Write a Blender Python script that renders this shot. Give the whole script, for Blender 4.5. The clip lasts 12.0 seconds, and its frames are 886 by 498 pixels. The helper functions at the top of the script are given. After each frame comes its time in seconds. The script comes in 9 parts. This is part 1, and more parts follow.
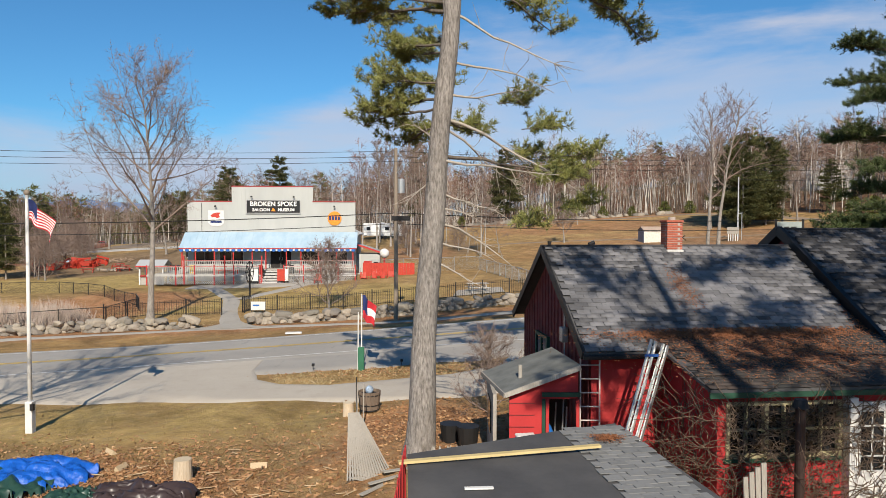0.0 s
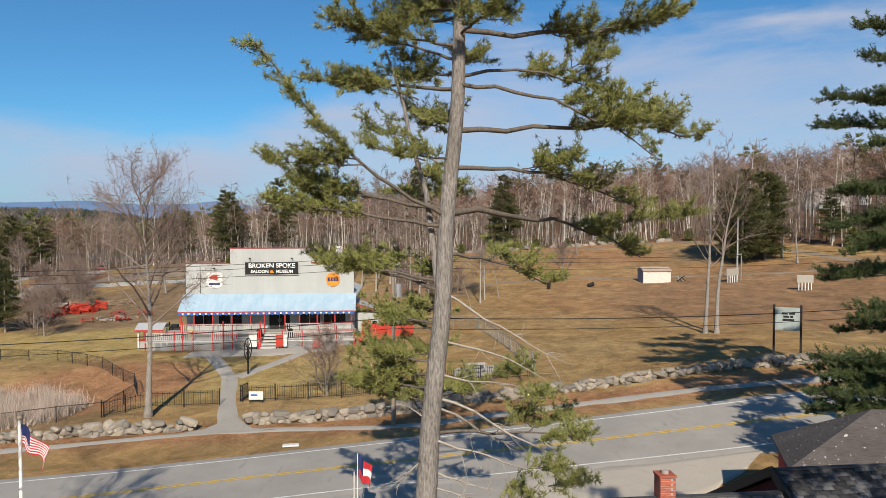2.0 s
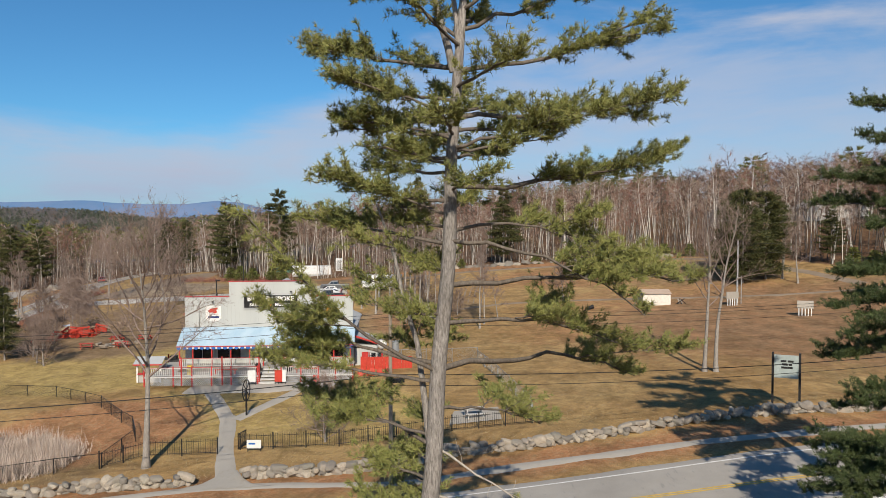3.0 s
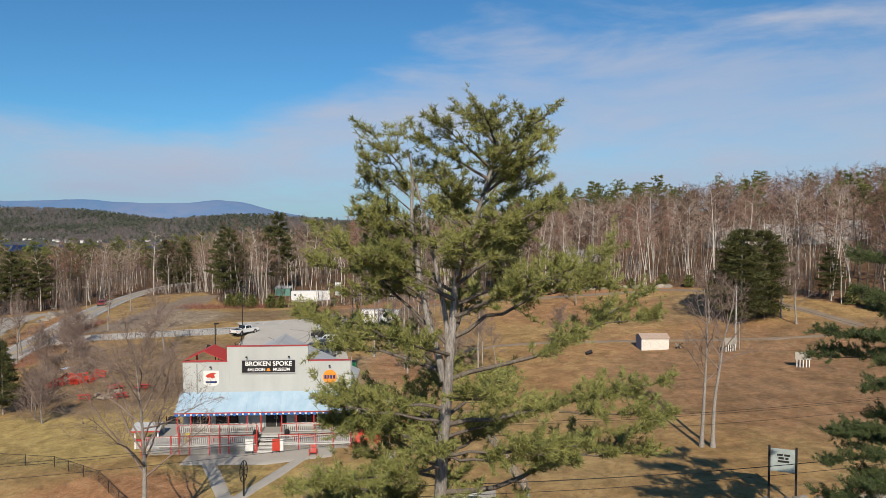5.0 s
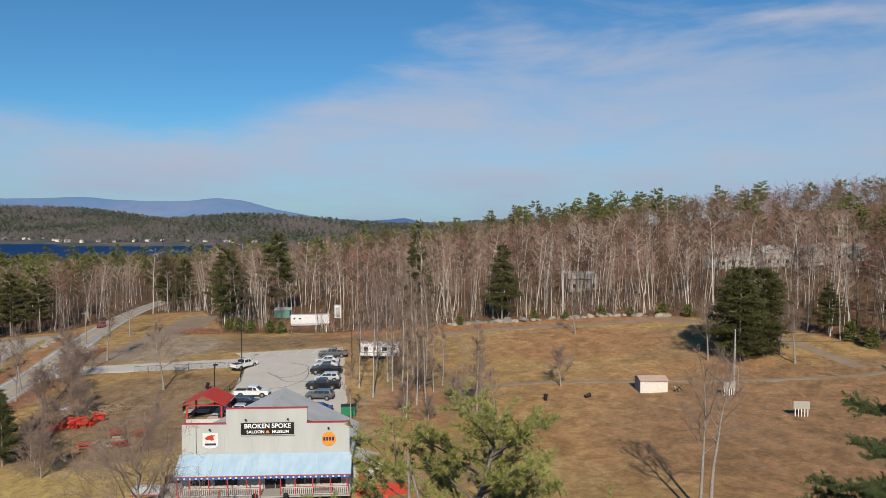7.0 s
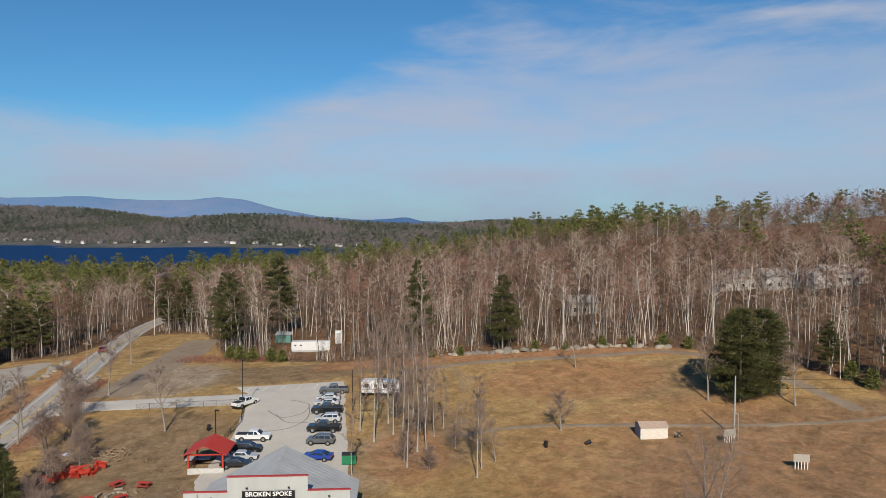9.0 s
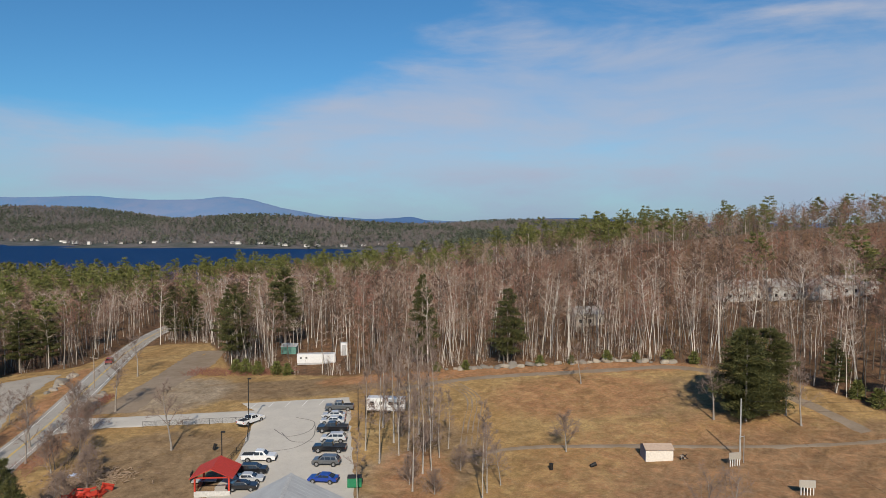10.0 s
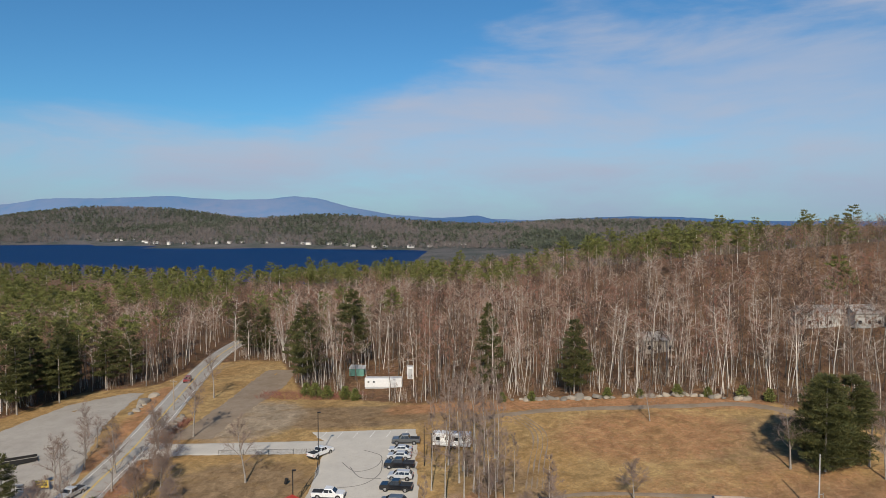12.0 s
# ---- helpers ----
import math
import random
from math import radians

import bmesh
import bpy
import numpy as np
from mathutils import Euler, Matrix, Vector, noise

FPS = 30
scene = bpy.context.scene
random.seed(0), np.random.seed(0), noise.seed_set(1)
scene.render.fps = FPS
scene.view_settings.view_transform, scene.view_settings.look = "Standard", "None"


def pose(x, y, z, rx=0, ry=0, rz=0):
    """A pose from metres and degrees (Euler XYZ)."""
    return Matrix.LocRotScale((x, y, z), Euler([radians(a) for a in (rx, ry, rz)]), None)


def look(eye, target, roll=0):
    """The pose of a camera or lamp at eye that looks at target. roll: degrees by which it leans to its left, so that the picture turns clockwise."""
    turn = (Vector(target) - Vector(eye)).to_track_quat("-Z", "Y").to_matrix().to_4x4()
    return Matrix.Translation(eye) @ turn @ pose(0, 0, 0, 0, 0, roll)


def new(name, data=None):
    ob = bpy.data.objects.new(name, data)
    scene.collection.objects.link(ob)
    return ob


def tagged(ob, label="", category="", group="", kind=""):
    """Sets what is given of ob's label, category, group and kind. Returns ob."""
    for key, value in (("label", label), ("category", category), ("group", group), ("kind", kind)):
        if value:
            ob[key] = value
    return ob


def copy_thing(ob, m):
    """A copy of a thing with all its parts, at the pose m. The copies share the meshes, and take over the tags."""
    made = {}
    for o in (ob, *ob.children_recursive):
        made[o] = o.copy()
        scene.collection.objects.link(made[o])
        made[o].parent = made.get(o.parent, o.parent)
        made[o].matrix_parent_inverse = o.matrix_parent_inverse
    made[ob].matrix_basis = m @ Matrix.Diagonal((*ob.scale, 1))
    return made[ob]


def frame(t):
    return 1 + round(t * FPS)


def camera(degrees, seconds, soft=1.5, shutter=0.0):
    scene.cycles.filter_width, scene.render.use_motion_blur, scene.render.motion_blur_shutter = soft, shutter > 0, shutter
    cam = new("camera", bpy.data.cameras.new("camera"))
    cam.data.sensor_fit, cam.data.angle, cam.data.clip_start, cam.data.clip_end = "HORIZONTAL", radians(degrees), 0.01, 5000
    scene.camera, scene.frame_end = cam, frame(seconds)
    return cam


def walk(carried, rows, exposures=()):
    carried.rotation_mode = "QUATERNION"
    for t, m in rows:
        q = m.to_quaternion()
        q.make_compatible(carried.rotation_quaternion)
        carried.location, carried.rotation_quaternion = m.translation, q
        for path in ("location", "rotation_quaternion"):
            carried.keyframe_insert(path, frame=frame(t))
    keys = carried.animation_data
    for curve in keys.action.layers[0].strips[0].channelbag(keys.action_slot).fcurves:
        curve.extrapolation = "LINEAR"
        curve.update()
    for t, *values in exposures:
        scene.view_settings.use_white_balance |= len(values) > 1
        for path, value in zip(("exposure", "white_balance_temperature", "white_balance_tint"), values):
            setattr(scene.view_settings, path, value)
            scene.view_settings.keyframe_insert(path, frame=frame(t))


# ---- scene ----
cam = camera(64.75, 12.0, soft=0.7)
PATH = [
    (0, -0.001, -0.000, 6.250, 88.243, -0.095, 0.000),
    (0.5, 0.026, 0.006, 7.606, 88.213, -0.022, -0.009),
    (1, 0.073, 0.059, 9.312, 88.190, 0.043, -0.004),
    (1.5, 0.117, 0.146, 11.201, 88.172, 0.096, 0.013),
    (2, 0.225, 0.263, 13.121, 88.146, 0.122, 0.042),
    (2.5, 0.360, 0.366, 15.003, 88.111, 0.124, 0.088),
    (3, 0.470, 0.468, 16.878, 88.072, 0.113, 0.136),
    (3.5, 0.546, 0.551, 18.774, 88.037, 0.093, 0.174),
    (5.5, 0.740, 0.747, 26.000, 87.906, -0.024, 0.127),
    (6, 0.755, 0.807, 27.740, 87.856, -0.063, 0.124),
    (6.5, 0.761, 0.856, 29.576, 87.798, -0.098, 0.114),
    (7, 0.769, 0.905, 31.476, 87.742, -0.117, 0.121),
    (9, 0.818, 1.071, 39.336, 87.569, -0.109, 0.198),
    (9.5, 0.804, 1.095, 41.279, 87.523, -0.097, 0.208),
    (10, 0.769, 1.099, 43.148, 87.465, -0.071, 0.602),
    (10.5, 0.745, 1.086, 45.180, 87.412, -0.036, 1.825),
    (11, 0.760, 1.060, 47.135, 87.360, 0.001, 3.366),
    (11.5, 0.797, 1.022, 49.112, 87.310, 0.039, 4.748),
    (12, 0.851, 0.971, 51.085, 87.260, 0.075, 6.023),
]
walk(cam, [(t, pose(*p)) for t, *p in PATH],
     exposures=[(0.0, 0.32), (1.0, 0.28), (2.5, 0.2), (5.5, 0.1), (9.0, 0.04), (12.0, 0.04)])

# ---- light ----
SUN_EL = 34.5
sun_data = bpy.data.lights.new("sun", "SUN")
sun_data.energy, sun_data.angle, sun_data.color = 5.4, radians(0.5), (1.0, 0.90, 0.76)
sun_ob = new("sun", sun_data)
sun_ob.matrix_world = look((0, 0, 60), (-0.06, 1.0, 60 - math.tan(radians(SUN_EL))))

world = bpy.data.worlds.new("world")
scene.world = world
world.use_nodes = True
wt = world.node_tree
wt.nodes.clear()


def wn(kind):
    return wt.nodes.new(kind)


def wl(a, b):
    wt.links.new(a, b)


def wmath(op, a, b=None, c=None, clamp=False):
    n = wn("ShaderNodeMath")
    n.operation, n.use_clamp = op, clamp
    for i, v in enumerate((a, b, c)):
        if v is None:
            continue
        if isinstance(v, (int, float)):
            n.inputs[i].default_value = v
        else:
            wl(v, n.inputs[i])
    return n.outputs[0]


def wstep(v, lo, hi):
    n = wn("ShaderNodeMapRange")
    n.interpolation_type = "SMOOTHSTEP"
    wl(v, n.inputs["Value"])
    n.inputs["From Min"].default_value, n.inputs["From Max"].default_value = lo, hi
    return n.outputs["Result"]


def wmix(f, a, b):
    n = wn("ShaderNodeMix")
    n.data_type = "RGBA"
    for sock, v in ((n.inputs[0], f), (n.inputs[6], a), (n.inputs[7], b)):
        if isinstance(v, (int, float)):
            sock.default_value = v
        elif isinstance(v, tuple):
            sock.default_value = (*v, 1)
        else:
            wl(v, sock)
    return n.outputs[2]


sky = wn("ShaderNodeTexSky")
sky.sky_type, sky.sun_disc, sky.sun_elevation, sky.sun_rotation = "NISHITA", False, radians(SUN_EL), radians(180)
sky.altitude, sky.air_density, sky.dust_density, sky.ozone_density = 200, 1.0, 0.3, 2.5
tc = wn("ShaderNodeTexCoord")
sep = wn("ShaderNodeSeparateXYZ")
wl(tc.outputs["Generated"], sep.inputs[0])
dx, dy, dz = sep.outputs
mp = wn("ShaderNodeMapping")
mp.inputs["Scale"].default_value = (1.0, 1.0, 4.2)
mp.inputs["Location"].default_value = (0.37, 0.2, 0.11)
wl(tc.outputs["Generated"], mp.inputs["Vector"])
cn = wn("ShaderNodeTexNoise")
cn.inputs["Scale"].default_value, cn.inputs["Detail"].default_value, cn.inputs["Roughness"].default_value = 3.2, 9.0, 0.56
cn.inputs["Distortion"].default_value = 0.25
wl(mp.outputs[0], cn.inputs["Vector"])
# the cloud bank stands higher to the right (east); below it a pale haze
edge = wmath("MULTIPLY_ADD", wstep(dx, -0.42, 0.10), 0.140, 0.112)
lift = wmath("MULTIPLY", wmath("SUBTRACT", cn.outputs["Fac"], 0.5), wmath("MULTIPLY_ADD", wstep(dx, -0.45, 0.05), 0.10, 0.10))
bank = wstep(wmath("SUBTRACT", wmath("ADD", edge, lift), dz), -0.03, 0.035)
body = wmath("MULTIPLY_ADD", cn.outputs["Fac"], 1.5, -0.06, clamp=True)
cover = wmath("MULTIPLY", bank, body, clamp=True)
tint = wn("ShaderNodeMix")
tint.data_type, tint.blend_type = "RGBA", "MULTIPLY"
tint.inputs[0].default_value = 1.0
tint.inputs[7].default_value = (0.47, 0.95, 1.24, 1)
wl(sky.outputs[0], tint.inputs[6])
low = wstep(dz, 0.11, -0.02)
cloud_col = wmix(low, (5.7, 6.2, 7.6), (4.1, 4.9, 7.0))
mixed = wmix(cover, tint.outputs[2], cloud_col)
bg = wn("ShaderNodeBackground")
bg.inputs["Strength"].default_value = 0.075
wl(mixed, bg.inputs["Color"])
out = wn("ShaderNodeOutputWorld")
wl(bg.outputs[0], out.inputs["Surface"])


# ---- helpers of this scene ----
def thing(name, at=(0, 0, 0), rz=0.0, label="", category="", group="", kind=""):
    ob = new(name)
    ob.empty_display_size = 0.2
    ob.matrix_world = pose(*at, 0, 0, rz)
    return tagged(ob, label, category, group, kind)


def mesh_from(name, bm, mat, smooth=False):
    me = bpy.data.meshes.new(name)
    bm.normal_update()
    bm.to_mesh(me)
    bm.free()
    if mat is not None:
        for m in (mat if isinstance(mat, (list, tuple)) else (mat,)):
            me.materials.append(m)
    if smooth:
        me.polygons.foreach_set("use_smooth", [True] * len(me.polygons))
    return me


def part(name, bm, mat, parent, label="", smooth=False):
    ob = new(name, mesh_from(name, bm, mat, smooth))
    ob.parent = parent
    return tagged(ob, label)


def piece(name, me, parent, m):
    ob = new(name, me)
    ob.parent = parent
    ob.matrix_local = m
    return ob


def solid(name, bm, mat, label="", category="", group="", kind="", at=(0, 0, 0), rz=0.0, smooth=False):
    ob = new(name, mesh_from(name, bm, mat, smooth))
    ob.matrix_world = pose(*at, 0, 0, rz)
    return tagged(ob, label, category, group, kind)


def raw(name, verts, faces, mat, smooth=False, mats=None):
    me = bpy.data.meshes.new(name)
    verts = np.asarray(verts, dtype=np.float32)
    faces = np.asarray(faces, dtype=np.int32)
    k = faces.shape[1]
    me.vertices.add(len(verts))
    me.vertices.foreach_set("co", verts.ravel())
    me.loops.add(faces.size)
    me.loops.foreach_set("vertex_index", faces.ravel())
    me.polygons.add(len(faces))
    me.polygons.foreach_set("loop_start", np.arange(0, faces.size, k, dtype=np.int32))
    me.polygons.foreach_set("loop_total", np.full(len(faces), k, dtype=np.int32))
    if smooth:
        me.polygons.foreach_set("use_smooth", np.ones(len(faces), dtype=bool))
    for m in (mat if isinstance(mat, (list, tuple)) else (mat,)):
        me.materials.append(m)
    if mats is not None:
        me.polygons.foreach_set("material_index", np.asarray(mats, dtype=np.int32))
    me.update(calc_edges=True)
    me.validate()
    return me


def box(bm, x0, x1, y0, y1, z0, z1, bevel=0.0):
    r = bmesh.ops.create_cube(bm, size=1.0)
    vs = r["verts"]
    for v in vs:
        v.co = Vector((x0 + (v.co.x + .5) * (x1 - x0), y0 + (v.co.y + .5) * (y1 - y0), z0 + (v.co.z + .5) * (z1 - z0)))
    if bevel > 0:
        es = list({e for v in vs for e in v.link_edges})
        bmesh.ops.bevel(bm, geom=es, offset=bevel, segments=1, affect="EDGES", profile=0.5)
    return bm


def boxed(x0, x1, y0, y1, z0, z1, bevel=0.0):
    return box(bmesh.new(), x0, x1, y0, y1, z0, z1, bevel)


def rod(bm, a, b, r0, r1=None, n=8, caps=True):
    a, b = Vector(a), Vector(b)
    r1 = r0 if r1 is None else r1
    d = b - a
    L = d.length
    if L < 1e-6:
        return bm
    m = Matrix.Translation((a + b) / 2) @ d.to_track_quat("Z", "Y").to_matrix().to_4x4()
    bmesh.ops.create_cone(bm, cap_ends=caps, segments=n, radius1=r0, radius2=max(r1, 1e-4), depth=L, matrix=m)
    return bm


def beam(bm, a, b, w, h):
    """A square bar from a to b."""
    a, b = Vector(a), Vector(b)
    d = b - a
    m = Matrix.Translation((a + b) / 2) @ d.to_track_quat("X", "Z").to_matrix().to_4x4()
    r = bmesh.ops.create_cube(bm, size=1.0)
    for v in r["verts"]:
        v.co = m @ Vector((v.co.x * d.length, v.co.y * w, v.co.z * h))
    return bm


def poly(bm, pts, thick=None):
    """A flat polygon; with thick, a slab pushed along thick (a vector)."""
    vs = [bm.verts.new(p) for p in pts]
    f = bm.faces.new(vs)
    if thick is not None:
        r = bmesh.ops.extrude_face_region(bm, geom=[f])
        bmesh.ops.translate(bm, verts=[g for g in r["geom"] if isinstance(g, bmesh.types.BMVert)], vec=Vector(thick))
        bmesh.ops.recalc_face_normals(bm, faces=bm.faces[:])
    return bm


def sstep(a, b, v):
    t = np.clip((v - a) / (b - a), 0, 1)
    return t * t * (3 - 2 * t)



HILLS = [(27, 60, 18), (65, 115, 37), (-38, 187, 31), (12, 175, 37), (10, 112, 25), (-15, 48, 15)]
SHAPE = [0.26, -1.64, 8.96, -0.43, 2.1, -0.87, 6.66, 2.83, 5.12, -3.16, 5.79, -2.06, 3.66, 2.12, 9.92, 1.23, -2.08, -2.99, -0.19, 0.22, -0.43]


def height(x, y):
    """The lie of the land: nearly level by the road, rising to the wooded hill behind and to the right."""
    x, y = np.asarray(x, float), np.asarray(y, float)
    u, v = np.tanh(x / 50), np.tanh(x / 150)
    s1, s2, s3 = sstep(31, 137, y), sstep(100, 187, y), sstep(162, 375, y)
    terms = [1, u, v, u * u, s1, s1 * u, s1 * v, s1 * u * u, s2, s2 * u, s2 * v, s2 * u * u, s3, s3 * u, s3 * v]
    terms += [np.exp(-((x - a) ** 2 + (y - b) ** 2) / r ** 2) for a, b, r in HILLS]
    z = sum(k * t for k, t in zip(SHAPE, terms))
    z = z + 3.5 * sstep(-80, -150, x) * sstep(200, 300, y)
    z = z + 16 * sstep(120, 420, x) * sstep(60, 330, y)
    # beyond the hill the land falls to the lake, with low wooded hills past it
    shore = 1700 + 90 * np.sin(x / 260.0) + 60 * np.sin(x / 97.0 + 1)
    land = -25 + 14 * sstep(0, 250, y - shore)
    land = land + 92 * np.exp(-((x + 1650) / 620) ** 2 - ((y - 2750) / 420) ** 2) + 52 * np.exp(-((x + 620) / 420) ** 2 - ((y - 2250) / 300) ** 2)
    land = land + 40 * np.exp(-((x - 350) / 480) ** 2 - ((y - 2500) / 320) ** 2)
    bed = -42 * (1 - sstep(-40, 40, y - shore)) * (1 - sstep(-260, -120, x + 0.06 * (y - 900)))
    far = np.where(bed < -1, np.minimum(land, -26 + bed * 0.2), land)
    z = z + (far - z) * sstep(430, 860, y + 0.3 * x)
    # mound round the house and the old pine
    z = z + 0.75 * np.exp(-(((x - 4.0) / 5.5) ** 2 + ((y - 16.5) / 5.0) ** 2) ** 2)
    # hollow of the reed bed
    z = z - 0.75 * np.exp(-(((x + 34) / 8.0) ** 2 + ((y - 57) / 8.0) ** 2) ** 2)
    return z


def gz(x, y):
    return float(height(x, y))



# ---- materials ----
class Mat:
    """A small node builder: everything is procedural, in the object's own metres."""

    def __init__(self, name, rough=0.8, metal=0.0, spec=0.3):
        self.m = bpy.data.materials.new(name)
        self.m.use_nodes = True
        self.t = self.m.node_tree
        self.b = self.t.nodes["Principled BSDF"]
        self.b.inputs["Roughness"].default_value = rough
        self.b.inputs["Metallic"].default_value = metal
        self.b.inputs["Specular IOR Level"].default_value = spec
        self.geo = None

    def node(self, kind):
        return self.t.nodes.new(kind)

    def link(self, a, b):
        self.t.links.new(a, b)

    def put(self, sock, v):
        if isinstance(v, (int, float)):
            sock.default_value = v
        elif isinstance(v, tuple):
            sock.default_value = (*v, 1) if len(v) == 3 and sock.type == "RGBA" else v
        else:
            self.link(v, sock)

    def pos(self, world=False):
        n = self.node("ShaderNodeNewGeometry" if world else "ShaderNodeTexCoord")
        return n.outputs["Position"] if world else n.outputs["Object"]

    def noise(self, scale, detail=4.0, rough=0.55, stretch=None, world=True, dist=0.0):
        n = self.node("ShaderNodeTexNoise")
        n.inputs["Scale"].default_value, n.inputs["Detail"].default_value = scale, detail
        n.inputs["Roughness"].default_value, n.inputs["Distortion"].default_value = rough, dist
        v = self.pos(world)
        if stretch:
            mp = self.node("ShaderNodeMapping")
            mp.inputs["Scale"].default_value = stretch
            self.link(v, mp.inputs["Vector"])
            v = mp.outputs[0]
        self.link(v, n.inputs["Vector"])
        return n.outputs["Fac"]

    def step(self, v, lo, hi, a=0.0, b=1.0):
        n = self.node("ShaderNodeMapRange")
        self.link(v, n.inputs["Value"])
        for k, val in (("From Min", lo), ("From Max", hi), ("To Min", a), ("To Max", b)):
            n.inputs[k].default_value = val
        return n.outputs["Result"]

    def math(self, op, a, b):
        n = self.node("ShaderNodeMath")
        n.operation = op
        self.put(n.inputs[0], a)
        self.put(n.inputs[1], b)
        return n.outputs[0]

    def mix(self, f, a, b, blend="MIX"):
        n = self.node("ShaderNodeMix")
        n.data_type, n.blend_type = "RGBA", blend
        self.put(n.inputs[0], f)
        self.put(n.inputs[6], a)
        self.put(n.inputs[7], b)
        return n.outputs[2]

    def attr(self, name):
        n = self.node("ShaderNodeAttribute")
        n.attribute_name = name
        return n.outputs["Fac"]

    def rnd(self, island=False):
        if island:
            return self.node("ShaderNodeNewGeometry").outputs["Random Per Island"]
        return self.node("ShaderNodeObjectInfo").outputs["Random"]

    def color(self, c):
        self.put(self.b.inputs["Base Color"], c)
        return self

    def rough(self, v):
        self.put(self.b.inputs["Roughness"], v)
        return self

    def bump(self, v, strength=0.4, dist=0.02):
        n = self.node("ShaderNodeBump")
        n.inputs["Strength"].default_value, n.inputs["Distance"].default_value = strength, dist
        self.link(v, n.inputs["Height"])
        self.link(n.outputs[0], self.b.inputs["Normal"])
        return self


def plain(name, c, rough=0.7, metal=0.0, vary=0.18, scale=3.0, spec=0.3, bump=0.0):
    """Painted or plain stuff with grime at two scales."""
    m = Mat(name, rough, metal, spec)
    big, fine = m.noise(scale, 3), m.noise(scale * 14, 3)
    dark = tuple(v * (1 - vary) for v in c)
    lite = tuple(min(1, v * (1 + vary * 0.6)) for v in c)
    m.color(m.mix(m.math("MULTIPLY", m.step(fine, 0.3, 0.7), 0.35), m.mix(m.step(big, 0.3, 0.7), dark, lite), dark))
    if bump:
        m.bump(fine, bump, 0.01)
    return m.m


def wood(name, a, b, scale=1.0, stretch=(1, 1, 12)):
    m = Mat(name, 0.85, 0, 0.2)
    g = m.noise(6 * scale, 5, 0.6, (12 / stretch[0], 12 / stretch[1], 12 / stretch[2]), world=False)
    c = m.mix(m.step(g, 0.3, 0.7), a, b)
    m.color(m.mix(m.math("MULTIPLY", m.rnd(), 0.35), c, tuple(v * 0.6 for v in a)))
    m.bump(g, 0.3, 0.005)
    return m.m


def stone(name, a, b, moss=(0.20, 0.19, 0.15)):
    m = Mat(name, 0.9, 0, 0.25)
    n1, n2, n3 = m.noise(1.2, 4), m.noise(9, 6, 0.65), m.noise(45, 3)
    c = m.mix(m.rnd(), a, b)
    c = m.mix(m.step(n1, 0.45, 0.7, 0, 0.6), c, moss)
    c = m.mix(m.step(n2, 0.4, 0.75, 0, 0.5), c, tuple(v * 0.5 for v in a))
    m.color(c).bump(m.math("ADD", n2, m.math("MULTIPLY", n3, 0.3)), 0.7, 0.06)
    return m.m


def bark(name, a, b, scale=1.0):
    m = Mat(name, 0.95, 0, 0.15)
    n1 = m.noise(5 * scale, 6, 0.65, (3, 3, 0.7))
    n2 = m.noise(0.7, 3)
    c = m.mix(m.step(n1, 0.35, 0.68), a, b)
    m.color(m.mix(m.step(n2, 0.3, 0.75, 0, 0.45), c, tuple(v * 0.6 for v in a)))
    m.bump(n1, 0.9, 0.05)
    return m.m


def leafy(name, a, b, c, trans=0.25):
    m = Mat(name, 0.6, 0, 0.25)
    r = m.rnd(island=True)
    n = m.noise(0.9, 3)
    col = m.mix(m.step(n, 0.3, 0.7), a, b)
    m.color(m.mix(m.step(r, 0.55, 1.0), col, c))
    return m.m


# ground: dry grass with leaf litter, bare soil, green and reed zones
mg = Mat("ground", 1.0, 0, 0.1)
n_big, n_mid, n_fine, n_grit = mg.noise(0.06, 4), mg.noise(0.45, 5, 0.6), mg.noise(5.0, 5, 0.65), mg.noise(38, 3, 0.7)
grass = mg.mix(mg.step(n_mid, 0.3, 0.7), (0.405, 0.276, 0.118), (0.285, 0.182, 0.076))
grass = mg.mix(mg.step(n_big, 0.40, 0.62, 0, 0.75), grass, (0.310, 0.180, 0.066))
grass = mg.mix(mg.step(mg.noise(0.16, 6, 0.7, dist=0.8), 0.52, 0.70, 0, 0.5), grass, (0.185, 0.118, 0.054))
green = mg.mix(mg.step(n_fine, 0.35, 0.7), (0.345, 0.262, 0.085), (0.440, 0.315, 0.125))
leaf = mg.mix(mg.step(n_fine, 0.35, 0.65), (0.285, 0.125, 0.055), (0.36, 0.195, 0.10))
soil = mg.mix(mg.step(n_mid, 0.3, 0.7), (0.15, 0.098, 0.056), (0.255, 0.175, 0.10))
sand = mg.mix(mg.step(n_mid, 0.3, 0.7), (0.335, 0.27, 0.195), (0.26, 0.205, 0.145))
# brown leaf floor, darkened in colour for the shade between the trunks
shaded_wood_floor = mg.mix(mg.step(n_mid, 0.3, 0.7), (0.075, 0.040, 0.024), (0.165, 0.082, 0.045))


def zone(name, soft=0.25):
    v = mg.math("ADD", mg.attr(name), mg.math("MULTIPLY", mg.math("SUBTRACT", n_mid, 0.5), 0.9))
    return mg.step(v, 0.5 - soft, 0.5 + soft)


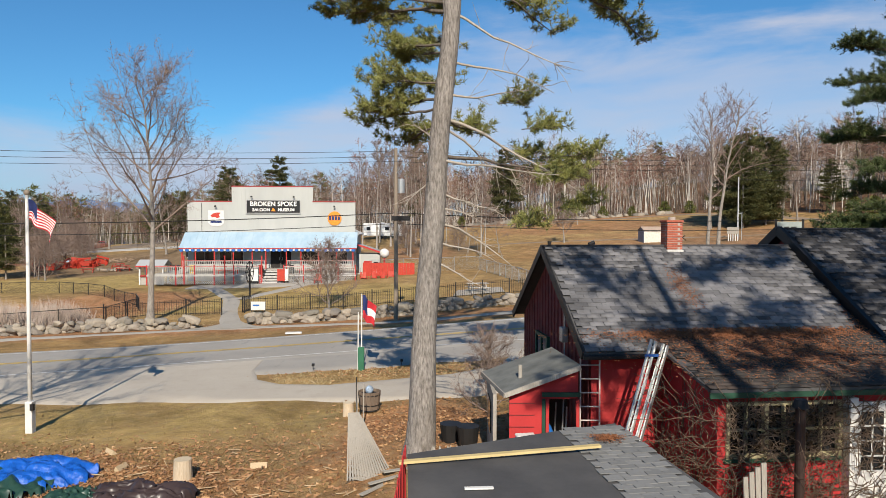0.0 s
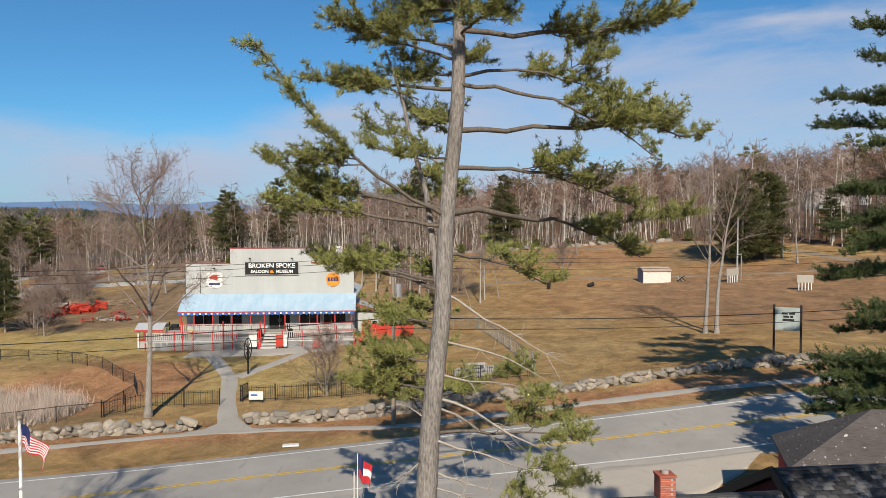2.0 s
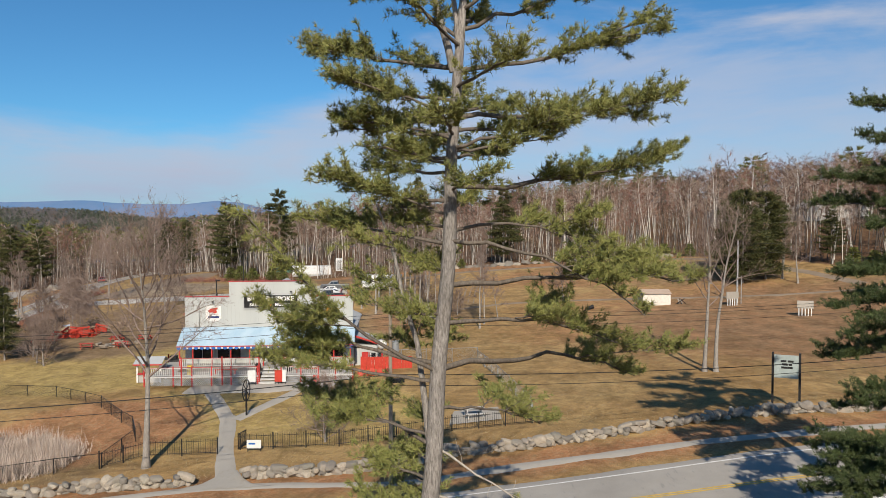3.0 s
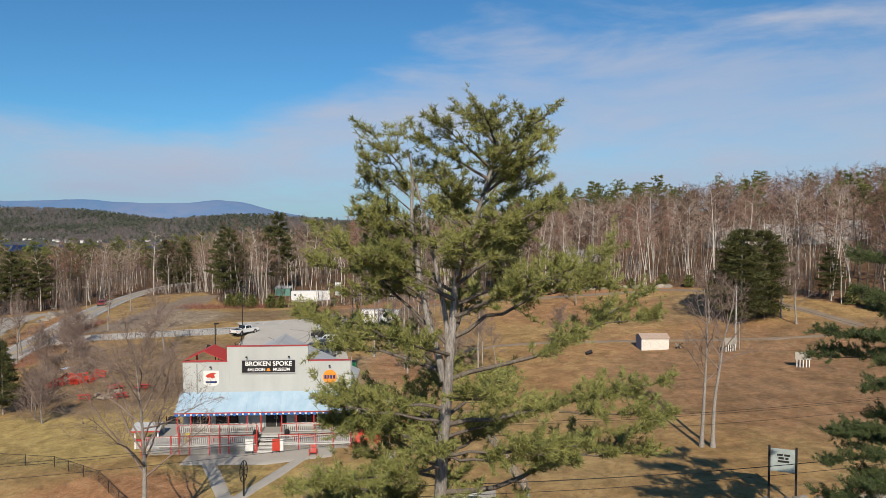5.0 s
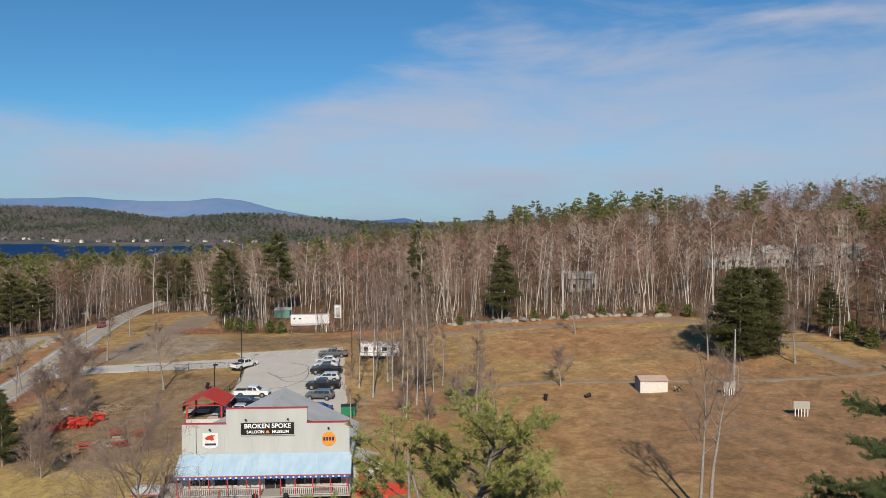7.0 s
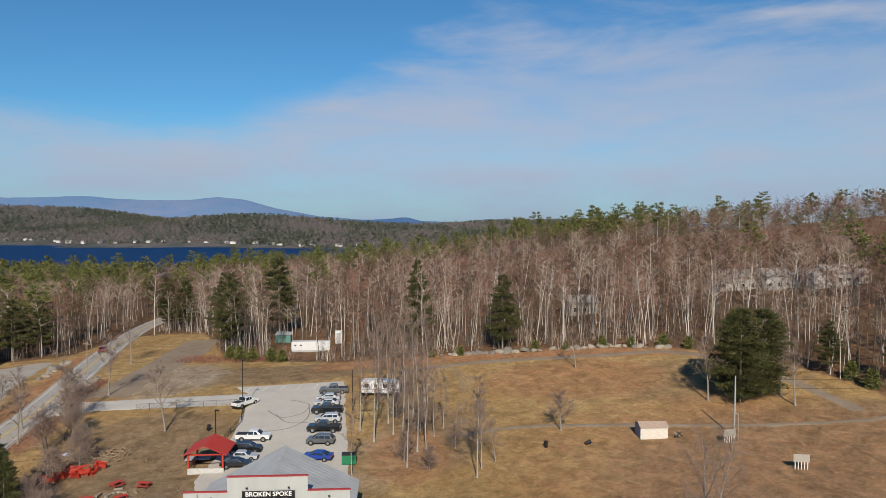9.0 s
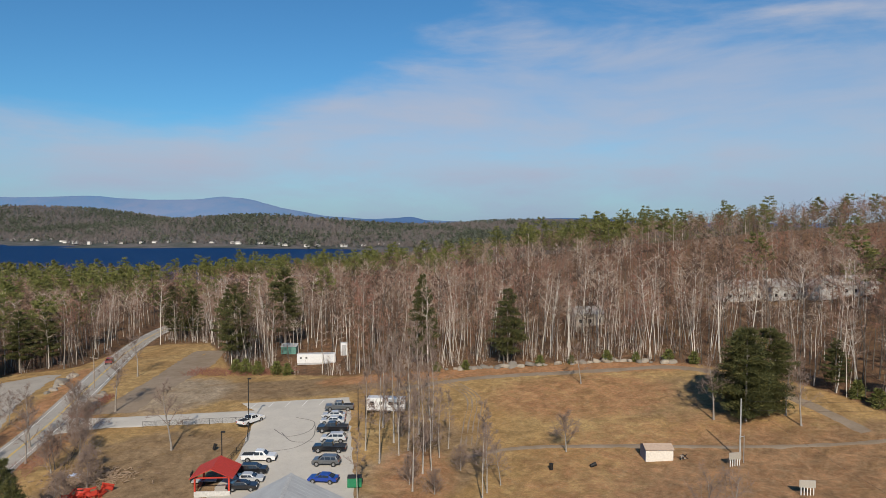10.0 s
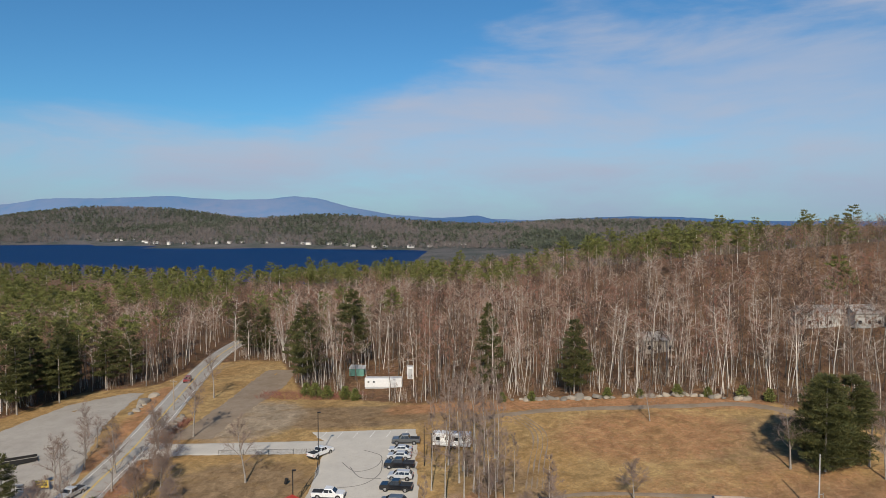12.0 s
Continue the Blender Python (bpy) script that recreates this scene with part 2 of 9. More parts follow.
col = mg.mix(mg.math("MULTIPLY", zone("green"), 0.85), grass, green)
col = mg.mix(zone("soil"), col, soil)
col = mg.mix(zone("sand"), col, sand)
col = mg.mix(zone("leaf"), col, leaf)
col = mg.mix(zone("woods"), col, shaded_wood_floor)
# far woodland ground, its colour greyed to carry distance haze
hazed_far_wood = mg.mix(mg.step(mg.noise(0.012, 5, 0.6), 0.42, 0.58), (0.108, 0.100, 0.098), (0.062, 0.070, 0.062))
col = mg.mix(mg.step(n_grit, 0.45, 0.75, 0, 0.55), col, (0.12, 0.08, 0.045))
col = mg.mix(mg.step(n_fine, 0.5, 0.8, 0, 0.45), col, (0.32, 0.25, 0.15))
n_patch, n_clump = mg.noise(0.09, 6, 0.72, dist=1.2), mg.noise(1.3, 5, 0.7)
col = mg.mix(mg.step(n_patch, 0.50, 0.64, 0, 0.5), col, (0.180, 0.108, 0.048))
col = mg.mix(mg.step(n_clump, 0.52, 0.68, 0, 0.5), col, (0.165, 0.108, 0.058))
col = mg.mix(mg.step(n_clump, 0.46, 0.32, 0, 0.45), col, (0.40, 0.30, 0.175))
col = mg.mix(mg.attr("distant"), col, hazed_far_wood)
n_tuft = mg.noise(0.30, 8, 0.80, dist=0.7)
n_blade = mg.noise(2.6, 6, 0.8)
col = mg.mix(1.0, col, mg.step(n_tuft, 0.38, 0.62, 0.72, 1.28), "MULTIPLY")
col = mg.mix(1.0, col, mg.step(n_blade, 0.36, 0.64, 0.76, 1.26), "MULTIPLY")
mg.color(col).bump(mg.math("ADD", n_fine, mg.math("MULTIPLY", n_grit, 0.6)), 0.8, 0.07)
M_GROUND = mg.m

ma = Mat("asphalt", 0.85, 0, 0.3)
a1, a2, a3 = ma.noise(0.35, 5, 0.6), ma.noise(60, 2), ma.noise(2.2, 6, 0.7, (1, 0.25, 1))
ac = ma.mix(ma.step(a1, 0.3, 0.7), (0.246, 0.226, 0.198), (0.325, 0.300, 0.262))
ac = ma.mix(ma.step(a3, 0.58, 0.66, 0, 0.5), ac, (0.150, 0.147, 0.145))
ma.color(ma.mix(ma.step(a2, 0.3, 0.8, 0, 0.4), ac, (0.375, 0.355, 0.325))).bump(a2, 0.3, 0.01)
M_ASPHALT = ma.m


def pale_paving(name, a, b, c):
    m = Mat(name, 0.95, 0, 0.2)
    p1, p2, p3 = m.noise(0.25, 6, 0.65), m.noise(30, 3, 0.7), m.noise(1.6, 5, 0.6)
    col = m.mix(m.step(p1, 0.35, 0.65), a, b)
    col = m.mix(m.step(p3, 0.55, 0.75, 0, 0.5), col, c)
    m.color(m.mix(m.step(p2, 0.4, 0.8, 0, 0.35), col, tuple(v * 0.6 for v in a))).bump(p2, 0.4, 0.02)
    return m.m


M_GRAVEL = pale_paving("gravel", (0.30, 0.27, 0.235), (0.36, 0.33, 0.285), (0.23, 0.195, 0.15))
M_LOT = pale_paving("worn_pale_asphalt", (0.46, 0.43, 0.38), (0.40, 0.375, 0.335), (0.33, 0.305, 0.265))
M_DIRT = pale_paving("dirt_track", (0.205, 0.155, 0.108), (0.265, 0.21, 0.155), (0.14, 0.095, 0.06))
M_DRIVE = pale_paving("driveway", (0.445, 0.400, 0.335), (0.395, 0.350, 0.290), (0.33, 0.285, 0.23))
M_WALK = pale_paving("walkway", (0.33, 0.305, 0.265), (0.37, 0.34, 0.295), (0.28, 0.24, 0.19))
M_WHITE_LINE = plain("white_line", (0.66, 0.65, 0.62), 0.7, vary=0.25)
M_YELLOW_LINE = plain("yellow_line", (0.60, 0.40, 0.07), 0.7, vary=0.3)
M_STONE = stone("fieldstone", (0.38, 0.325, 0.255), (0.25, 0.215, 0.178))
M_STONE_DARK = stone("dark_fieldstone", (0.29, 0.25, 0.205), (0.15, 0.135, 0.118))
M_PINE_BARK = bark("pine_bark", (0.135, 0.120, 0.106), (0.40, 0.365, 0.33), 1.5)
M_BARK = bark("grey_bark", (0.20, 0.175, 0.15), (0.36, 0.325, 0.285))
M_TWIG = plain("bare_twigs", (0.225, 0.165, 0.135), 0.95, vary=0.3, scale=0.3)
M_LIMB = bark("pine_limb_bark", (0.10, 0.082, 0.066), (0.20, 0.17, 0.14))
M_PALE_BARK = bark("birch_bark", (0.25, 0.22, 0.19), (0.47, 0.435, 0.385))
M_DEAD = bark("dead_limb", (0.34, 0.30, 0.25), (0.46, 0.41, 0.35))
M_NEEDLE = leafy("pine_needles", (0.125, 0.145, 0.042), (0.205, 0.212, 0.062), (0.285, 0.26, 0.085))
M_NEEDLE_DARK = leafy("dark_needles", (0.045, 0.070, 0.026), (0.075, 0.100, 0.034), (0.115, 0.130, 0.042))
M_FIR = leafy("conifer_needles", (0.060, 0.075, 0.020), (0.125, 0.130, 0.034), (0.190, 0.180, 0.055))

M_HEMLOCK = leafy("hemlock_needles", (0.030, 0.038, 0.013), (0.068, 0.070, 0.022), (0.115, 0.105, 0.034))

mw = Mat("lake_water", 0.5, 0, 0.03)
wv = mw.noise(0.25, 3, 0.6, (0.4, 1.5, 1))
mw.color((0.003, 0.022, 0.085)).bump(wv, 0.25, 0.4)
M_WATER = mw.m


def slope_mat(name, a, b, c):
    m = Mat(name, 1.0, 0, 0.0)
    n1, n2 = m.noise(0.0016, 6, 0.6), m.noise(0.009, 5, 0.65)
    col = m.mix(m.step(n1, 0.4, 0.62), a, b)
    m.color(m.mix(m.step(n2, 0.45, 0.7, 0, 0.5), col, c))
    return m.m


# wooded slopes with the blue distance haze mixed into their colours
M_MOUNTAIN = slope_mat("hazed_mountain_woods", (0.105, 0.175, 0.295), (0.145, 0.195, 0.305), (0.075, 0.17, 0.315))
M_RIDGE = slope_mat("hazed_ridge_woods", (0.055, 0.12, 0.25), (0.07, 0.135, 0.27), (0.05, 0.105, 0.22))


# ---- ground and ways ----
def spaced(lo, hi, step, far_lo, far_hi, grow=1.22):
    mid = list(np.arange(lo, hi + 0.01, step))
    s, v, up = step, hi, []
    while v < far_hi:
        s = min(s * grow, 160)
        v += s
        up.append(min(v, far_hi))
    s, v, down = step, lo, []
    while v > far_lo:
        s = min(s * grow, 400)
        v -= s
        down.append(max(v, far_lo))
    return np.array(down[::-1] + mid + up)


def near_line(px, py, pts):
    """Distance from points to a line of points."""
    best = np.full(px.shape, 1e9)
    for (ax, ay), (bx, by) in zip(pts[:-1], pts[1:]):
        ex, ey = bx - ax, by - ay
        t = np.clip(((px - ax) * ex + (py - ay) * ey) / (ex * ex + ey * ey), 0, 1)
        best = np.minimum(best, np.hypot(px - ax - t * ex, py - ay - t * ey))
    return best


def blob(px, py, x, y, rx, ry):
    return np.clip(1.6 - ((px - x) / rx) ** 2 - ((py - y) / ry) ** 2, 0, 1)


ROAD = [(-140.0, 8.0), (-60.0, 25.5), (-20.1, 34.4), (-14.0, 35.9), (-5.5, 37.8), (4.0, 39.5), (14.0, 41.3), (24.0, 43.1), (60.0, 49.0), (140.0, 60.0)]
FAR_ROAD = [(-70.0, 85.0), (-76.5, 112.0), (-79.0, 124.0), (-82.3, 145.0), (-89.5, 175.0), (-97.5, 203.0), (-104.5, 228.0), (-112.0, 265.0), (-118.0, 330.0)]
EDGE = [(-260, 150), (-150, 158), (-134, 167), (-128, 195), (-108, 200), (-106, 232), (-96, 236), (-78, 228), (-58, 186), (-24, 171), (1, 170), (22, 170.5), (40, 168), (54, 163), (68, 150), (76, 135), (80, 122), (95, 112), (140, 95), (300, 60)]


def wood_line(x):
    return np.interp(x, [p[0] for p in EDGE], [p[1] for p in EDGE])


gx = spaced(-130, 100, 1.3, -4200, 4200)
gy = spaced(-12, 215, 1.3, -600, 4900)
PX, PY = np.meshgrid(gx, gy)
PZ = height(PX, PY)
rough_z = np.array([[noise.noise((x * 0.35, y * 0.35, 1.0)) for x in gx] for y in gy]) * 0.07
PZ = PZ + rough_z * (PY < 230)
# woods past the lake: an uneven canopy
canopy = np.array([[noise.noise((x * 0.013, y * 0.013, 4.0)) + 0.7 * noise.noise((x * 0.05, y * 0.05, 8.0)) for x in gx] for y in gy])
PZ = PZ + np.where((PY > 1640) & (PZ > -30), 3 + 4 * canopy, 0)
ni, nj = len(gx), len(gy)
idx = np.arange(ni * nj).reshape(nj, ni)
quads = np.stack([idx[:-1, :-1], idx[:-1, 1:], idx[1:, 1:], idx[1:, :-1]], -1).reshape(-1, 4)
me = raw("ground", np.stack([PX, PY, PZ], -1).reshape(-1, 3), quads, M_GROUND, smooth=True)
wl_y = wood_line(PX)
zones = {
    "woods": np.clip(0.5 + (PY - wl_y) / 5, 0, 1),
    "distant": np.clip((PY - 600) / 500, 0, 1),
    "green": np.maximum.reduce([blob(PX, PY, -42, 84, 15, 13), blob(PX, PY, -24, 63, 9, 10) * 0.9, blob(PX, PY, -9, 22.5, 9, 2.5) * 0.6, blob(PX, PY, -9, 62, 9, 8) * 0.8]),
    "soil": np.maximum.reduce([blob(PX, PY, -40, 162, 26, 9), blob(PX, PY, -48, 106, 16, 17) * 0.9, blob(PX, PY, -50, 125, 14, 9) * 0.75, blob(PX, PY, -6, 20, 7, 4.5) * 0.1, blob(PX, PY, -2, 118, 9, 16) * 0.7, blob(PX, PY, -36, 52, 14, 10) * 0.5, blob(PX, PY, 62, 96, 38, 28) * 0.9, blob(PX, PY, 48, 140, 16, 14) * 0.55]),
    "sand": np.maximum.reduce([blob(PX, PY, -62, 160, 12, 16) * 0.8, blob(PX, PY, -10, 108, 6, 12) * 0.5, blob(PX, PY, -8, 22, 9, 3.0) * 0.2]),
    "leaf": np.maximum.reduce([blob(PX, PY, -11, 14.5, 9, 4.0) * 0.7, blob(PX, PY, -0.5, 20, 3.0, 4.5) * 0.7, blob(PX, PY, -30, 60, 9, 9) * 0.9,
                               np.clip(1.3 - near_line(PX, PY, [(-30, 44), (-14, 46.4), (-3, 46.3), (6, 47.5), (20, 50), (34, 51.5), (60, 55)]) / 3.0, 0, 1) * 0.85,
                               np.clip(1.4 - near_line(PX, PY, [(-26, 166.5), (1, 166), (22, 166.5), (53, 162)]) / 5, 0, 1),
                               np.clip(1.3 - near_line(PX, PY, [(-86, 132), (-93, 165), (-101, 195)]) / 3.5, 0, 1) * 0.8,
                               np.clip(1.2 - near_line(PX, PY, [(-73, 122), (-77, 145)]) / 5, 0, 1) * 0.9,
                               blob(PX, PY, -5, 110, 7, 12) * 0.6, blob(PX, PY, 28, 146, 20, 14) * 0.62, blob(PX, PY, 40, 52, 12, 8) * .5, blob(PX, PY, 46, 100, 38, 34) * 0.5]),
}
for zname, zv in zones.items():
    at = me.attributes.new(zname, "FLOAT", "POINT")
    at.data.foreach_set("value", zv.astype(np.float32).ravel())
ground = new("ground", me)
tagged(ground, "dry brown winter grass with leaf litter and bare soil", "ground", kind="structure")


def densify(pts, step):
    out = []
    for (ax, ay), (bx, by) in zip(pts[:-1], pts[1:]):
        n = max(1, int(math.hypot(bx - ax, by - ay) / step))
        out += [(ax + (bx - ax) * i / n, ay + (by - ay) * i / n) for i in range(n)]
    return np.array(out + [pts[-1]], float)


def smooth_line(pts, step):
    """Catmull-Rom through the points."""
    p = np.array([pts[0], *pts, pts[-1]], float)
    out = []
    for i in range(1, len(p) - 2):
        n = max(2, int(np.linalg.norm(p[i + 1] - p[i]) / step))
        for k in range(n):
            t = k / n
            out.append(0.5 * (2 * p[i] + (p[i + 1] - p[i - 1]) * t + (2 * p[i - 1] - 5 * p[i] + 4 * p[i + 1] - p[i + 2]) * t * t + (3 * p[i] - p[i - 1] - 3 * p[i + 1] + p[i + 2]) * t ** 3))
    return np.array(out + [p[-2]])


def ribbon_mesh(name, line, half, lift, mat, across=5, offset=0.0, ragged=0.0):
    d = np.gradient(line, axis=0)
    d /= np.linalg.norm(d, axis=1)[:, None]
    nrm = np.stack([-d[:, 1], d[:, 0]], 1)
    cols = []
    for k in range(across):
        f = -1 + 2 * k / (across - 1)
        h = np.full(len(line), float(half))
        if ragged and abs(f) == 1:
            h = h + np.array([noise.noise((p[0] * 0.6, p[1] * 0.6, f * 9)) for p in line]) * ragged
        cols.append(line + nrm * (offset + f * h)[:, None])
    g = np.stack(cols, 1)
    z = height(g[..., 0], g[..., 1]) + lift
    z[:, 0] -= lift + 0.05 if ragged else 0
    z[:, -1] -= lift + 0.05 if ragged else 0
    n, k = g.shape[:2]
    idx = np.arange(n * k).reshape(n, k)
    q = np.stack([idx[:-1, :-1], idx[1:, :-1], idx[1:, 1:], idx[:-1, 1:]], -1).reshape(-1, 4)[:, ::-1]
    return raw(name, np.concatenate([g, z[..., None]], -1).reshape(-1, 3), q, mat, True)


def unit_rows(v):
    return v / (np.linalg.norm(v, axis=1)[:, None] + 1e-9)


def patch_mesh(name, left, right, lift, mat, step=1.2, across=None, ragged=0.0):
    """A draped sheet between two side lines (same number of points)."""
    L, R = [], []
    for i in range(len(left) - 1):
        n = max(1, int(max(math.dist(left[i], left[i + 1]), math.dist(right[i], right[i + 1])) / step))
        for k in range(n):
            L.append(np.array(left[i]) + (np.array(left[i + 1]) - np.array(left[i])) * k / n)
            R.append(np.array(right[i]) + (np.array(right[i + 1]) - np.array(right[i])) * k / n)
    L.append(np.array(left[-1], float))
    R.append(np.array(right[-1], float))
    L, R = np.array(L), np.array(R)
    wmax = np.linalg.norm(R - L, axis=1).max()
    n = across or max(3, int(wmax / step) + 1)
    f = np.linspace(0, 1, n)
    g = L[:, None] + (R - L)[:, None] * f[None, :, None]
    if ragged:
        for j in range(g.shape[0]):
            for k in (0, n - 1):
                g[j, k, 0] += noise.noise((g[j, k, 0] * 0.5, g[j, k, 1] * 0.5, 3)) * ragged
                g[j, k, 1] += noise.noise((g[j, k, 0] * 0.5, g[j, k, 1] * 0.5, 7)) * ragged
    # sloping edges down into the ground
    out_l = unit_rows(g[:, 0] - g[:, -1]) * 0.25
    g = np.concatenate([(g[:, 0] + out_l)[:, None], g, (g[:, -1] - out_l)[:, None]], 1)
    n += 2
    z = height(g[..., 0], g[..., 1]) + lift
    z[:, 0] -= lift + 0.05
    z[:, -1] -= lift + 0.05
    idx = np.arange(g.shape[0] * n).reshape(g.shape[0], n)
    q = np.stack([idx[:-1, :-1], idx[1:, :-1], idx[1:, 1:], idx[:-1, 1:]], -1).reshape(-1, 4)
    vv = np.concatenate([g, z[..., None]], -1).reshape(-1, 3)
    a, b, c = vv[q[0, 0]], vv[q[0, 1]], vv[q[0, 2]]
    if np.cross(b - a, c - a)[2] < 0:
        q = q[:, ::-1]
    return raw(name, vv, q, mat, True)


road_line = smooth_line(ROAD, 1.5)
road = tagged(new("road", ribbon_mesh("road", road_line, 4.7, 0.10, M_ASPHALT, 13, ragged=0.12)), "two-lane grey asphalt road with painted lines", "road", kind="structure")


def line_on(parent, name, line, offset, mat, half=0.06, lift=0.108):
    ob = new(name, ribbon_mesh(name, line, half, lift, mat, 2, offset))
    ob.parent = parent
    return ob


for off, mat, nm in ((-3.55, M_WHITE_LINE, "edge_line"), (3.45, M_WHITE_LINE, "edge_line"), (0.10, M_YELLOW_LINE, "centre_line"), (-0.14, M_YELLOW_LINE, "centre_line")):
    line_on(road, nm, road_line, off, mat, 0.065)
far_line = smooth_line(FAR_ROAD, 1.5)
far_road = tagged(new("road_far", ribbon_mesh("road_far", far_line, 3.9, 0.10, M_ASPHALT, 7)), "grey asphalt side road running into woods", "road", kind="structure")
for off, mat, nm in ((-3.0, M_WHITE_LINE, "edge_line"), (3.0, M_WHITE_LINE, "edge_line"), (0.12, M_YELLOW_LINE, "centre_line"), (-0.12, M_YELLOW_LINE, "centre_line")):
    line_on(far_road, nm, far_line, off, mat, 0.08)

# the loop drive before the house, open to the road on the left of the planted island
tagged(new("driveway", patch_mesh("driveway", [(-40, 29.8), (-16.35, 33.2), (-12.0, 33.6), (-8.6, 34.3), (-8.3, 30.6), (-7.6, 28.3), (-6.4, 27.2), (-4.4, 26.8), (-1.9, 27.5), (0.4, 28.2), (2.4, 29.8), (4.5, 35.2)],
                                  [(-40, 26.5), (-16.35, 25.6), (-12.0, 25.2), (-9.2, 24.9), (-8.6, 24.9), (-8.0, 24.8), (-6.6, 24.7), (-4.6, 24.6), (-1.9, 24.4), (0.5, 24.5), (5.0, 26.5), (9.0, 36.0)], 0.07, M_DRIVE, 1.0)),
       "pale worn asphalt loop driveway", "driveway", kind="structure")
tagged(new("road_shoulder", patch_mesh("road_shoulder", [(-9.0, 34.0), (-4.4, 34.5), (-1.6, 35.0), (1.2, 35.5), (4.6, 36.2)], [(-8.4, 29.7), (-4.4, 30.1), (-1.6, 30.9), (1.2, 31.4), (3.4, 32.2)], 0.062, M_ASPHALT, 0.8, ragged=0.25)),
       "grey asphalt shoulder between road and planted island", "road", kind="structure")
tagged(new("driveway_apron", patch_mesh("driveway_apron", [(4.2, 35.2), (9.0, 36.1), (14.0, 37.0), (17.5, 37.7)], [(4.8, 26.6), (9.0, 30.5), (13.0, 33.0), (15.8, 35.6)], 0.075, M_DRIVE, 0.9, ragged=0.3)),
       "pale worn asphalt apron beside the road", "driveway", kind="structure")
tagged(new("pavement", ribbon_mesh("pavement", smooth_line([(-60, 37.5), (-30, 42.6), (-14.3, 46.2), (-2.8, 45.3), (4.8, 46.9), (16.8, 48.9), (29.5, 50.4), (60, 55), (120, 63)], 1.2), 0.75, 0.05, M_WALK, 4, ragged=0.12)),
       "narrow pale asphalt footpath along the road", "footpath", kind="structure")
walk_pts = [(-14.1, 46.1), (-14.35, 47.6), (-15.3, 50.0), (-17.0, 55.5), (-17.9, 59.0), (-18.9, 62.2)]
tagged(new("walkway", ribbon_mesh("walkway", smooth_line(walk_pts, 0.8), 0.8, 0.06, M_WALK, 6, ragged=0.04)), "curving pale path to the saloon gate", "path", kind="structure")
tagged(new("walkway_mouth", patch_mesh("walkway_mouth", [(-17.6, 45.8), (-15.9, 46.9), (-15.3, 48.2), (-15.6, 49.4)], [(-10.9, 46.0), (-12.6, 46.7), (-13.5, 47.9), (-14.4, 49.4)], 0.064, M_WALK, 0.5)), "flared mouth of the pale path", "path", kind="structure")
tagged(new("walkway_left", ribbon_mesh("walkway_left", smooth_line([(-18.6, 61.2), (-20.4, 65.0), (-23.2, 70.4)], 0.8), 0.8, 0.063, M_WALK, 6, ragged=0.04)), "pale path branching towards the deck", "path", kind="structure")
tagged(new("walkway_right", ribbon_mesh("walkway_right", smooth_line([(-18.0, 61.0), (-15.8, 66.0), (-13.6, 71.5)], 0.8), 0.8, 0.066, M_WALK, 6, ragged=0.04)), "pale path branching towards the deck", "path", kind="structure")
tagged(new("pavement_terrace", patch_mesh("pavement_terrace", [(-26.0, 70.3), (-17.5, 69.6), (-10.8, 71.2)], [(-26.0, 73.2), (-17.5, 73.4), (-10.8, 74.0)], 0.06, M_WALK, 0.8)), "pale paved strip before the deck", "paving", kind="structure")
tagged(new("parking_lot", patch_mesh("parking_lot", [(-31.5, 91.5), (-36.0, 102.5), (-35.6, 117.5), (-38.0, 138.0), (-39.4, 143.8), (-44.0, 150.0)], [(-11.5, 92.5), (-13.5, 102.0), (-15.9, 118.5), (-18.6, 134.0), (-19.8, 143.0), (-21.0, 151.1)], 0.06, M_LOT, 1.3, ragged=0.5)),
       "pale worn asphalt car park with tyre marks", "car park", kind="structure")
tagged(new("lot_driveway", patch_mesh("lot_driveway", [(-79.5, 146.5), (-73.6, 144.4), (-58.0, 144.2), (-38.5, 144.6)], [(-77.0, 136.0), (-68.7, 138.0), (-55.0, 137.6), (-38.0, 137.6)], 0.05, M_LOT, 1.3, ragged=0.4)),
       "pale asphalt entry to the car park", "driveway", kind="structure")
tagged(new("gravel_lot", patch_mesh("gravel_lot", [(-104, 112), (-118, 140), (-125, 157), (-122, 180), (-111, 191)], [(-80.5, 112), (-84.5, 127), (-94.0, 147.0), (-99.4, 161), (-106.0, 190)], 0.04, M_GRAVEL, 1.3, ragged=0.8)),
       "wide grey gravel lot beside the side road", "gravel lot", kind="structure")
tagged(new("dirt_drive", patch_mesh("dirt_drive", [(-77, 147), (-75.0, 160), (-75.0, 175.5), (-77.5, 205), (-77.3, 214)], [(-66, 147), (-66.5, 160), (-65.6, 172), (-64.9, 191), (-67.5, 212)], 0.04, M_DIRT, 1.3, ragged=0.8)),
       "pale dirt drive leading to the woods", "dirt track", kind="structure")
tagged(new("track_upper", ribbon_mesh("track_upper", smooth_line([(-12, 155), (0.3, 159.6), (12, 161.5), (24.2, 161.7), (40, 161.3), (52.4, 159.8), (62, 150), (66, 140), (69, 131), (71.6, 119)], 1.3), 1.7, 0.05, M_DIRT, 5, ragged=0.5)),
       "gravel track along the edge of the woods", "dirt track", kind="structure")
tagged(new("track_lower", ribbon_mesh("track_lower", smooth_line([(3, 117), (11.8, 120.0), (22, 119.8), (33.9, 118.9), (50.4, 116.9), (69.2, 115.4), (85, 116), (110, 118)], 1.3), 0.85, 0.05, M_DIRT, 5, ragged=0.6)),
       "worn brown track across the field", "dirt track", kind="structure")
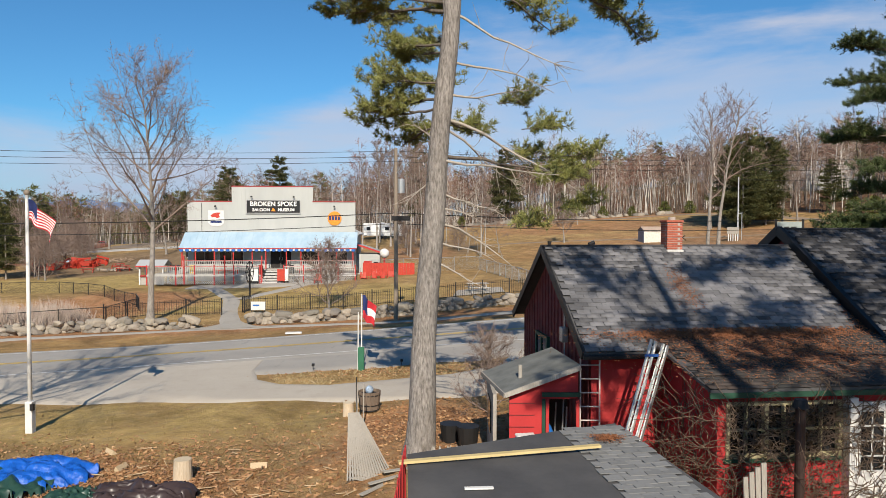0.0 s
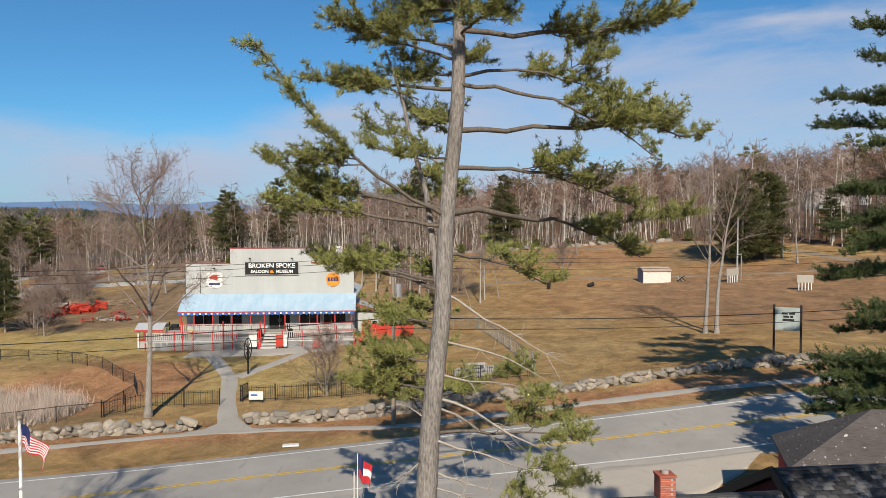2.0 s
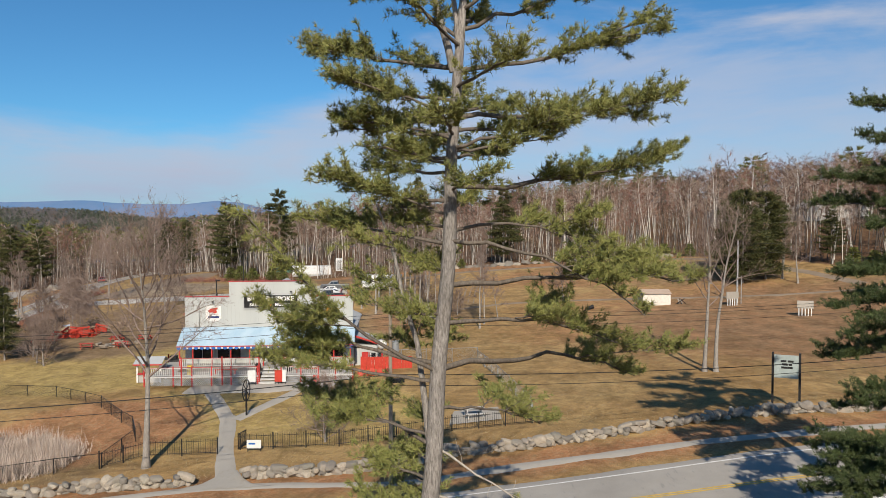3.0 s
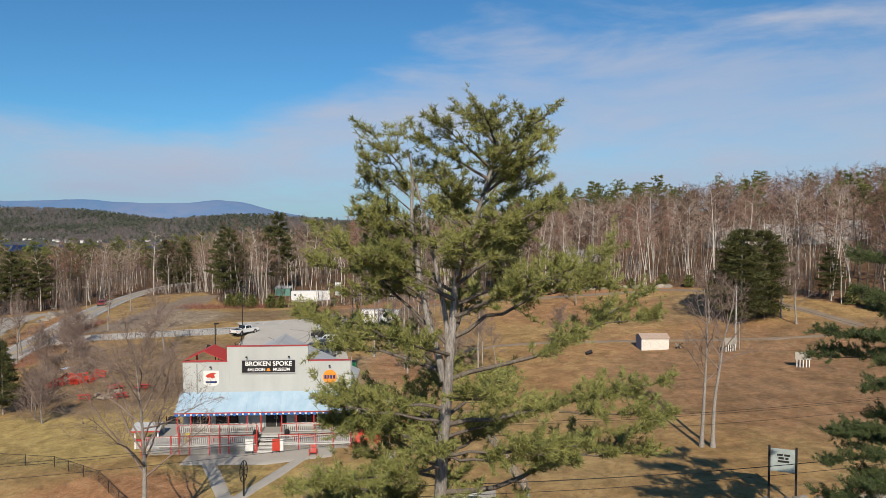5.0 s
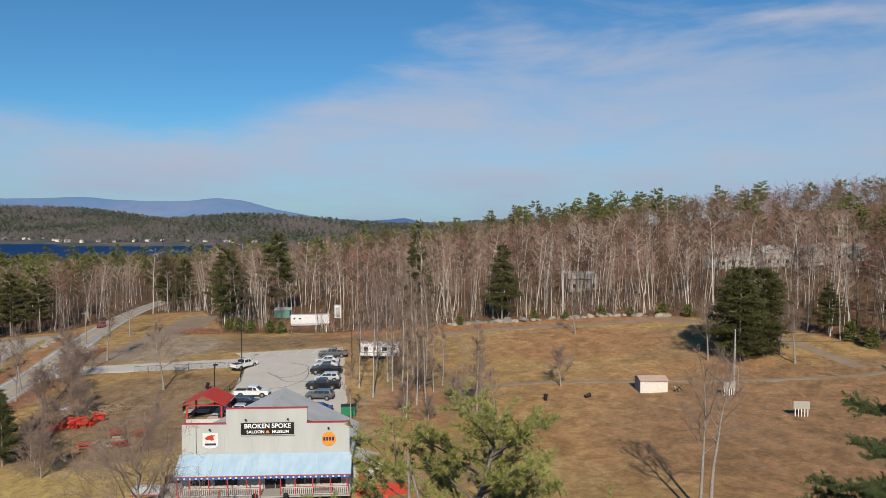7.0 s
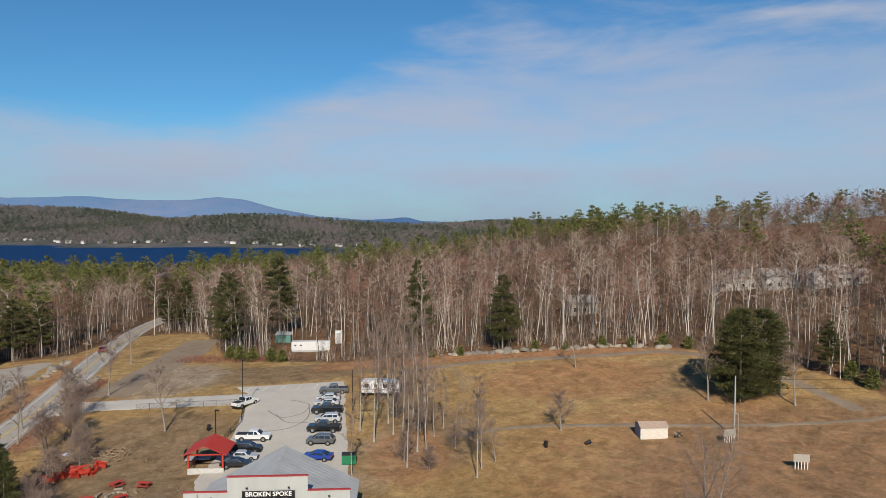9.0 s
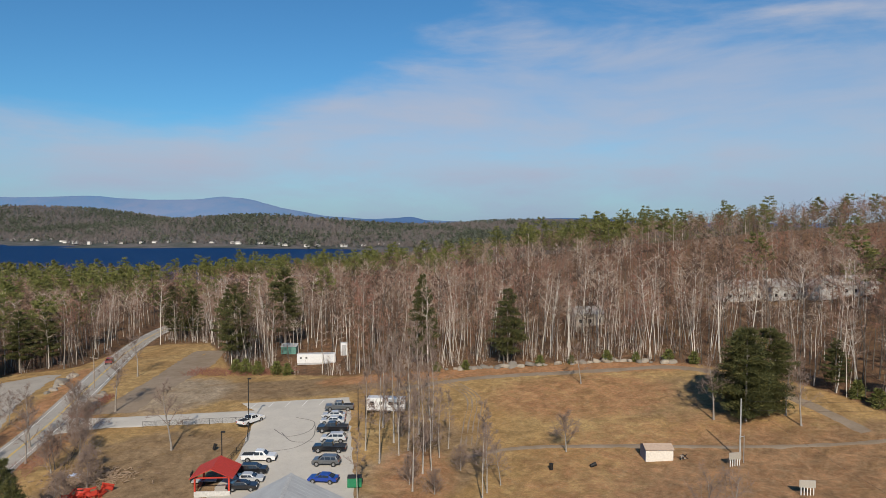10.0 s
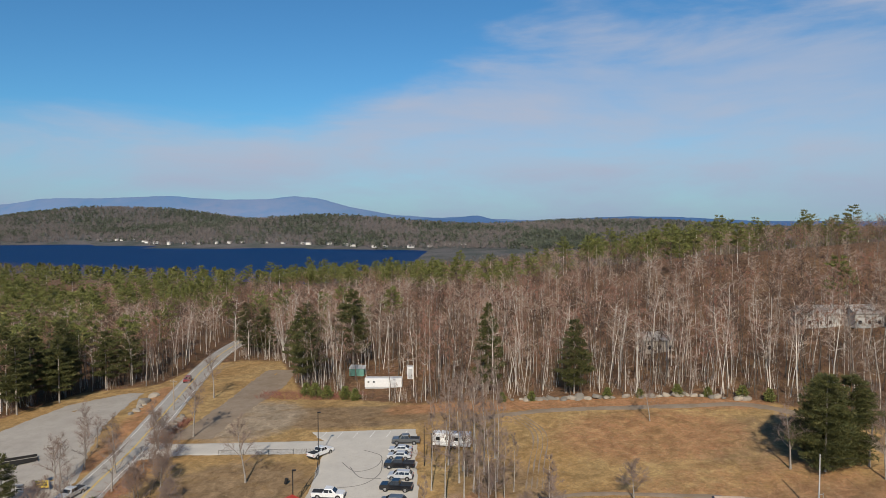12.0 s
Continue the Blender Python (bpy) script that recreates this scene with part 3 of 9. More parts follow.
for k in range(4):
    o = k * 0.95
    tagged(new("wheel_rut", ribbon_mesh("wheel_rut", smooth_line([(-0.5 + o, 158.5), (3.6 + o, 150), (4.4 + o, 143), (3.4 + o, 133), (2.6 + o, 122)], 1.0), 0.22, 0.045, M_DIRT, 3, ragged=0.15)),
           "pale tyre rut curving through the field", "tyre rut", "tyre ruts", kind="structure")

# the lake, and the mountains beyond
bm = bmesh.new()
poly(bm, [(-4000, 560, -27.5), (-100, 560, -27.5), (60, 2050, -27.5), (-4000, 2050, -27.5)])
solid("water", bm, M_WATER, "dark blue lake under a clear sky", "lake", kind="structure")


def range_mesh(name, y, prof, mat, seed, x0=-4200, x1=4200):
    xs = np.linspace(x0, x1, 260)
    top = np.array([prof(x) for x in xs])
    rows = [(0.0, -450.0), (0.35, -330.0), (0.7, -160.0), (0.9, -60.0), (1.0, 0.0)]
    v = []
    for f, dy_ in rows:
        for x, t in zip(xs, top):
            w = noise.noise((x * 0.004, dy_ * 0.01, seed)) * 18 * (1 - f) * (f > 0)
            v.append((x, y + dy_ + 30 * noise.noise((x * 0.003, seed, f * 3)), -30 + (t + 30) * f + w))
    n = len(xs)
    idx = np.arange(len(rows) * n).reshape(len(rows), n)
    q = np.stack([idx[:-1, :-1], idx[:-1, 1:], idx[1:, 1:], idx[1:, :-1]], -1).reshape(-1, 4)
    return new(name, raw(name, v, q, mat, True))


def g(x, c, w):
    return math.exp(-((x - c) / w) ** 2)


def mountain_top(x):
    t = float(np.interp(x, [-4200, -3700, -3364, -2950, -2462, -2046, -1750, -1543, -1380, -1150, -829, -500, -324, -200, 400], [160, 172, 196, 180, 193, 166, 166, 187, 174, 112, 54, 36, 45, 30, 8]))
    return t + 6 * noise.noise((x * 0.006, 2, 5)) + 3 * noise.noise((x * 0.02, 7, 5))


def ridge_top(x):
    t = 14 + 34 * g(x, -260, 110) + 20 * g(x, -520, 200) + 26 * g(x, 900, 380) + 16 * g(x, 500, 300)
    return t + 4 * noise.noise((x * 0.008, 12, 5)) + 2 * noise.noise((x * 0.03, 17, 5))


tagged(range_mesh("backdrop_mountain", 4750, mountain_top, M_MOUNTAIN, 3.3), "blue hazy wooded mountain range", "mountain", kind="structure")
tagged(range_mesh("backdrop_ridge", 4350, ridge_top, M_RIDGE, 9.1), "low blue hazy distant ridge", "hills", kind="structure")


# ---- trees ----
RNG = np.random.default_rng(11)


class Soup:
    """Collects triangles by material slot."""

    def __init__(self):
        self.v, self.f, self.m, self.n = [], [], [], 0

    def add(self, v, f, slot=0):
        v = np.asarray(v, np.float32).reshape(-1, 3)
        f = np.asarray(f, np.int64).reshape(-1, 3)
        self.v.append(v)
        self.f.append(f + self.n)
        self.m.append(np.full(len(f), slot))
        self.n += len(v)

    def tube(self, pts, rad, sides=5, slot=0):
        pts, rad = np.asarray(pts, float), np.asarray(rad, float)
        d = np.gradient(pts, axis=0)
        d /= np.linalg.norm(d, axis=1)[:, None] + 1e-9
        ref = np.array([0.31, 0.87, 0.12]) if abs(d[0][2]) > 0.7 else np.array([0.0, 0.0, 1.0])
        a = np.cross(d, ref)
        a /= np.linalg.norm(a, axis=1)[:, None] + 1e-9
        b = np.cross(d, a)
        th = np.arange(sides) * 2 * np.pi / sides
        ring = pts[:, None] + rad[:, None, None] * (a[:, None] * np.cos(th)[None, :, None] + b[:, None] * np.sin(th)[None, :, None])
        n = len(pts)
        i = np.arange(n - 1)[:, None] * sides
        k = np.arange(sides)[None]
        k2 = (k + 1) % sides
        q = np.stack([i + k, i + k2, i + sides + k2, i + sides + k], -1).reshape(-1, 4)
        self.add(ring.reshape(-1, 3), np.concatenate([q[:, [0, 1, 2]], q[:, [0, 2, 3]]]), slot)

    def slivers(self, base, tip, width, slot=0):
        """Thin triangles from base to tip."""
        base, tip = np.asarray(base, float), np.asarray(tip, float)
        d = tip - base
        side = np.cross(d, RNG.normal(size=d.shape))
        side /= np.linalg.norm(side, axis=1)[:, None] + 1e-9
        side *= np.reshape(width, (-1, 1)) if np.ndim(width) else width
        v = np.stack([base - side, base + side, tip], 1).reshape(-1, 3)
        self.add(v, np.arange(len(v)).reshape(-1, 3), slot)

    def arrays(self):
        return np.concatenate(self.v), np.concatenate(self.f), np.concatenate(self.m)

    def mesh(self, name, mats, smooth=False):
        v, f, m = self.arrays()
        return raw(name, v, f, mats, smooth, m)


def unit(v):
    return v / (np.linalg.norm(v, axis=-1, keepdims=True) + 1e-9)


def wander(p, d, length, n, wob, up=0.0):
    """A crooked line of n + 1 points."""
    pts, d = [np.array(p, float)], np.array(d, float)
    for _ in range(n):
        d = unit(d + RNG.normal(size=3) * wob + np.array([0, 0, up]))
        pts.append(pts[-1] + d * length / n)
    return np.array(pts)


def bare_tree(h, spread, trunk_r, fork=0.35, limbs=16, twigs=9, slim=False, fine=1.0, twig_w=0.012):
    """A leafless tree: (trunk soup, crown soup)."""
    trunk, crown = Soup(), Soup()
    tp = wander((0, 0, -0.4), (RNG.normal() * 0.03, RNG.normal() * 0.03, 1), h * 0.92, 14, 0.035, 0.02)
    tr = trunk_r * (1 - np.linspace(0, 1, 15) ** 0.9 * 0.93)
    tr[0] *= 1.5
    tr[1] *= 1.08
    trunk.tube(tp, tr, 8)
    for i in range(limbs):
        f = fork + (0.97 - fork) * (i + RNG.random()) / limbs
        k = f * 14
        p = tp[int(k)] + (tp[min(14, int(k) + 1)] - tp[int(k)]) * (k % 1)
        az = i * 2.4 + RNG.normal() * 0.4
        el = 0.55 + 0.5 * f + RNG.normal() * 0.12
        L = spread * (1.15 - 0.75 * max(0, f - fork) / (1 - fork)) * RNG.uniform(0.75, 1.15)
        d = np.array([math.cos(az) * math.cos(el), math.sin(az) * math.cos(el), math.sin(el)])
        lp = wander(p, d, L, 6, 0.16, 0.06)
        lr = max(0.02, trunk_r * 0.42 * (1 - 0.6 * f)) * np.linspace(1, 0.18, 7)
        crown.tube(lp, lr, 5)
        for j in range(twigs):
            g_ = RNG.uniform(0.25, 1.0)
            q = lp[min(5, int(g_ * 6))] + (lp[min(6, int(g_ * 6) + 1)] - lp[min(5, int(g_ * 6))]) * ((g_ * 6) % 1)
            td = unit(unit(lp[-1] - lp[0]) + RNG.normal(size=3) * 0.62 + np.array([0, 0, 0.25]))
            TL = L * RNG.uniform(0.22, 0.5)
            t2 = wander(q, td, TL, 4, 0.2, 0.05)
            crown.tube(t2, np.linspace(0.4, 0.12, 5) * max(0.028, lr[2] * 0.6), 3)
            n = max(3, int(7 * fine))
            s = RNG.integers(1, 5, n)
            b0 = t2[s]
            e = unit(unit(td)[None] + RNG.normal(size=(n, 3)) * 0.6 + np.array([0, 0, 0.2]))
            ends = b0 + e * RNG.uniform(0.3, 0.75, n)[:, None] * min(1.6, TL)
            crown.slivers(b0, ends, twig_w, 0)
            n2 = n * max(1, int(2 * fine))
            s2 = RNG.integers(0, n, n2)
            mid = b0[s2] + (ends[s2] - b0[s2]) * RNG.uniform(0.3, 0.9, n2)[:, None]
            crown.slivers(mid, mid + unit(e[s2] + RNG.normal(size=(n2, 3)) * 0.7) * RNG.uniform(0.2, 0.5, n2)[:, None], twig_w * 0.7, 0)
    return trunk, crown


def tree_thing(name, trunk, crown, tmat, cmat, at, rz=0, label="", group="bare trees", category="tree"):
    t = thing(name, at, rz, label, category, group)
    for nm, soup, mat in (("trunk", trunk, tmat), ("crown", crown, cmat)):
        ob = new(nm, soup.mesh(nm, mat, nm == "trunk"))
        ob.parent = t
    return t


# leafless trees that stand free
maple = tree_thing("maple_tree", *bare_tree(18.6, 7.2, 0.27, 0.38, 22, 13, fine=1.5, twig_w=0.014), M_BARK, M_TWIG, (-21.2, 50.4, gz(-21.2, 50.4)), 20,
                   "tall bare grey maple by the iron fence")
ash_a = tree_thing("ash_tree", *bare_tree(17.0, 5.2, 0.22, 0.42, 15, 9, fine=0.9, twig_w=0.014), M_BARK, M_TWIG, (25.5, 67.5, gz(25.5, 67.5)), 0, "tall bare twin-stemmed ash in the field")
ash_b = tree_thing("ash_tree", *bare_tree(17.6, 5.0, 0.23, 0.42, 15, 9, fine=0.9, twig_w=0.014), M_BARK, M_TWIG, (26.5, 67.2, gz(26.5, 67.2)), 70, "tall bare twin-stemmed ash in the field")
protos = [tree_thing("bare_tree", *bare_tree(9.5, 2.9, 0.15, 0.35, 12, 8, twig_w=0.018), M_BARK, M_TWIG, (29.4, 152.9, gz(29.4, 152.9)), 0, "small bare grey tree standing in the field")]
protos.append(tree_thing("bare_tree", *bare_tree(6.6, 3.2, 0.16, 0.30, 14, 11, fine=1.3, twig_w=0.018), M_BARK, M_TWIG, (20.4, 117.6, gz(20.4, 117.6)), 0, "small round-crowned bare tree in the field"))
protos.append(tree_thing("bare_tree", *bare_tree(12.5, 3.6, 0.20, 0.30, 15, 9, twig_w=0.018), M_BARK, M_TWIG, (49.4, 128.9, gz(49.4, 128.9)), 0, "bare spreading tree beside a dark hemlock"))
protos.append(tree_thing("birch_tree", *bare_tree(16.5, 2.6, 0.13, 0.32, 16, 8, twig_w=0.02), M_PALE_BARK, M_TWIG, (5.5, 100.5, gz(5.5, 100.5)), 0, "slender pale-barked bare birch"))
protos.append(tree_thing("bare_bush", *bare_tree(5.2, 2.9, 0.11, 0.08, 20, 12, fine=1.2), M_BARK, M_TWIG, (-8.9, 54.6, gz(-8.9, 54.6)), 0, "bare multi-stemmed shrub before the saloon deck", "bare shrubs", "shrub"))
for k, x, y, s, r in ((0, -49.3, 124.5, 1.4, 40), (0, -71.0, 148.6, 1.5, 130), (2, -80.4, 180.2, 1.1, 80), (2, 62.4, 128.6, 1.05, 200), (2, 62.9, 123.8, 0.95, 300), (2, 66, 136, 1.1, 100),
                      (3, -4.9, 105.2, 1.05, 50), (3, -3.6, 111.3, 1.2, 140), (3, -2.2, 112.3, 0.9, 260), (3, -11.0, 116.1, 1.25, 20), (3, -9.3, 124.6, 1.35, 210), (3, -13.0, 103.3, 0.72, 330), (3, -6.5, 121, 1.3, 100),
                      (3, -5.0, 128, 1.35, 170), (3, -2.5, 125.0, 1.2, 70), (3, -7.0, 133, 1.35, 290), (3, 6.3, 103.5, 0.8, 190), (3, -8.0, 119.0, 1.1, 15), (3, -12.0, 132.0, 1.3, 115), (3, -1.0, 117.5, 0.8, 305), (3, -3.2, 135.0, 1.3, 215),
                      (0, 8.5, 106, 0.75, 10), (2, -77.9, 129.5, 1.0, 10), (2, -86.5, 123.0, 0.9, 160), (2, -74.0, 121.6, 0.95, 230), (4, -66.5, 116.5, 1.3, 10), (4, -82, 112, 1.2, 90), (4, -71, 131, 0.8, 200),
                      (4, -1.5, 103.5, 0.75, 40), (4, 2.5, 112.0, 0.8, 80), (4, -5.5, 107.5, 0.9, 140), (4, -3.5, 120, 1.0, 200), (4, -8, 127, 0.9, 260), (3, -14.0, 121.5, 1.1, 45), (3, -9.0, 129.5, 1.15, 155), (3, 0.5, 121.0, 0.7, 75), (0, 6.0, 110.5, 0.9, 160), (2, -75.5, 141.5, 0.9, 60)):
    copy_thing(protos[k], pose(x, y, gz(x, y), 0, 0, r) @ Matrix.Scale(s, 4))
# roadside brush and small trees along the side road and its lots
for i in range(34):
    f = i / 33
    x, y = float(np.interp(f, [0, 0.5, 1], [-58, -72, -86])), 84 + 66 * f
    x += RNG.normal() * 2.2 + (7.5 if i % 3 else -9.5)
    copy_thing(protos[(2, 4, 0)[i % 3]], pose(x, y, gz(x, y), 0, 0, i * 67) @ Matrix.Scale(RNG.uniform(0.5, 0.95) * (1.5 if i % 3 == 1 else 1), 4))
# seen at the left edge, and by its shadow on the road
copy_thing(maple, pose(-15.5, 12.8, gz(-15.5, 12.8), 0, 0, 75) @ Matrix.Scale(0.9, 4))


def needles(soup, c, axis, count, length, width, slot=0):
    """Tufts of needles round the points c, along axis."""
    n = len(c)
    cc = np.repeat(c, count, 0)
    d = unit(np.repeat(axis, count, 0) * 0.75 + RNG.normal(size=(n * count, 3)) * 0.62)
    soup.slivers(cc, cc + d * (length * RNG.uniform(0.7, 1.2, n * count))[:, None], width, slot)


def pine_limb(wood_s, leaf_s, p, az, length, rise, f0, r, dens=1.0, bend=0.0, tuft=9, nl=0.16, nw=0.0095):
    """One limb of a white pine with side twigs and upright tufts towards its end."""
    a = radians(az)
    hd = np.array([math.cos(a), math.sin(a), 0])
    n = 10
    t = np.linspace(0, 1, n + 1)
    pts = np.array(p)[None] + hd[None] * (t * length)[:, None]
    pts[:, 2] += rise * t + bend * np.sin(t * np.pi)
    sd = np.array([-hd[1], hd[0], 0])
    sway = np.cumsum(RNG.normal(size=n + 1)) * 0.05 * length / 4
    pts += sd[None] * sway[:, None]
    pts[1:, 2] += RNG.normal(size=n) * 0.03 * length / 4
    wood_s.tube(pts, r * np.linspace(1, 0.2, n + 1), 5)
    m = int((1 - f0) * length * 13 * dens) + 2
    cs, ax = [], []
    for f in np.sort(RNG.uniform(f0, 1.0, m)):
        k = min(n - 1, int(f * n))
        q = pts[k] + (pts[k + 1] - pts[k]) * (f * n - k)
        sgn = RNG.choice((-1, 1))
        td = unit(hd * RNG.uniform(0.2, 0.9) + sd * sgn * RNG.uniform(0.3, 1.0) + np.array([0, 0, RNG.uniform(-0.1, 0.6)]))
        L = RNG.uniform(0.35, 1.0) * (1.0 if f < 0.85 else 0.7)
        tw = wander(q, td, L, 3, 0.18, 0.1)
        wood_s.tube(tw, np.linspace(0.012, 0.005, 4), 3)
        k2 = int(L / 0.05) + 2
        g_ = RNG.uniform(0.15, 1.0, k2)
        i0 = np.minimum(2, (g_ * 3).astype(int))
        c = tw[i0] + (tw[i0 + 1] - tw[i0]) * (g_ * 3 - i0)[:, None] + RNG.normal(size=(k2, 3)) * 0.04
        cs.append(c)
        ax.append(np.repeat(unit(td + np.array([0, 0, 0.55]))[None], k2, 0))
    if cs:
        needles(leaf_s, np.concatenate(cs), np.concatenate(ax), tuft, nl, nw)


def dead_limb(wood_s, p, az, length, rise, r):
    a = radians(az)
    d = unit(np.array([math.cos(a) * length, math.sin(a) * length, rise]))
    L = math.hypot(length, rise)
    pts = wander(p, d, L, 8, 0.11, -0.015)
    wood_s.tube(pts, r * np.linspace(1, 0.15, 9), 5)
    for _ in range(int(4 + L * 2.5)):
        k = RNG.integers(2, 8)
        t = wander(pts[k], unit(d + RNG.normal(size=3) * 0.7), RNG.uniform(0.25, 0.9), 3, 0.25, -0.05)
        wood_s.tube(t, np.linspace(0.011, 0.003, 4), 3)


def big_pine(name, at, stem, radii, limbs, dead, extra, label, leaf_mat, density=1.0, seconds=()):
    pine = thing(name, at, 0, label, "tree")
    trunk, wood_s, leaf_s, dead_s = Soup(), Soup(), Soup(), Soup()
    zs = np.array([p[2] for p in stem])
    fine = np.linspace(zs[0], zs[-1], 46)
    line = np.stack([np.interp(fine, zs, [p[k] for p in stem]) for k in (0, 1)] + [fine], 1)
    line[:, :2] += 0.03 * np.stack([np.sin(fine * 1.3), np.cos(fine * 1.7)], 1)
    trunk.tube(line, np.interp(fine, zs, radii), 14)
    for pts, r in seconds:
        trunk.tube(wander(pts[0], np.array(pts[1]) - np.array(pts[0]), math.dist(pts[0], pts[1]), 9, 0.08), r * np.linspace(1, 0.3, 10), 7)

    def axis(z):
        return np.array([np.interp(z, zs, [p[k] for p in stem]) for k in (0, 1)] + [z])

    for z, az, L, rise, f0, bend in limbs:
        pine_limb(wood_s, leaf_s, axis(z), az, L, rise, f0, 0.022 + 0.008 * L, density, bend)
        for _ in range(2):
            ff = RNG.uniform(0.35, 0.75)
            a = radians(az)
            q = axis(z) + np.array([math.cos(a) * L * ff, math.sin(a) * L * ff, rise * ff + bend * math.sin(ff * math.pi)])
            pine_limb(wood_s, leaf_s, q, az + RNG.choice((-1, 1)) * RNG.uniform(22, 48), L * RNG.uniform(0.28, 0.45), RNG.uniform(0.0, 0.4), 0.15, 0.02, density * 0.9)
    for z, az, L, rise in dead:
        dead_limb(dead_s, axis(z), az, L, rise, 0.022 + 0.006 * L)
    for z, az, L, rise in extra:
        pine_limb(wood_s, leaf_s, axis(z), az, L, rise, 0.25, 0.03 + 0.008 * L, density)
    for nm, soup, mat, sm in (("trunk", trunk, M_PINE_BARK, True), ("limb_wood", wood_s, M_LIMB, True), ("dead_wood", dead_s, M_DEAD, True), ("foliage", leaf_s, leaf_mat, False)):
        ob = new(nm, soup.mesh(nm, mat, sm))
        ob.parent = pine
        if nm != "trunk":
            ob["kind"] = "stuff"
    return pine


BX, BY = -0.62, 17.25
PINE_STEM = [(0.0, 0, 0.3), (0.06, 0, 1.0), (0.16, 0, 3.0), (0.3, 0, 5.5), (0.62, 0, 9.0), (0.9, 0, 12.5), (1.2, 0, 16.5), (1.38, 0, 20.5), (1.65, 0.1, 23.0), (2.35, 0.2, 25.2), (2.75, 0.2, 26.6)]
PINE_RADII = [0.47, 0.36, 0.31, 0.28, 0.235, 0.20, 0.165, 0.12, 0.07, 0.04, 0.01]
PINE_LIMBS = [(13.3, 38, 8.0, -1.3, 0.62, 0.5), (15.3, 9, 6.6, 0.0, 0.40, 0.2), (17.7, 22, 6.8, 1.2, 0.30, -0.3), (19.3, 10, 5.8, 0.8, 0.32, -0.2), (20.4, 22, 5.7, 2.0, 0.38, -0.3), (21.4, 19, 4.6, 2.3, 0.36, -0.2),
              (14.4, 20, 5.2, -0.9, 0.45, 0.4), (16.4, -4, 4.6, -1.7, 0.50, 0.4), (16.6, 8, 3.6, -0.3, 0.45, 0.3), (12.3, 30, 3.4, -0.9, 0.60, 0.2), (18.6, -20, 3.4, 0.6, 0.35, 0.0),
              (13.2, -160, 4.5, 3.8, 0.50, -0.5), (13.4, 166, 5.0, 1.3, 0.42, -0.2), (13.0, 176, 4.2, 0.6, 0.45, 0.0), (11.4, 140, 4.5, 0.7, 0.40, 0.1), (11.6, 160, 3.4, 0.4, 0.40, 0.1), (16.3, 150, 4.5, 0.7, 0.45, 0.0), (17.0, 170, 2.7, 0.9, 0.45, 0.0),
              (20.5, 150, 4.8, 1.3, 0.42, -0.1), (21.2, 152, 3.7, 2.9, 0.42, 0.0), (18.8, 175, 2.8, 0.5, 0.30, 0.1), (19.4, 200, 2.9, 0.7, 0.35, 0.0), (18.2, 130, 3.0, 0.4, 0.30, 0.1), (9.6, 165, 2.0, 0.1, 0.30, 0.1), (9.0, 150, 2.4, -0.2, 0.35, 0.1), (8.6, 120, 2.2, -0.3, 0.35, 0.1), (7.9, 20, 4.0, -0.5, 0.84, 0.1), (10.4, 130, 2.0, 0.1, 0.25, 0.1)]
PINE_EXTRA = [(17.2, 80, 2.2, 0.2), (17.6, 290, 1.8, 0.2), (18.7, 100, 2.6, 0.3), (18.9, 262, 2.0, 0.3), (19.5, 60, 3.0, 0.5), (20.0, 300, 2.6, 0.4), (20.5, 120, 2.6, 0.7), (21.0, 235, 2.6, 0.8),
              (21.6, 80, 2.8, 0.9), (21.9, 330, 2.8, 1.2), (22.3, 195, 3.0, 1.4), (22.7, 40, 2.8, 1.4), (23.1, 280, 2.4, 1.2), (23.5, 10, 2.3, 1.3), (23.9, 150, 2.0, 1.3), (24.4, 60, 1.9, 1.2), (24.8, 320, 1.8, 1.0), (25.2, 170, 1.6, 1.0), (25.6, 20, 1.4, 0.8), (26.0, 250, 1.0, 0.7), (26.3, 90, 0.7, 0.5),
              (13.8, 95, 1.8, 0.2), (15.6, 110, 2.0, 0.1), (14.6, 200, 1.2, 0.1), (11.8, 95, 1.7, 0.0), (10.9, 110, 1.6, 0.0), (9.8, 100, 1.6, -0.1), (18.0, 150, 2.6, 0.2), (18.3, 215, 2.4, 0.2), (18.5, 340, 2.2, 0.2), (18.9, 165, 3.0, 0.3), (19.2, 120, 2.8, 0.4), (19.7, 185, 2.8, 0.4), (19.9, 90, 2.6, 0.4), (18.4, 60, 2.8, 0.3), (19.0, 30, 2.8, 0.3), (17.3, 200, 2.0, 0.2), (16.7, 130, 2.0, 0.2), (10.6, 150, 2.0, 0.2), (9.3, 130, 1.8, 0.0), (8.8, 60, 2.2, -0.2)]
PINE_EXTRA += [(22.2 + 0.27 * k, (k * 137.5) % 360, 2.7 - 0.11 * k, 1.0) for k in range(15)]
PINE_DEAD = [(11.4, 5, 2.9, -1.6), (8.8, -6, 4.0, -1.3), (8.6, 12, 2.7, -0.9), (7.8, -12, 3.0, -0.6), (7.0, 4, 2.0, -0.5), (6.3, 14, 2.5, -1.0), (5.8, -8, 1.8, -0.7), (5.3, 3, 1.5, -0.4), (7.3, 190, 1.0, -0.4), (9.4, -20, 2.2, -0.5), (10.2, 8, 2.6, -1.0), (14.4, 170, 1.0, 0.5), (8.2, 200, 0.9, 0.3), (6.6, -20, 1.3, -0.3)]
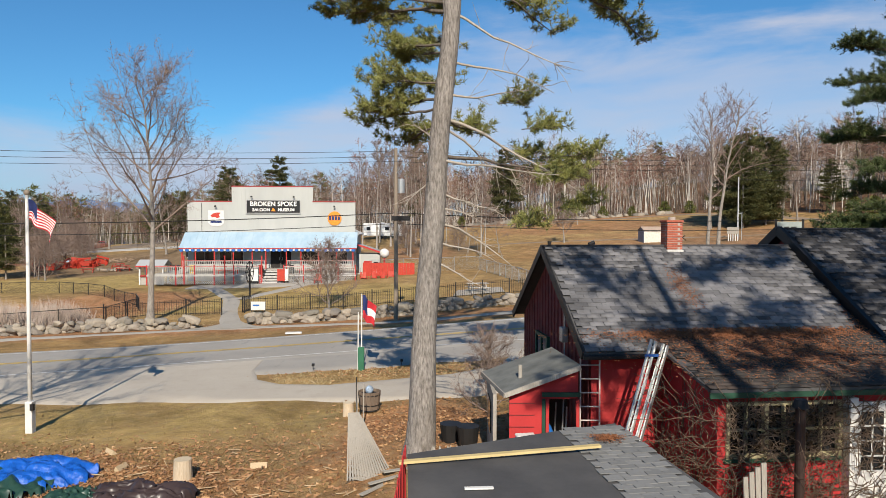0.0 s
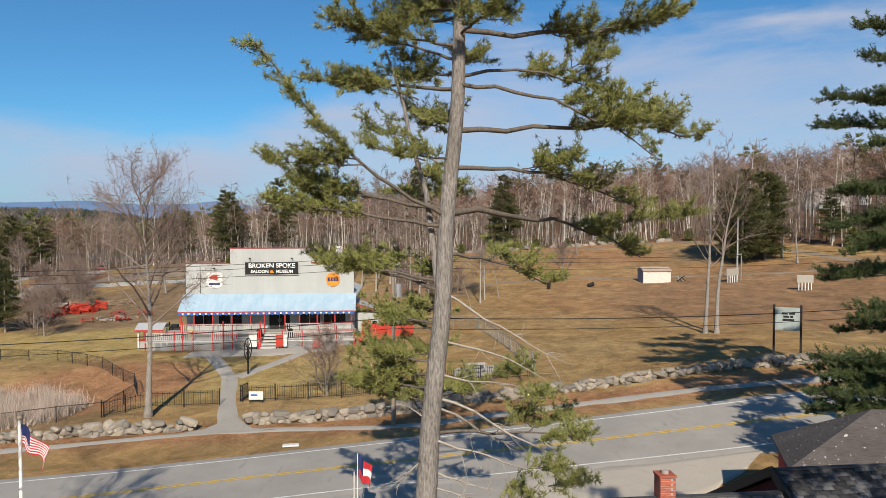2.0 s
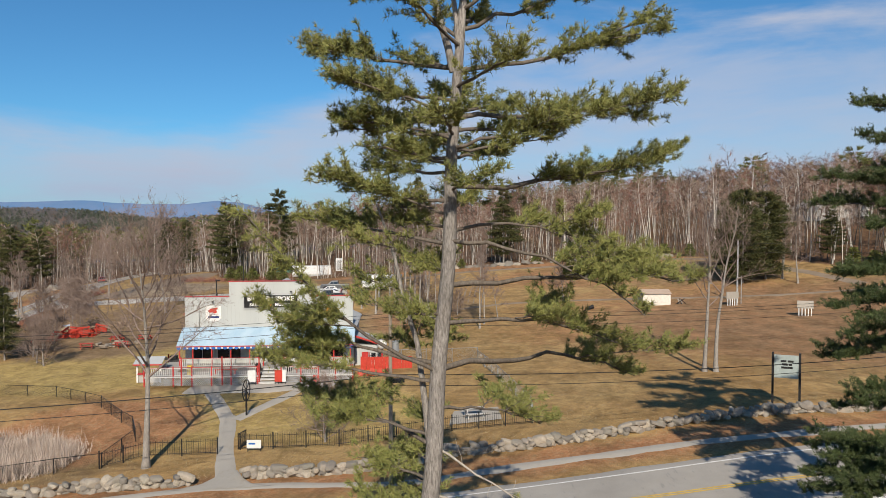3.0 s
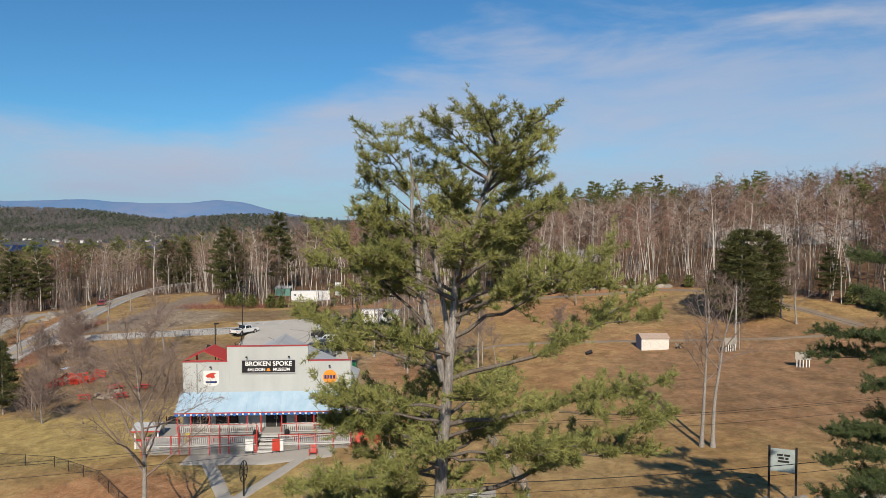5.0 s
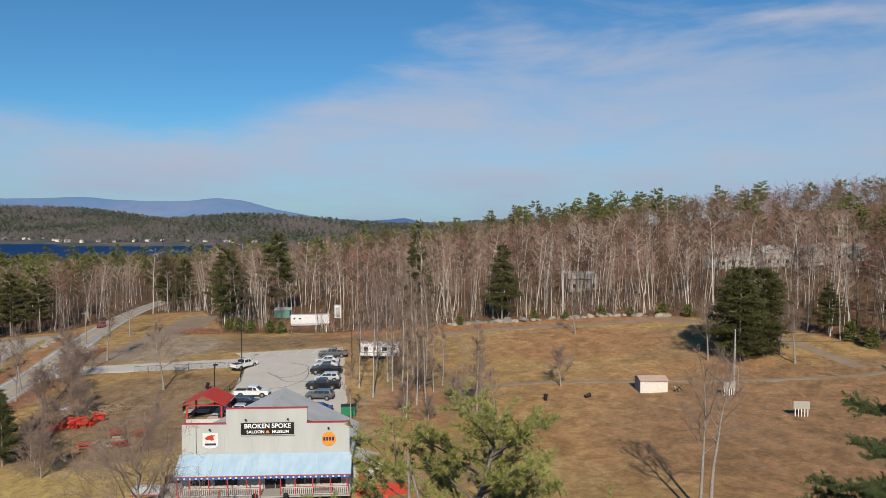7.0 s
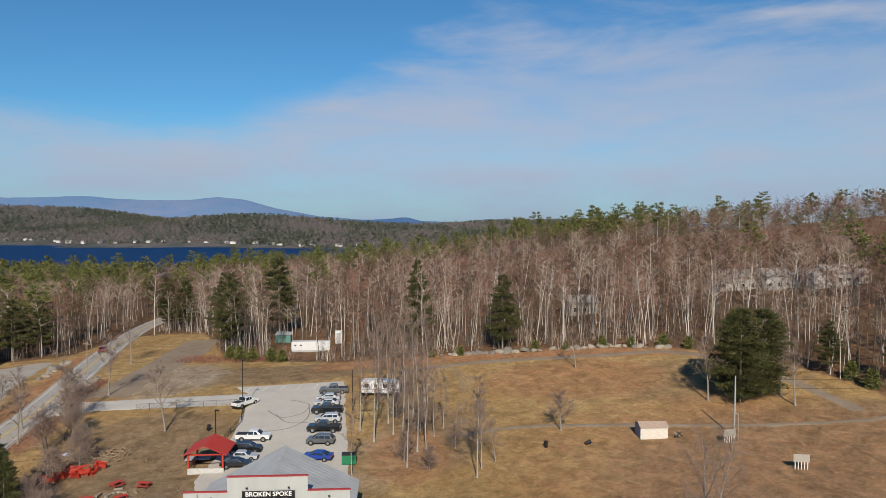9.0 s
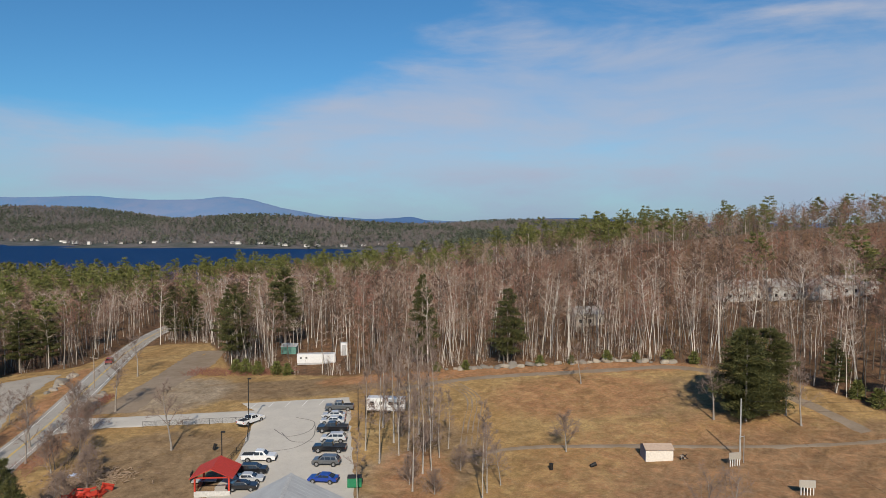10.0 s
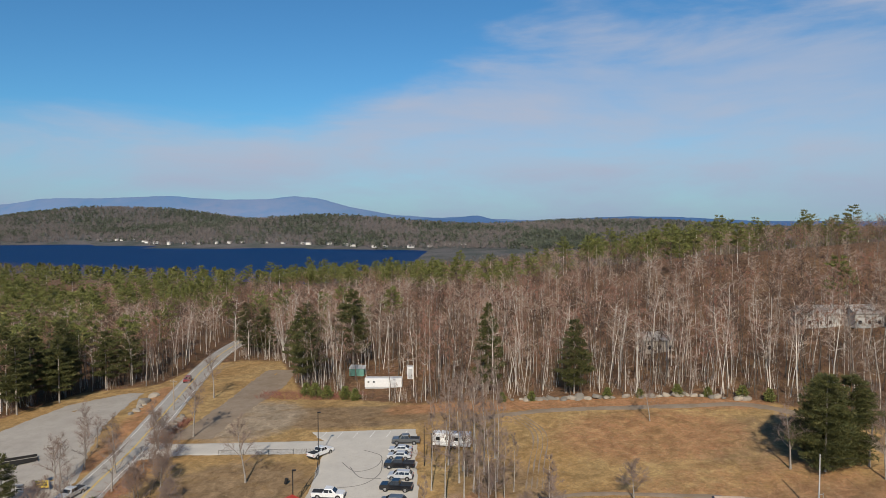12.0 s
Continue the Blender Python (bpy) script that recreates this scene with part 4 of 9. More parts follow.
hero = big_pine("pine_tree", (BX, BY, gz(BX, BY) - 0.55), [(p[0], p[1], p[2]) for p in PINE_STEM], PINE_RADII, PINE_LIMBS, PINE_DEAD, PINE_EXTRA, "tall weathered white pine with bare lower limbs", M_NEEDLE, 1.0,
                seconds=[(((1.3, 0, 20.4), (0.2, -0.1, 25.6)), 0.10), (((0.75, 0.1, 11.0), (0.1, 0.5, 17.4)), 0.10), (((1.4, 0, 21.0), (1.2, 0.5, 26.0)), 0.07)])
# foliage of the green tips on the low limbs and of the second leader
tips_w, tips_n = Soup(), Soup()
for q, az, L in (((3.1, -0.3, 7.8), -5, 1.0), ((2.6, 0.5, 8.6), 15, 0.9), ((2.7, -0.5, 7.2), -10, 0.8), ((2.0, 0.2, 9.2), 20, 0.9), ((2.3, 0.3, 6.1), 0, 0.7), ((3.4, 0.0, 6.6), 10, 0.8)):
    pine_limb(tips_w, tips_n, np.array(q), az, L, 0.1, 0.0, 0.015, 1.3)
for z in np.arange(22.0, 26.2, 0.35):
    f = (z - 20.8) / 5.2
    pine_limb(tips_w, tips_n, np.array([1.3 - 1.1 * f, -0.1 * f, z]), RNG.uniform(90, 270), 1.5 * (1.15 - f) + 0.4, 0.8, 0.35, 0.02, 0.7)
for z in np.arange(13.6, 17.4, 0.5):
    pine_limb(tips_w, tips_n, np.array([0.75 - 0.1 * (z - 11), 0.06 * (z - 11), z]), RNG.uniform(70, 250), 1.3, 0.3, 0.2, 0.02, 0.9)
for nm, soup, mat in (("tip_wood", tips_w, M_LIMB), ("tip_foliage", tips_n, M_NEEDLE)):
    ob = new(nm, soup.mesh(nm, mat))
    ob.parent = hero
    ob["kind"] = "stuff"

SIDE_LIMBS = [(z, az, L, rise, 0.3, 0.2) for z, az, L, rise in ((5.4, 188, 6.8, -0.2), (5.0, 170, 6.4, 0.0), (6.0, 206, 6.2, -0.3), (4.2, 186, 7.4, 0.0), (4.8, 198, 7.0, -0.3), (3.6, 200, 6.6, -0.2), (3.2, 176, 7.0, 0.0), (4.6, 215, 5.4, 0.2), (8.0, 190, 5.6, -0.3), (9.6, 170, 6.0, -0.2), (11.4, 196, 6.6, -0.6), (12.3, 178, 6.2, -0.3), (13.2, 184, 6.3, 0.3), (15.5, 190, 5.4, 0.2), (16.4, 172, 6.6, 0.4), (17.2, 186, 6.0, 0.8), (7.0, 160, 5.2, -0.2),
              (19.0, 190, 4.6, 0.7), (20.5, 175, 4.4, 1.0), (12.0, 120, 4.4, 0.0), (16.0, 100, 4.6, 0.4), (14.5, 250, 4.6, 0.2), (18.5, 240, 4.2, 0.6), (18.0, 120, 4.2, 0.7), (21.5, 200, 3.2, 1.0), (16.8, 20, 4.6, 0.4), (13.5, 350, 5.0, 0.2), (20.0, 40, 3.8, 0.8), (22.3, 160, 2.6, 1.0), (22.6, 300, 2.6, 1.0), (23.2, 60, 1.8, 0.9), (10.5, 230, 4.8, -0.2))]
side = big_pine("pine_tree", (24.6, 33.2, gz(24.6, 33.2)), [(0, 0, -0.3), (0.1, 0, 8), (0.2, 0.1, 16), (0.25, 0.1, 24)], [0.42, 0.33, 0.22, 0.03], SIDE_LIMBS + [(9.0 + 0.5 * k, (k * 137.5) % 360, 4.6 - 0.1 * k, 0.3, 0.2, 0.1) for k in range(28)], [(6, 180, 2.5, -0.5), (5, 200, 2.2, -0.6)], [], "large white pine with long level limbs", M_NEEDLE_DARK, 1.4)
back = big_pine("pine_tree", (10.5, 2.0, gz(10.5, 2.0)), [(0, 0, -0.3), (0.1, 0, 7), (0.2, 0.1, 14), (0.25, 0.1, 20.6)], [0.36, 0.28, 0.19, 0.03],
                [(z * 0.86, az + 205, L * 0.86, rise, f0, b) for z, az, L, rise, f0, b in SIDE_LIMBS if z > 7], [(6, 25, 2.5, -0.5)], [], "white pine that shades the roof of the house", M_NEEDLE_DARK, 0.9)
back2 = big_pine("pine_tree", (6.2, -0.5, gz(6.2, -0.5)), [(0, 0, -0.3), (0.1, 0, 8), (0.2, 0.1, 16), (0.25, 0.1, 22)], [0.30, 0.22, 0.12, 0.03],
                 [(11.0 + 0.66 * k, (20 + k * 137.5) % 360, 3.4 - 0.1 * k, 0.4, 0.35, 0.1) for k in range(16)], [(9, 40, 2.0, -0.4), (8, 300, 2.0, -0.5)], [], "white pine that shades the roof of the house", M_NEEDLE_DARK, 0.8)


# ---- conifers of the field's edge and the woods ----
def conifer(h, r, n, size, base=0.12, power=0.8, layers=14, droop=0.25, width=0.34):
    """A conifer crown of many small drooping sprays set in uneven whorls: (trunk, crown)."""
    trunk, crown = Soup(), Soup()
    trunk.tube([(0, 0, -0.4), (0, 0, h * 0.5), (0, 0, h * 0.97)], [h * 0.014, h * 0.010, 0.01], 6)
    lay = RNG.uniform(base, 1.0, n) ** 0.9
    lay = base + (1 - base) * (np.floor((lay - base) / (1 - base) * layers) + RNG.uniform(0, 0.75, n)) / layers
    az = RNG.uniform(0, 2 * np.pi, n)
    lump = 0.66 + 0.34 * np.sin(az * 3 + lay * 31) * np.cos(lay * 17 + az) + RNG.normal(size=n) * 0.12
    reach = RNG.uniform(0.55, 1.12, layers + 1)[np.clip(((lay - base) / (1 - base) * layers).astype(int), 0, layers)]
    rr = r * (1 - lay) ** power * lump * reach * np.sqrt(RNG.uniform(0.12, 1, n)) * np.minimum(1, (lay - base) * 9 + 0.45)
    c = np.stack([np.cos(az) * rr, np.sin(az) * rr, lay * h - droop * rr], 1)
    out_ = np.stack([np.cos(az), np.sin(az), np.full(n, -droop)], 1)
    tip = c + unit(out_ + RNG.normal(size=(n, 3)) * 0.45) * (size * RNG.uniform(0.6, 1.3, n))[:, None]
    crown.slivers(c, tip, size * width * RNG.uniform(0.6, 1.2, n))
    return trunk, crown


def branchy(h, r, whorls, per, n, size, base, prof, up, width, spread=0.16):
    """A conifer of uneven limbs, each a flat plume of small sprays with gaps between: (trunk, crown)."""
    trunk, crown = Soup(), Soup()
    trunk.tube([(0, 0, -0.4), (0, 0, h * 0.5), (0, 0, h * 0.97)], [h * 0.013, h * 0.009, 0.01], 6)
    nb = whorls * per
    fp = (np.repeat(np.arange(whorls), per) + RNG.uniform(0, 0.6, nb)) / whorls
    az = RNG.uniform(0, 2 * np.pi, nb)
    L = r * np.minimum(1, 0.5 + fp * 2.2) * (1 - fp * 0.97) ** prof * RNG.uniform(0.5, 1.18, nb)
    k = RNG.choice(nb, n, p=(L + 0.25 * r / 5) / (L + 0.25 * r / 5).sum())
    sfrac = RNG.uniform(0.12, 1.0, n) ** 0.75
    rr = L[k] * sfrac
    hd = np.stack([np.cos(az[k]), np.sin(az[k]), np.zeros(n)], 1)
    sd = np.stack([-hd[:, 1], hd[:, 0], np.zeros(n)], 1)
    c = hd * rr[:, None] + sd * (RNG.normal(size=n) * spread * L[k] * (0.35 + 0.8 * sfrac))[:, None]
    c[:, 2] = h * (base + (1 - base) * fp[k]) + up * rr + RNG.normal(size=n) * 0.05 * r * 0.5
    tip = c + unit(hd * 0.8 + RNG.normal(size=(n, 3)) * 0.5 + np.array([0, 0, 0.25 + up])) * (size * RNG.uniform(0.6, 1.35, n))[:, None]
    crown.slivers(c, tip, size * width * RNG.uniform(0.6, 1.2, n))
    return trunk, crown


hem = tree_thing("hemlock_tree", *branchy(17.0, 6.6, 24, 6, 26000, 0.55, 0.05, 0.45, 0.05, 0.13, 0.2), M_BARK, M_HEMLOCK, (54.6, 127.4, gz(54.6, 127.4)), 0, "dense dark green hemlock at the field's edge", "conifers")
copy_thing(hem, pose(59.6, 129.2, gz(59.6, 129.2), 0, 0, 120) @ Matrix.Scale(0.95, 4))
copy_thing(hem, pose(56.5, 133.0, gz(56.5, 133.0), 0, 0, 240) @ Matrix.Scale(0.9, 4))
spruce = tree_thing("spruce_tree", *branchy(18.5, 5.6, 22, 6, 15000, 0.6, 0.14, 0.62, -0.08, 0.14, 0.2), M_BARK, M_HEMLOCK, (15.0, 173.0, gz(15.0, 173.0)), 0, "dark green conifer at the edge of the woods", "conifers")
for x, y, s_ in ((-57.0, 91.0, 0.52), (-60.5, 95.0, 0.58), (-63, 90, 0.5)):
    copy_thing(spruce, pose(x, y, gz(x, y), 0, 0, x * 9) @ Matrix.Scale(s_, 4))
copy_thing(spruce, pose(-6.2, 176, gz(-6.2, 176), 0, 0, 90) @ Matrix.Diagonal((0.85, 0.85, 1.25, 1)))
wpine = tree_thing("white_pine", *branchy(21, 6.6, 15, 5, 12000, 0.75, 0.18, 0.6, 0.12, 0.13, 0.17), M_BARK, M_HEMLOCK, (-131.5, 172, gz(-131.5, 172)), 0, "tall dark white pine at the edge of the lot", "conifers")
for x, y, s, r in ((-127, 183, 0.9, 40), (-134, 181, 1.05, 80), (-139, 176, 1.1, 130), (-123, 199, 0.85, 200), (-130, 190, 1.0, 20), (-146, 186, 1.1, 300), (-118, 204, 0.8, 220), (-137, 199, 1.05, 10),
                   (-96, 246, 0.8, 60), (-100, 252, 0.9, 160), (-88, 240, 0.85, 20), (-63, 203, 1.0, 100), (-70, 232, 0.9, 210), (-50, 214, 1.15, 10), (-58, 192, 0.95, 250), (76, 137, 0.5, 10), (84, 128, 0.55, 70), (88, 122, 0.45, 200),
                   (-90, 114, 0.5, 120)):
    copy_thing(wpine, pose(x, y, gz(x, y), 0, 0, r) @ Matrix.Scale(s, 4))
shrub = tree_thing("juniper_bush", *conifer(2.4, 1.6, 900, 0.34, 0.0, 0.5, 5, 0.05, 0.3), M_BARK, M_FIR, (-2.5, 168.5, gz(-2.5, 168.5)), 0, "low green bush along the stone wall", "evergreen bushes", "bush")
for x, y, s in ((4.5, 168.6, 1.0), (22.5, 168.8, 1.1), (30, 168.6, 0.9), (38.5, 168.4, 1.2), (45, 166.6, 1.0), (52, 164.2, 1.3), (57, 161.5, 1.2), (-52.5, 181, 1.7), (-49, 180, 1.5), (-44, 179.5, 1.5), (-41, 178.3, 1.3), (-55.5, 183, 1.5), (79, 128, 1.5), (83, 121, 1.6), (78, 133, 1.5), (90, 116, 1.7)):
    copy_thing(shrub, pose(x, y, gz(x, y), 0, 0, x * 37) @ Matrix.Scale(s, 4))


# ---- the woods: joined by stretches, too many to count ----
def forest_proto(h, spread, limbs, twigs, sides=4, thick=0.0070, low=0.36):
    s = Soup()
    lean = RNG.normal(size=2) * 0.04
    tp = wander((0, 0, -0.5), (lean[0], lean[1], 1), h, 5, 0.05, 0.02)
    s.tube(tp, h * thick * np.array([1.15, 1.0, 0.85, 0.62, 0.38, 0.1]), sides, 0)
    for i in range(limbs):
        f = low + (0.97 - low) * (i + RNG.random()) / limbs
        k = f * 5
        p = tp[int(k)] + (tp[min(5, int(k) + 1)] - tp[int(k)]) * (k % 1)
        az, el = i * 2.4 + RNG.normal() * 0.5, RNG.uniform(0.15, 1.0)
        d = np.array([math.cos(az) * math.cos(el), math.sin(az) * math.cos(el), math.sin(el)])
        L = spread * RNG.uniform(0.7, 1.3) * (1.25 - 0.6 * f)
        e = p + d * L
        s.slivers(p[None], e[None], h * 0.0022, 0)
        m = p + (e - p) * RNG.uniform(0.2, 1.0, twigs)[:, None]
        td = unit(d[None] + RNG.normal(size=(twigs, 3)) * 0.95 + np.array([0, 0, 0.12]))
        s.slivers(m, m + td * (L * RNG.uniform(0.22, 0.6, twigs))[:, None], h * 0.0017, 1)
    return s.arrays()


def scatter(protos_, pts, scale, name, mats, label, category):
    """Many turned and scaled trees joined into one mesh."""
    V, F, Mi, Tn, n = [], [], [], [], 0
    pick = RNG.integers(0, len(protos_), len(pts))
    th = RNG.uniform(0, 2 * np.pi, len(pts))
    zz = height(pts[:, 0], pts[:, 1])
    for p, k, a, s, z in zip(pts, pick, th, scale, zz):
        v, f, m = protos_[k]
        c, sn = math.cos(a) * s, math.sin(a) * s
        V.append(np.stack([v[:, 0] * c - v[:, 1] * sn + p[0], v[:, 0] * sn + v[:, 1] * c + p[1], v[:, 2] * s + z], 1))
        F.append(f + n)
        Mi.append(m)
        Tn.append(np.full(len(v), RNG.random(), np.float32))
        n += len(v)
    me_ = raw(name, np.concatenate(V), np.concatenate(F), mats, False, np.concatenate(Mi))
    me_.attributes.new("tone", "FLOAT", "POINT").data.foreach_set("value", np.concatenate(Tn))
    return tagged(new(name, me_), label, category, kind="stuff")


def sown(x0, x1, y0, y1, spacing, keep):
    xs, ys = np.meshgrid(np.arange(x0, x1, spacing), np.arange(y0, y1, spacing))
    p = np.stack([xs.ravel(), ys.ravel()], 1) + RNG.uniform(-0.48, 0.48, (xs.size, 2)) * spacing
    return p[keep(p[:, 0], p[:, 1])]


def in_view(x, y):
    return (x > -0.84 * y - 25) & (x < 0.68 * y + 25)


def clear(x, y):
    road_d = near_line(x, y, FAR_ROAD)
    camp = ((x + 34) / 13) ** 2 + ((y - 190) / 11) ** 2 < 1
    return (road_d > 6.5) & ~camp & ~((x > -79) & (x < -63) & (y < 216))


mt = Mat("forest_trunks", 0.95, 0, 0.12)
tn = mt.attr("tone")
tr_n = mt.noise(1.2, 5, 0.65, (3, 3, 0.5))
pale = mt.mix(mt.step(tr_n, 0.35, 0.7), (0.40, 0.36, 0.31), (0.66, 0.62, 0.56))
# bark varies by tree; the dark tone also paints the shaded gaps
dusk = mt.mix(mt.step(tr_n, 0.35, 0.7), (0.06, 0.05, 0.042), (0.17, 0.145, 0.12))
mt.color(mt.mix(mt.step(tn, 0.50, 0.70), dusk, pale)).bump(tr_n, 0.6, 0.04)
M_TRUNKS = mt.m
mt = Mat("forest_twigs", 1.0, 0, 0.05)
tn = mt.attr("tone")
mt_n = mt.noise(0.03, 3)
twig = mt.mix(mt.step(mt_n, 0.40, 0.60), (0.270, 0.128, 0.092), (0.190, 0.122, 0.090))
# darkest crowns: tree variety, plus shade between trees put into the colour
twig = mt.mix(mt.step(tn, 0.46, 0.20), twig, (0.060, 0.040, 0.031))
twig = mt.mix(mt.step(tn, 0.55, 0.90), twig, (0.335, 0.262, 0.212))
mt.color(mt.mix(mt.math("MULTIPLY", mt.rnd(True), 0.2), twig, (0.20, 0.145, 0.115)))
M_FTWIG = mt.m
M_FTRUNK = bark("dim_forest_trunks", (0.13, 0.108, 0.09), (0.25, 0.215, 0.18), 0.4)
near_p = [forest_proto(RNG.uniform(14, 20), RNG.uniform(2.6, 4.2), 13, 20, low=RNG.uniform(0.34, 0.6)) for _ in range(12)]
mid_p = [forest_proto(RNG.uniform(15, 19), RNG.uniform(3.0, 4.6), 13, 26, 3, 0.0055, RNG.uniform(0.4, 0.6)) for _ in range(7)]
far_p = [forest_proto(RNG.uniform(14, 18), RNG.uniform(2.5, 3.4), 11, 24, 3, 0.0050, 0.45) for _ in range(5)]
edge_d = lambda x, y: y - wood_line(x)
p1 = sown(-190, 190, 90, 300, 3.7, lambda x, y: (edge_d(x, y) > 0.5) & (edge_d(x, y) < 45) & in_view(x, y) & clear(x, y))
scatter(near_p, p1, RNG.uniform(0.55, 1.2, len(p1)) ** 1.15, "woods_edge", (M_TRUNKS, M_FTWIG), "bare grey-brown hardwoods with pale slender trunks", "woods")
p2 = sown(-300, 330, 100, 420, 4.9, lambda x, y: (edge_d(x, y) >= 45) & (edge_d(x, y) < 150) & in_view(x, y) & clear(x, y))
scatter(mid_p, p2, RNG.uniform(0.6, 1.1, len(p2)), "woods_middle", (M_TRUNKS, M_FTWIG), "bare reddish-brown hardwood canopy", "woods")
p3 = sown(-500, 420, 120, 640, 7.0, lambda x, y: (edge_d(x, y) >= 150) & in_view(x, y) & (y < 560 + 0.2 * x))
scatter(far_p, p3, RNG.uniform(0.7, 1.08, len(p3)), "woods_far", (M_FTRUNK, M_FTWIG), "distant bare brown hardwood canopy", "woods")
brush_p = []
for _ in range(6):
    sb = Soup()
    for _k in range(5):
        hb = RNG.uniform(2.5, 7.0)
        st = wander((RNG.normal() * 0.5, RNG.normal() * 0.5, -0.2), (RNG.normal() * 0.12, RNG.normal() * 0.12, 1), hb, 3, 0.06)
        sb.tube(st, [0.035, 0.03, 0.022, 0.008], 3, 0)
        bs = st[RNG.integers(1, 4, 12)]
        sb.slivers(bs, bs + unit(RNG.normal(size=(12, 3)) * 0.6 + np.array([0, 0, 0.9])) * RNG.uniform(0.5, 1.5, (12, 1)), 0.02, 1)
    brush_p.append(sb.arrays())
p0 = sown(-140, 120, 90, 260, 2.6, lambda x, y: (edge_d(x, y) > 0.0) & (edge_d(x, y) < 14) & in_view(x, y) & clear(x, y) & (RNG.random(len(x)) < 0.8))
scatter(brush_p, p0, RNG.uniform(0.5, 1.15, len(p0)), "woods_undergrowth", (M_TRUNKS, M_FTWIG), "thin reddish saplings under the hardwoods", "woods")
pine_p = []
for _ in range(9):
    a_, b_ = branchy(RNG.uniform(18, 24), RNG.uniform(5.0, 7.2), 9, 4, 1100, 1.15, RNG.uniform(0.35, 0.55), 0.5, 0.18, 0.16, 0.2)
    b_.tube([(0, 0, -0.4), (0, 0, 8), (0, 0, 17)], [0.2, 0.15, 0.03], 3, 1)
    pine_p.append(b_.arrays())
p4 = sown(-510, 440, 150, 640, 12.5, lambda x, y: (edge_d(x, y) > 8) & in_view(x, y) & clear(x, y) & (y < 600 + 0.2 * x)
          & (np.sin(x * 0.021 + 1) * np.cos(y * 0.017) + np.sin(x * 0.05 + y * 0.043) * 0.6 + 0.55 * sstep(-50, -170, x) + 0.9 * sstep(300, 420, y) * (x > 60) + 0.3 * sstep(230, 330, y) * (x < -0.1 * y) + 0.35 * RNG.normal(size=len(x)) - 0.7 * sstep(80, 160, y + 0.4 * x) * (x > 0) * (x < 90) * (y < 330) > 0.80))
scatter(pine_p, p4, RNG.uniform(0.62, 1.15, len(p4)), "woods_pines", (M_FIR, M_TRUNKS), "scattered dark green pines among bare hardwoods", "woods")
# woods running down to the lake and on its far shore
shore_p = []
for _ in range(4):
    a_, b_ = conifer(RNG.uniform(13, 18), RNG.uniform(4.0, 5.6), 130, 2.4, 0.3, 0.4, 4, -0.1, 0.30)
    shore_p.append(b_.arrays())
bare_p = []
for _ in range(4):
    v_, f_, m_ = forest_proto(15, 4.5, 7, 7, 3)
    bare_p.append((v_, f_, m_))
p5 = sown(-900, 420, 560, 930, 11, lambda x, y: in_view(x, y) & (y > 540 + 0.2 * x) & (height(x, y) > -27) & (RNG.random(len(x)) < 0.8))
sel = RNG.random(len(p5)) < 0.20
scatter(shore_p, p5[sel], RNG.uniform(0.7, 1.1, sel.sum()), "woods_shore_pines", (M_FIR,), "dark pines above the near lake shore", "woods")
scatter(bare_p, p5[~sel], RNG.uniform(0.8, 1.1, (~sel).sum()), "woods_shore", (M_FTRUNK, M_FTWIG), "bare hardwoods above the near lake shore", "woods")
far_fir, far_bare = [], []
for _ in range(4):
    far_fir.append(conifer(RNG.uniform(13, 18), RNG.uniform(5.0, 7.0), 26, 5.0, 0.1, 0.4, 5, 0.0, 0.4)[1].arrays())
    s_ = Soup()
    bz = RNG.uniform(2, 9, 26)
    bb = np.stack([RNG.normal(size=26) * 1.5, RNG.normal(size=26) * 1.5, bz], 1)
    s_.slivers(bb, bb + np.stack([RNG.normal(size=26) * 2.5, RNG.normal(size=26) * 2.5, RNG.uniform(3, 7, 26)], 1), 0.45, 0)
    far_bare.append(s_.arrays())
# tree colours beyond the lake, with haze painted in as grey
M_HAZY_FIR = leafy("hazed_distant_pines", (0.050, 0.062, 0.046), (0.070, 0.080, 0.055), (0.09, 0.095, 0.065))
M_HAZY_BARE = leafy("hazed_distant_crowns", (0.130, 0.110, 0.105), (0.155, 0.13, 0.12), (0.10, 0.092, 0.09))
p6 = sown(-2300, 1500, 1580, 2950, 14.5, lambda x, y: in_view(x, y) & (height(x, y) > -26.9) & (RNG.random(len(x)) < np.clip(1.4 - (y - 1600) / 1500, 0.35, 1)))
grove = np.array([noise.noise((x * 0.004, y * 0.004, 3.0)) for x, y in p6]) + RNG.normal(size=len(p6)) * 0.25
sel = grove > 0.12
scatter(far_fir, p6[sel], RNG.uniform(0.7, 1.15, sel.sum()), "woods_beyond_pines", (M_HAZY_FIR,), "dark pine woods beyond the lake", "woods")
scatter(far_bare, p6[~sel], RNG.uniform(0.8, 1.2, (~sel).sum()), "woods_beyond", (M_HAZY_BARE,), "grey-brown bare woods beyond the lake", "woods")


# ---- the saloon ----
M_SIDING = Mat("pale_grey_siding", 0.75, 0, 0.3)
_s1, _s2 = M_SIDING.noise(0.5, 4, 0.6, (1, 1, 0.3)), M_SIDING.noise(20, 3)
M_SIDING.color(M_SIDING.mix(M_SIDING.step(_s1, 0.35, 0.7), (0.405, 0.415, 0.395), (0.35, 0.36, 0.345))).bump(_s2, 0.15, 0.01)
M_SIDING = M_SIDING.m
M_RED = plain("barn_red_paint", (0.42, 0.035, 0.03), 0.65, vary=0.25)
M_RED_TRIM = plain("red_trim", (0.36, 0.045, 0.045), 0.6, vary=0.25)
M_RED_BRIGHT = plain("bright_red_paint", (0.43, 0.042, 0.024), 0.55, vary=0.2)
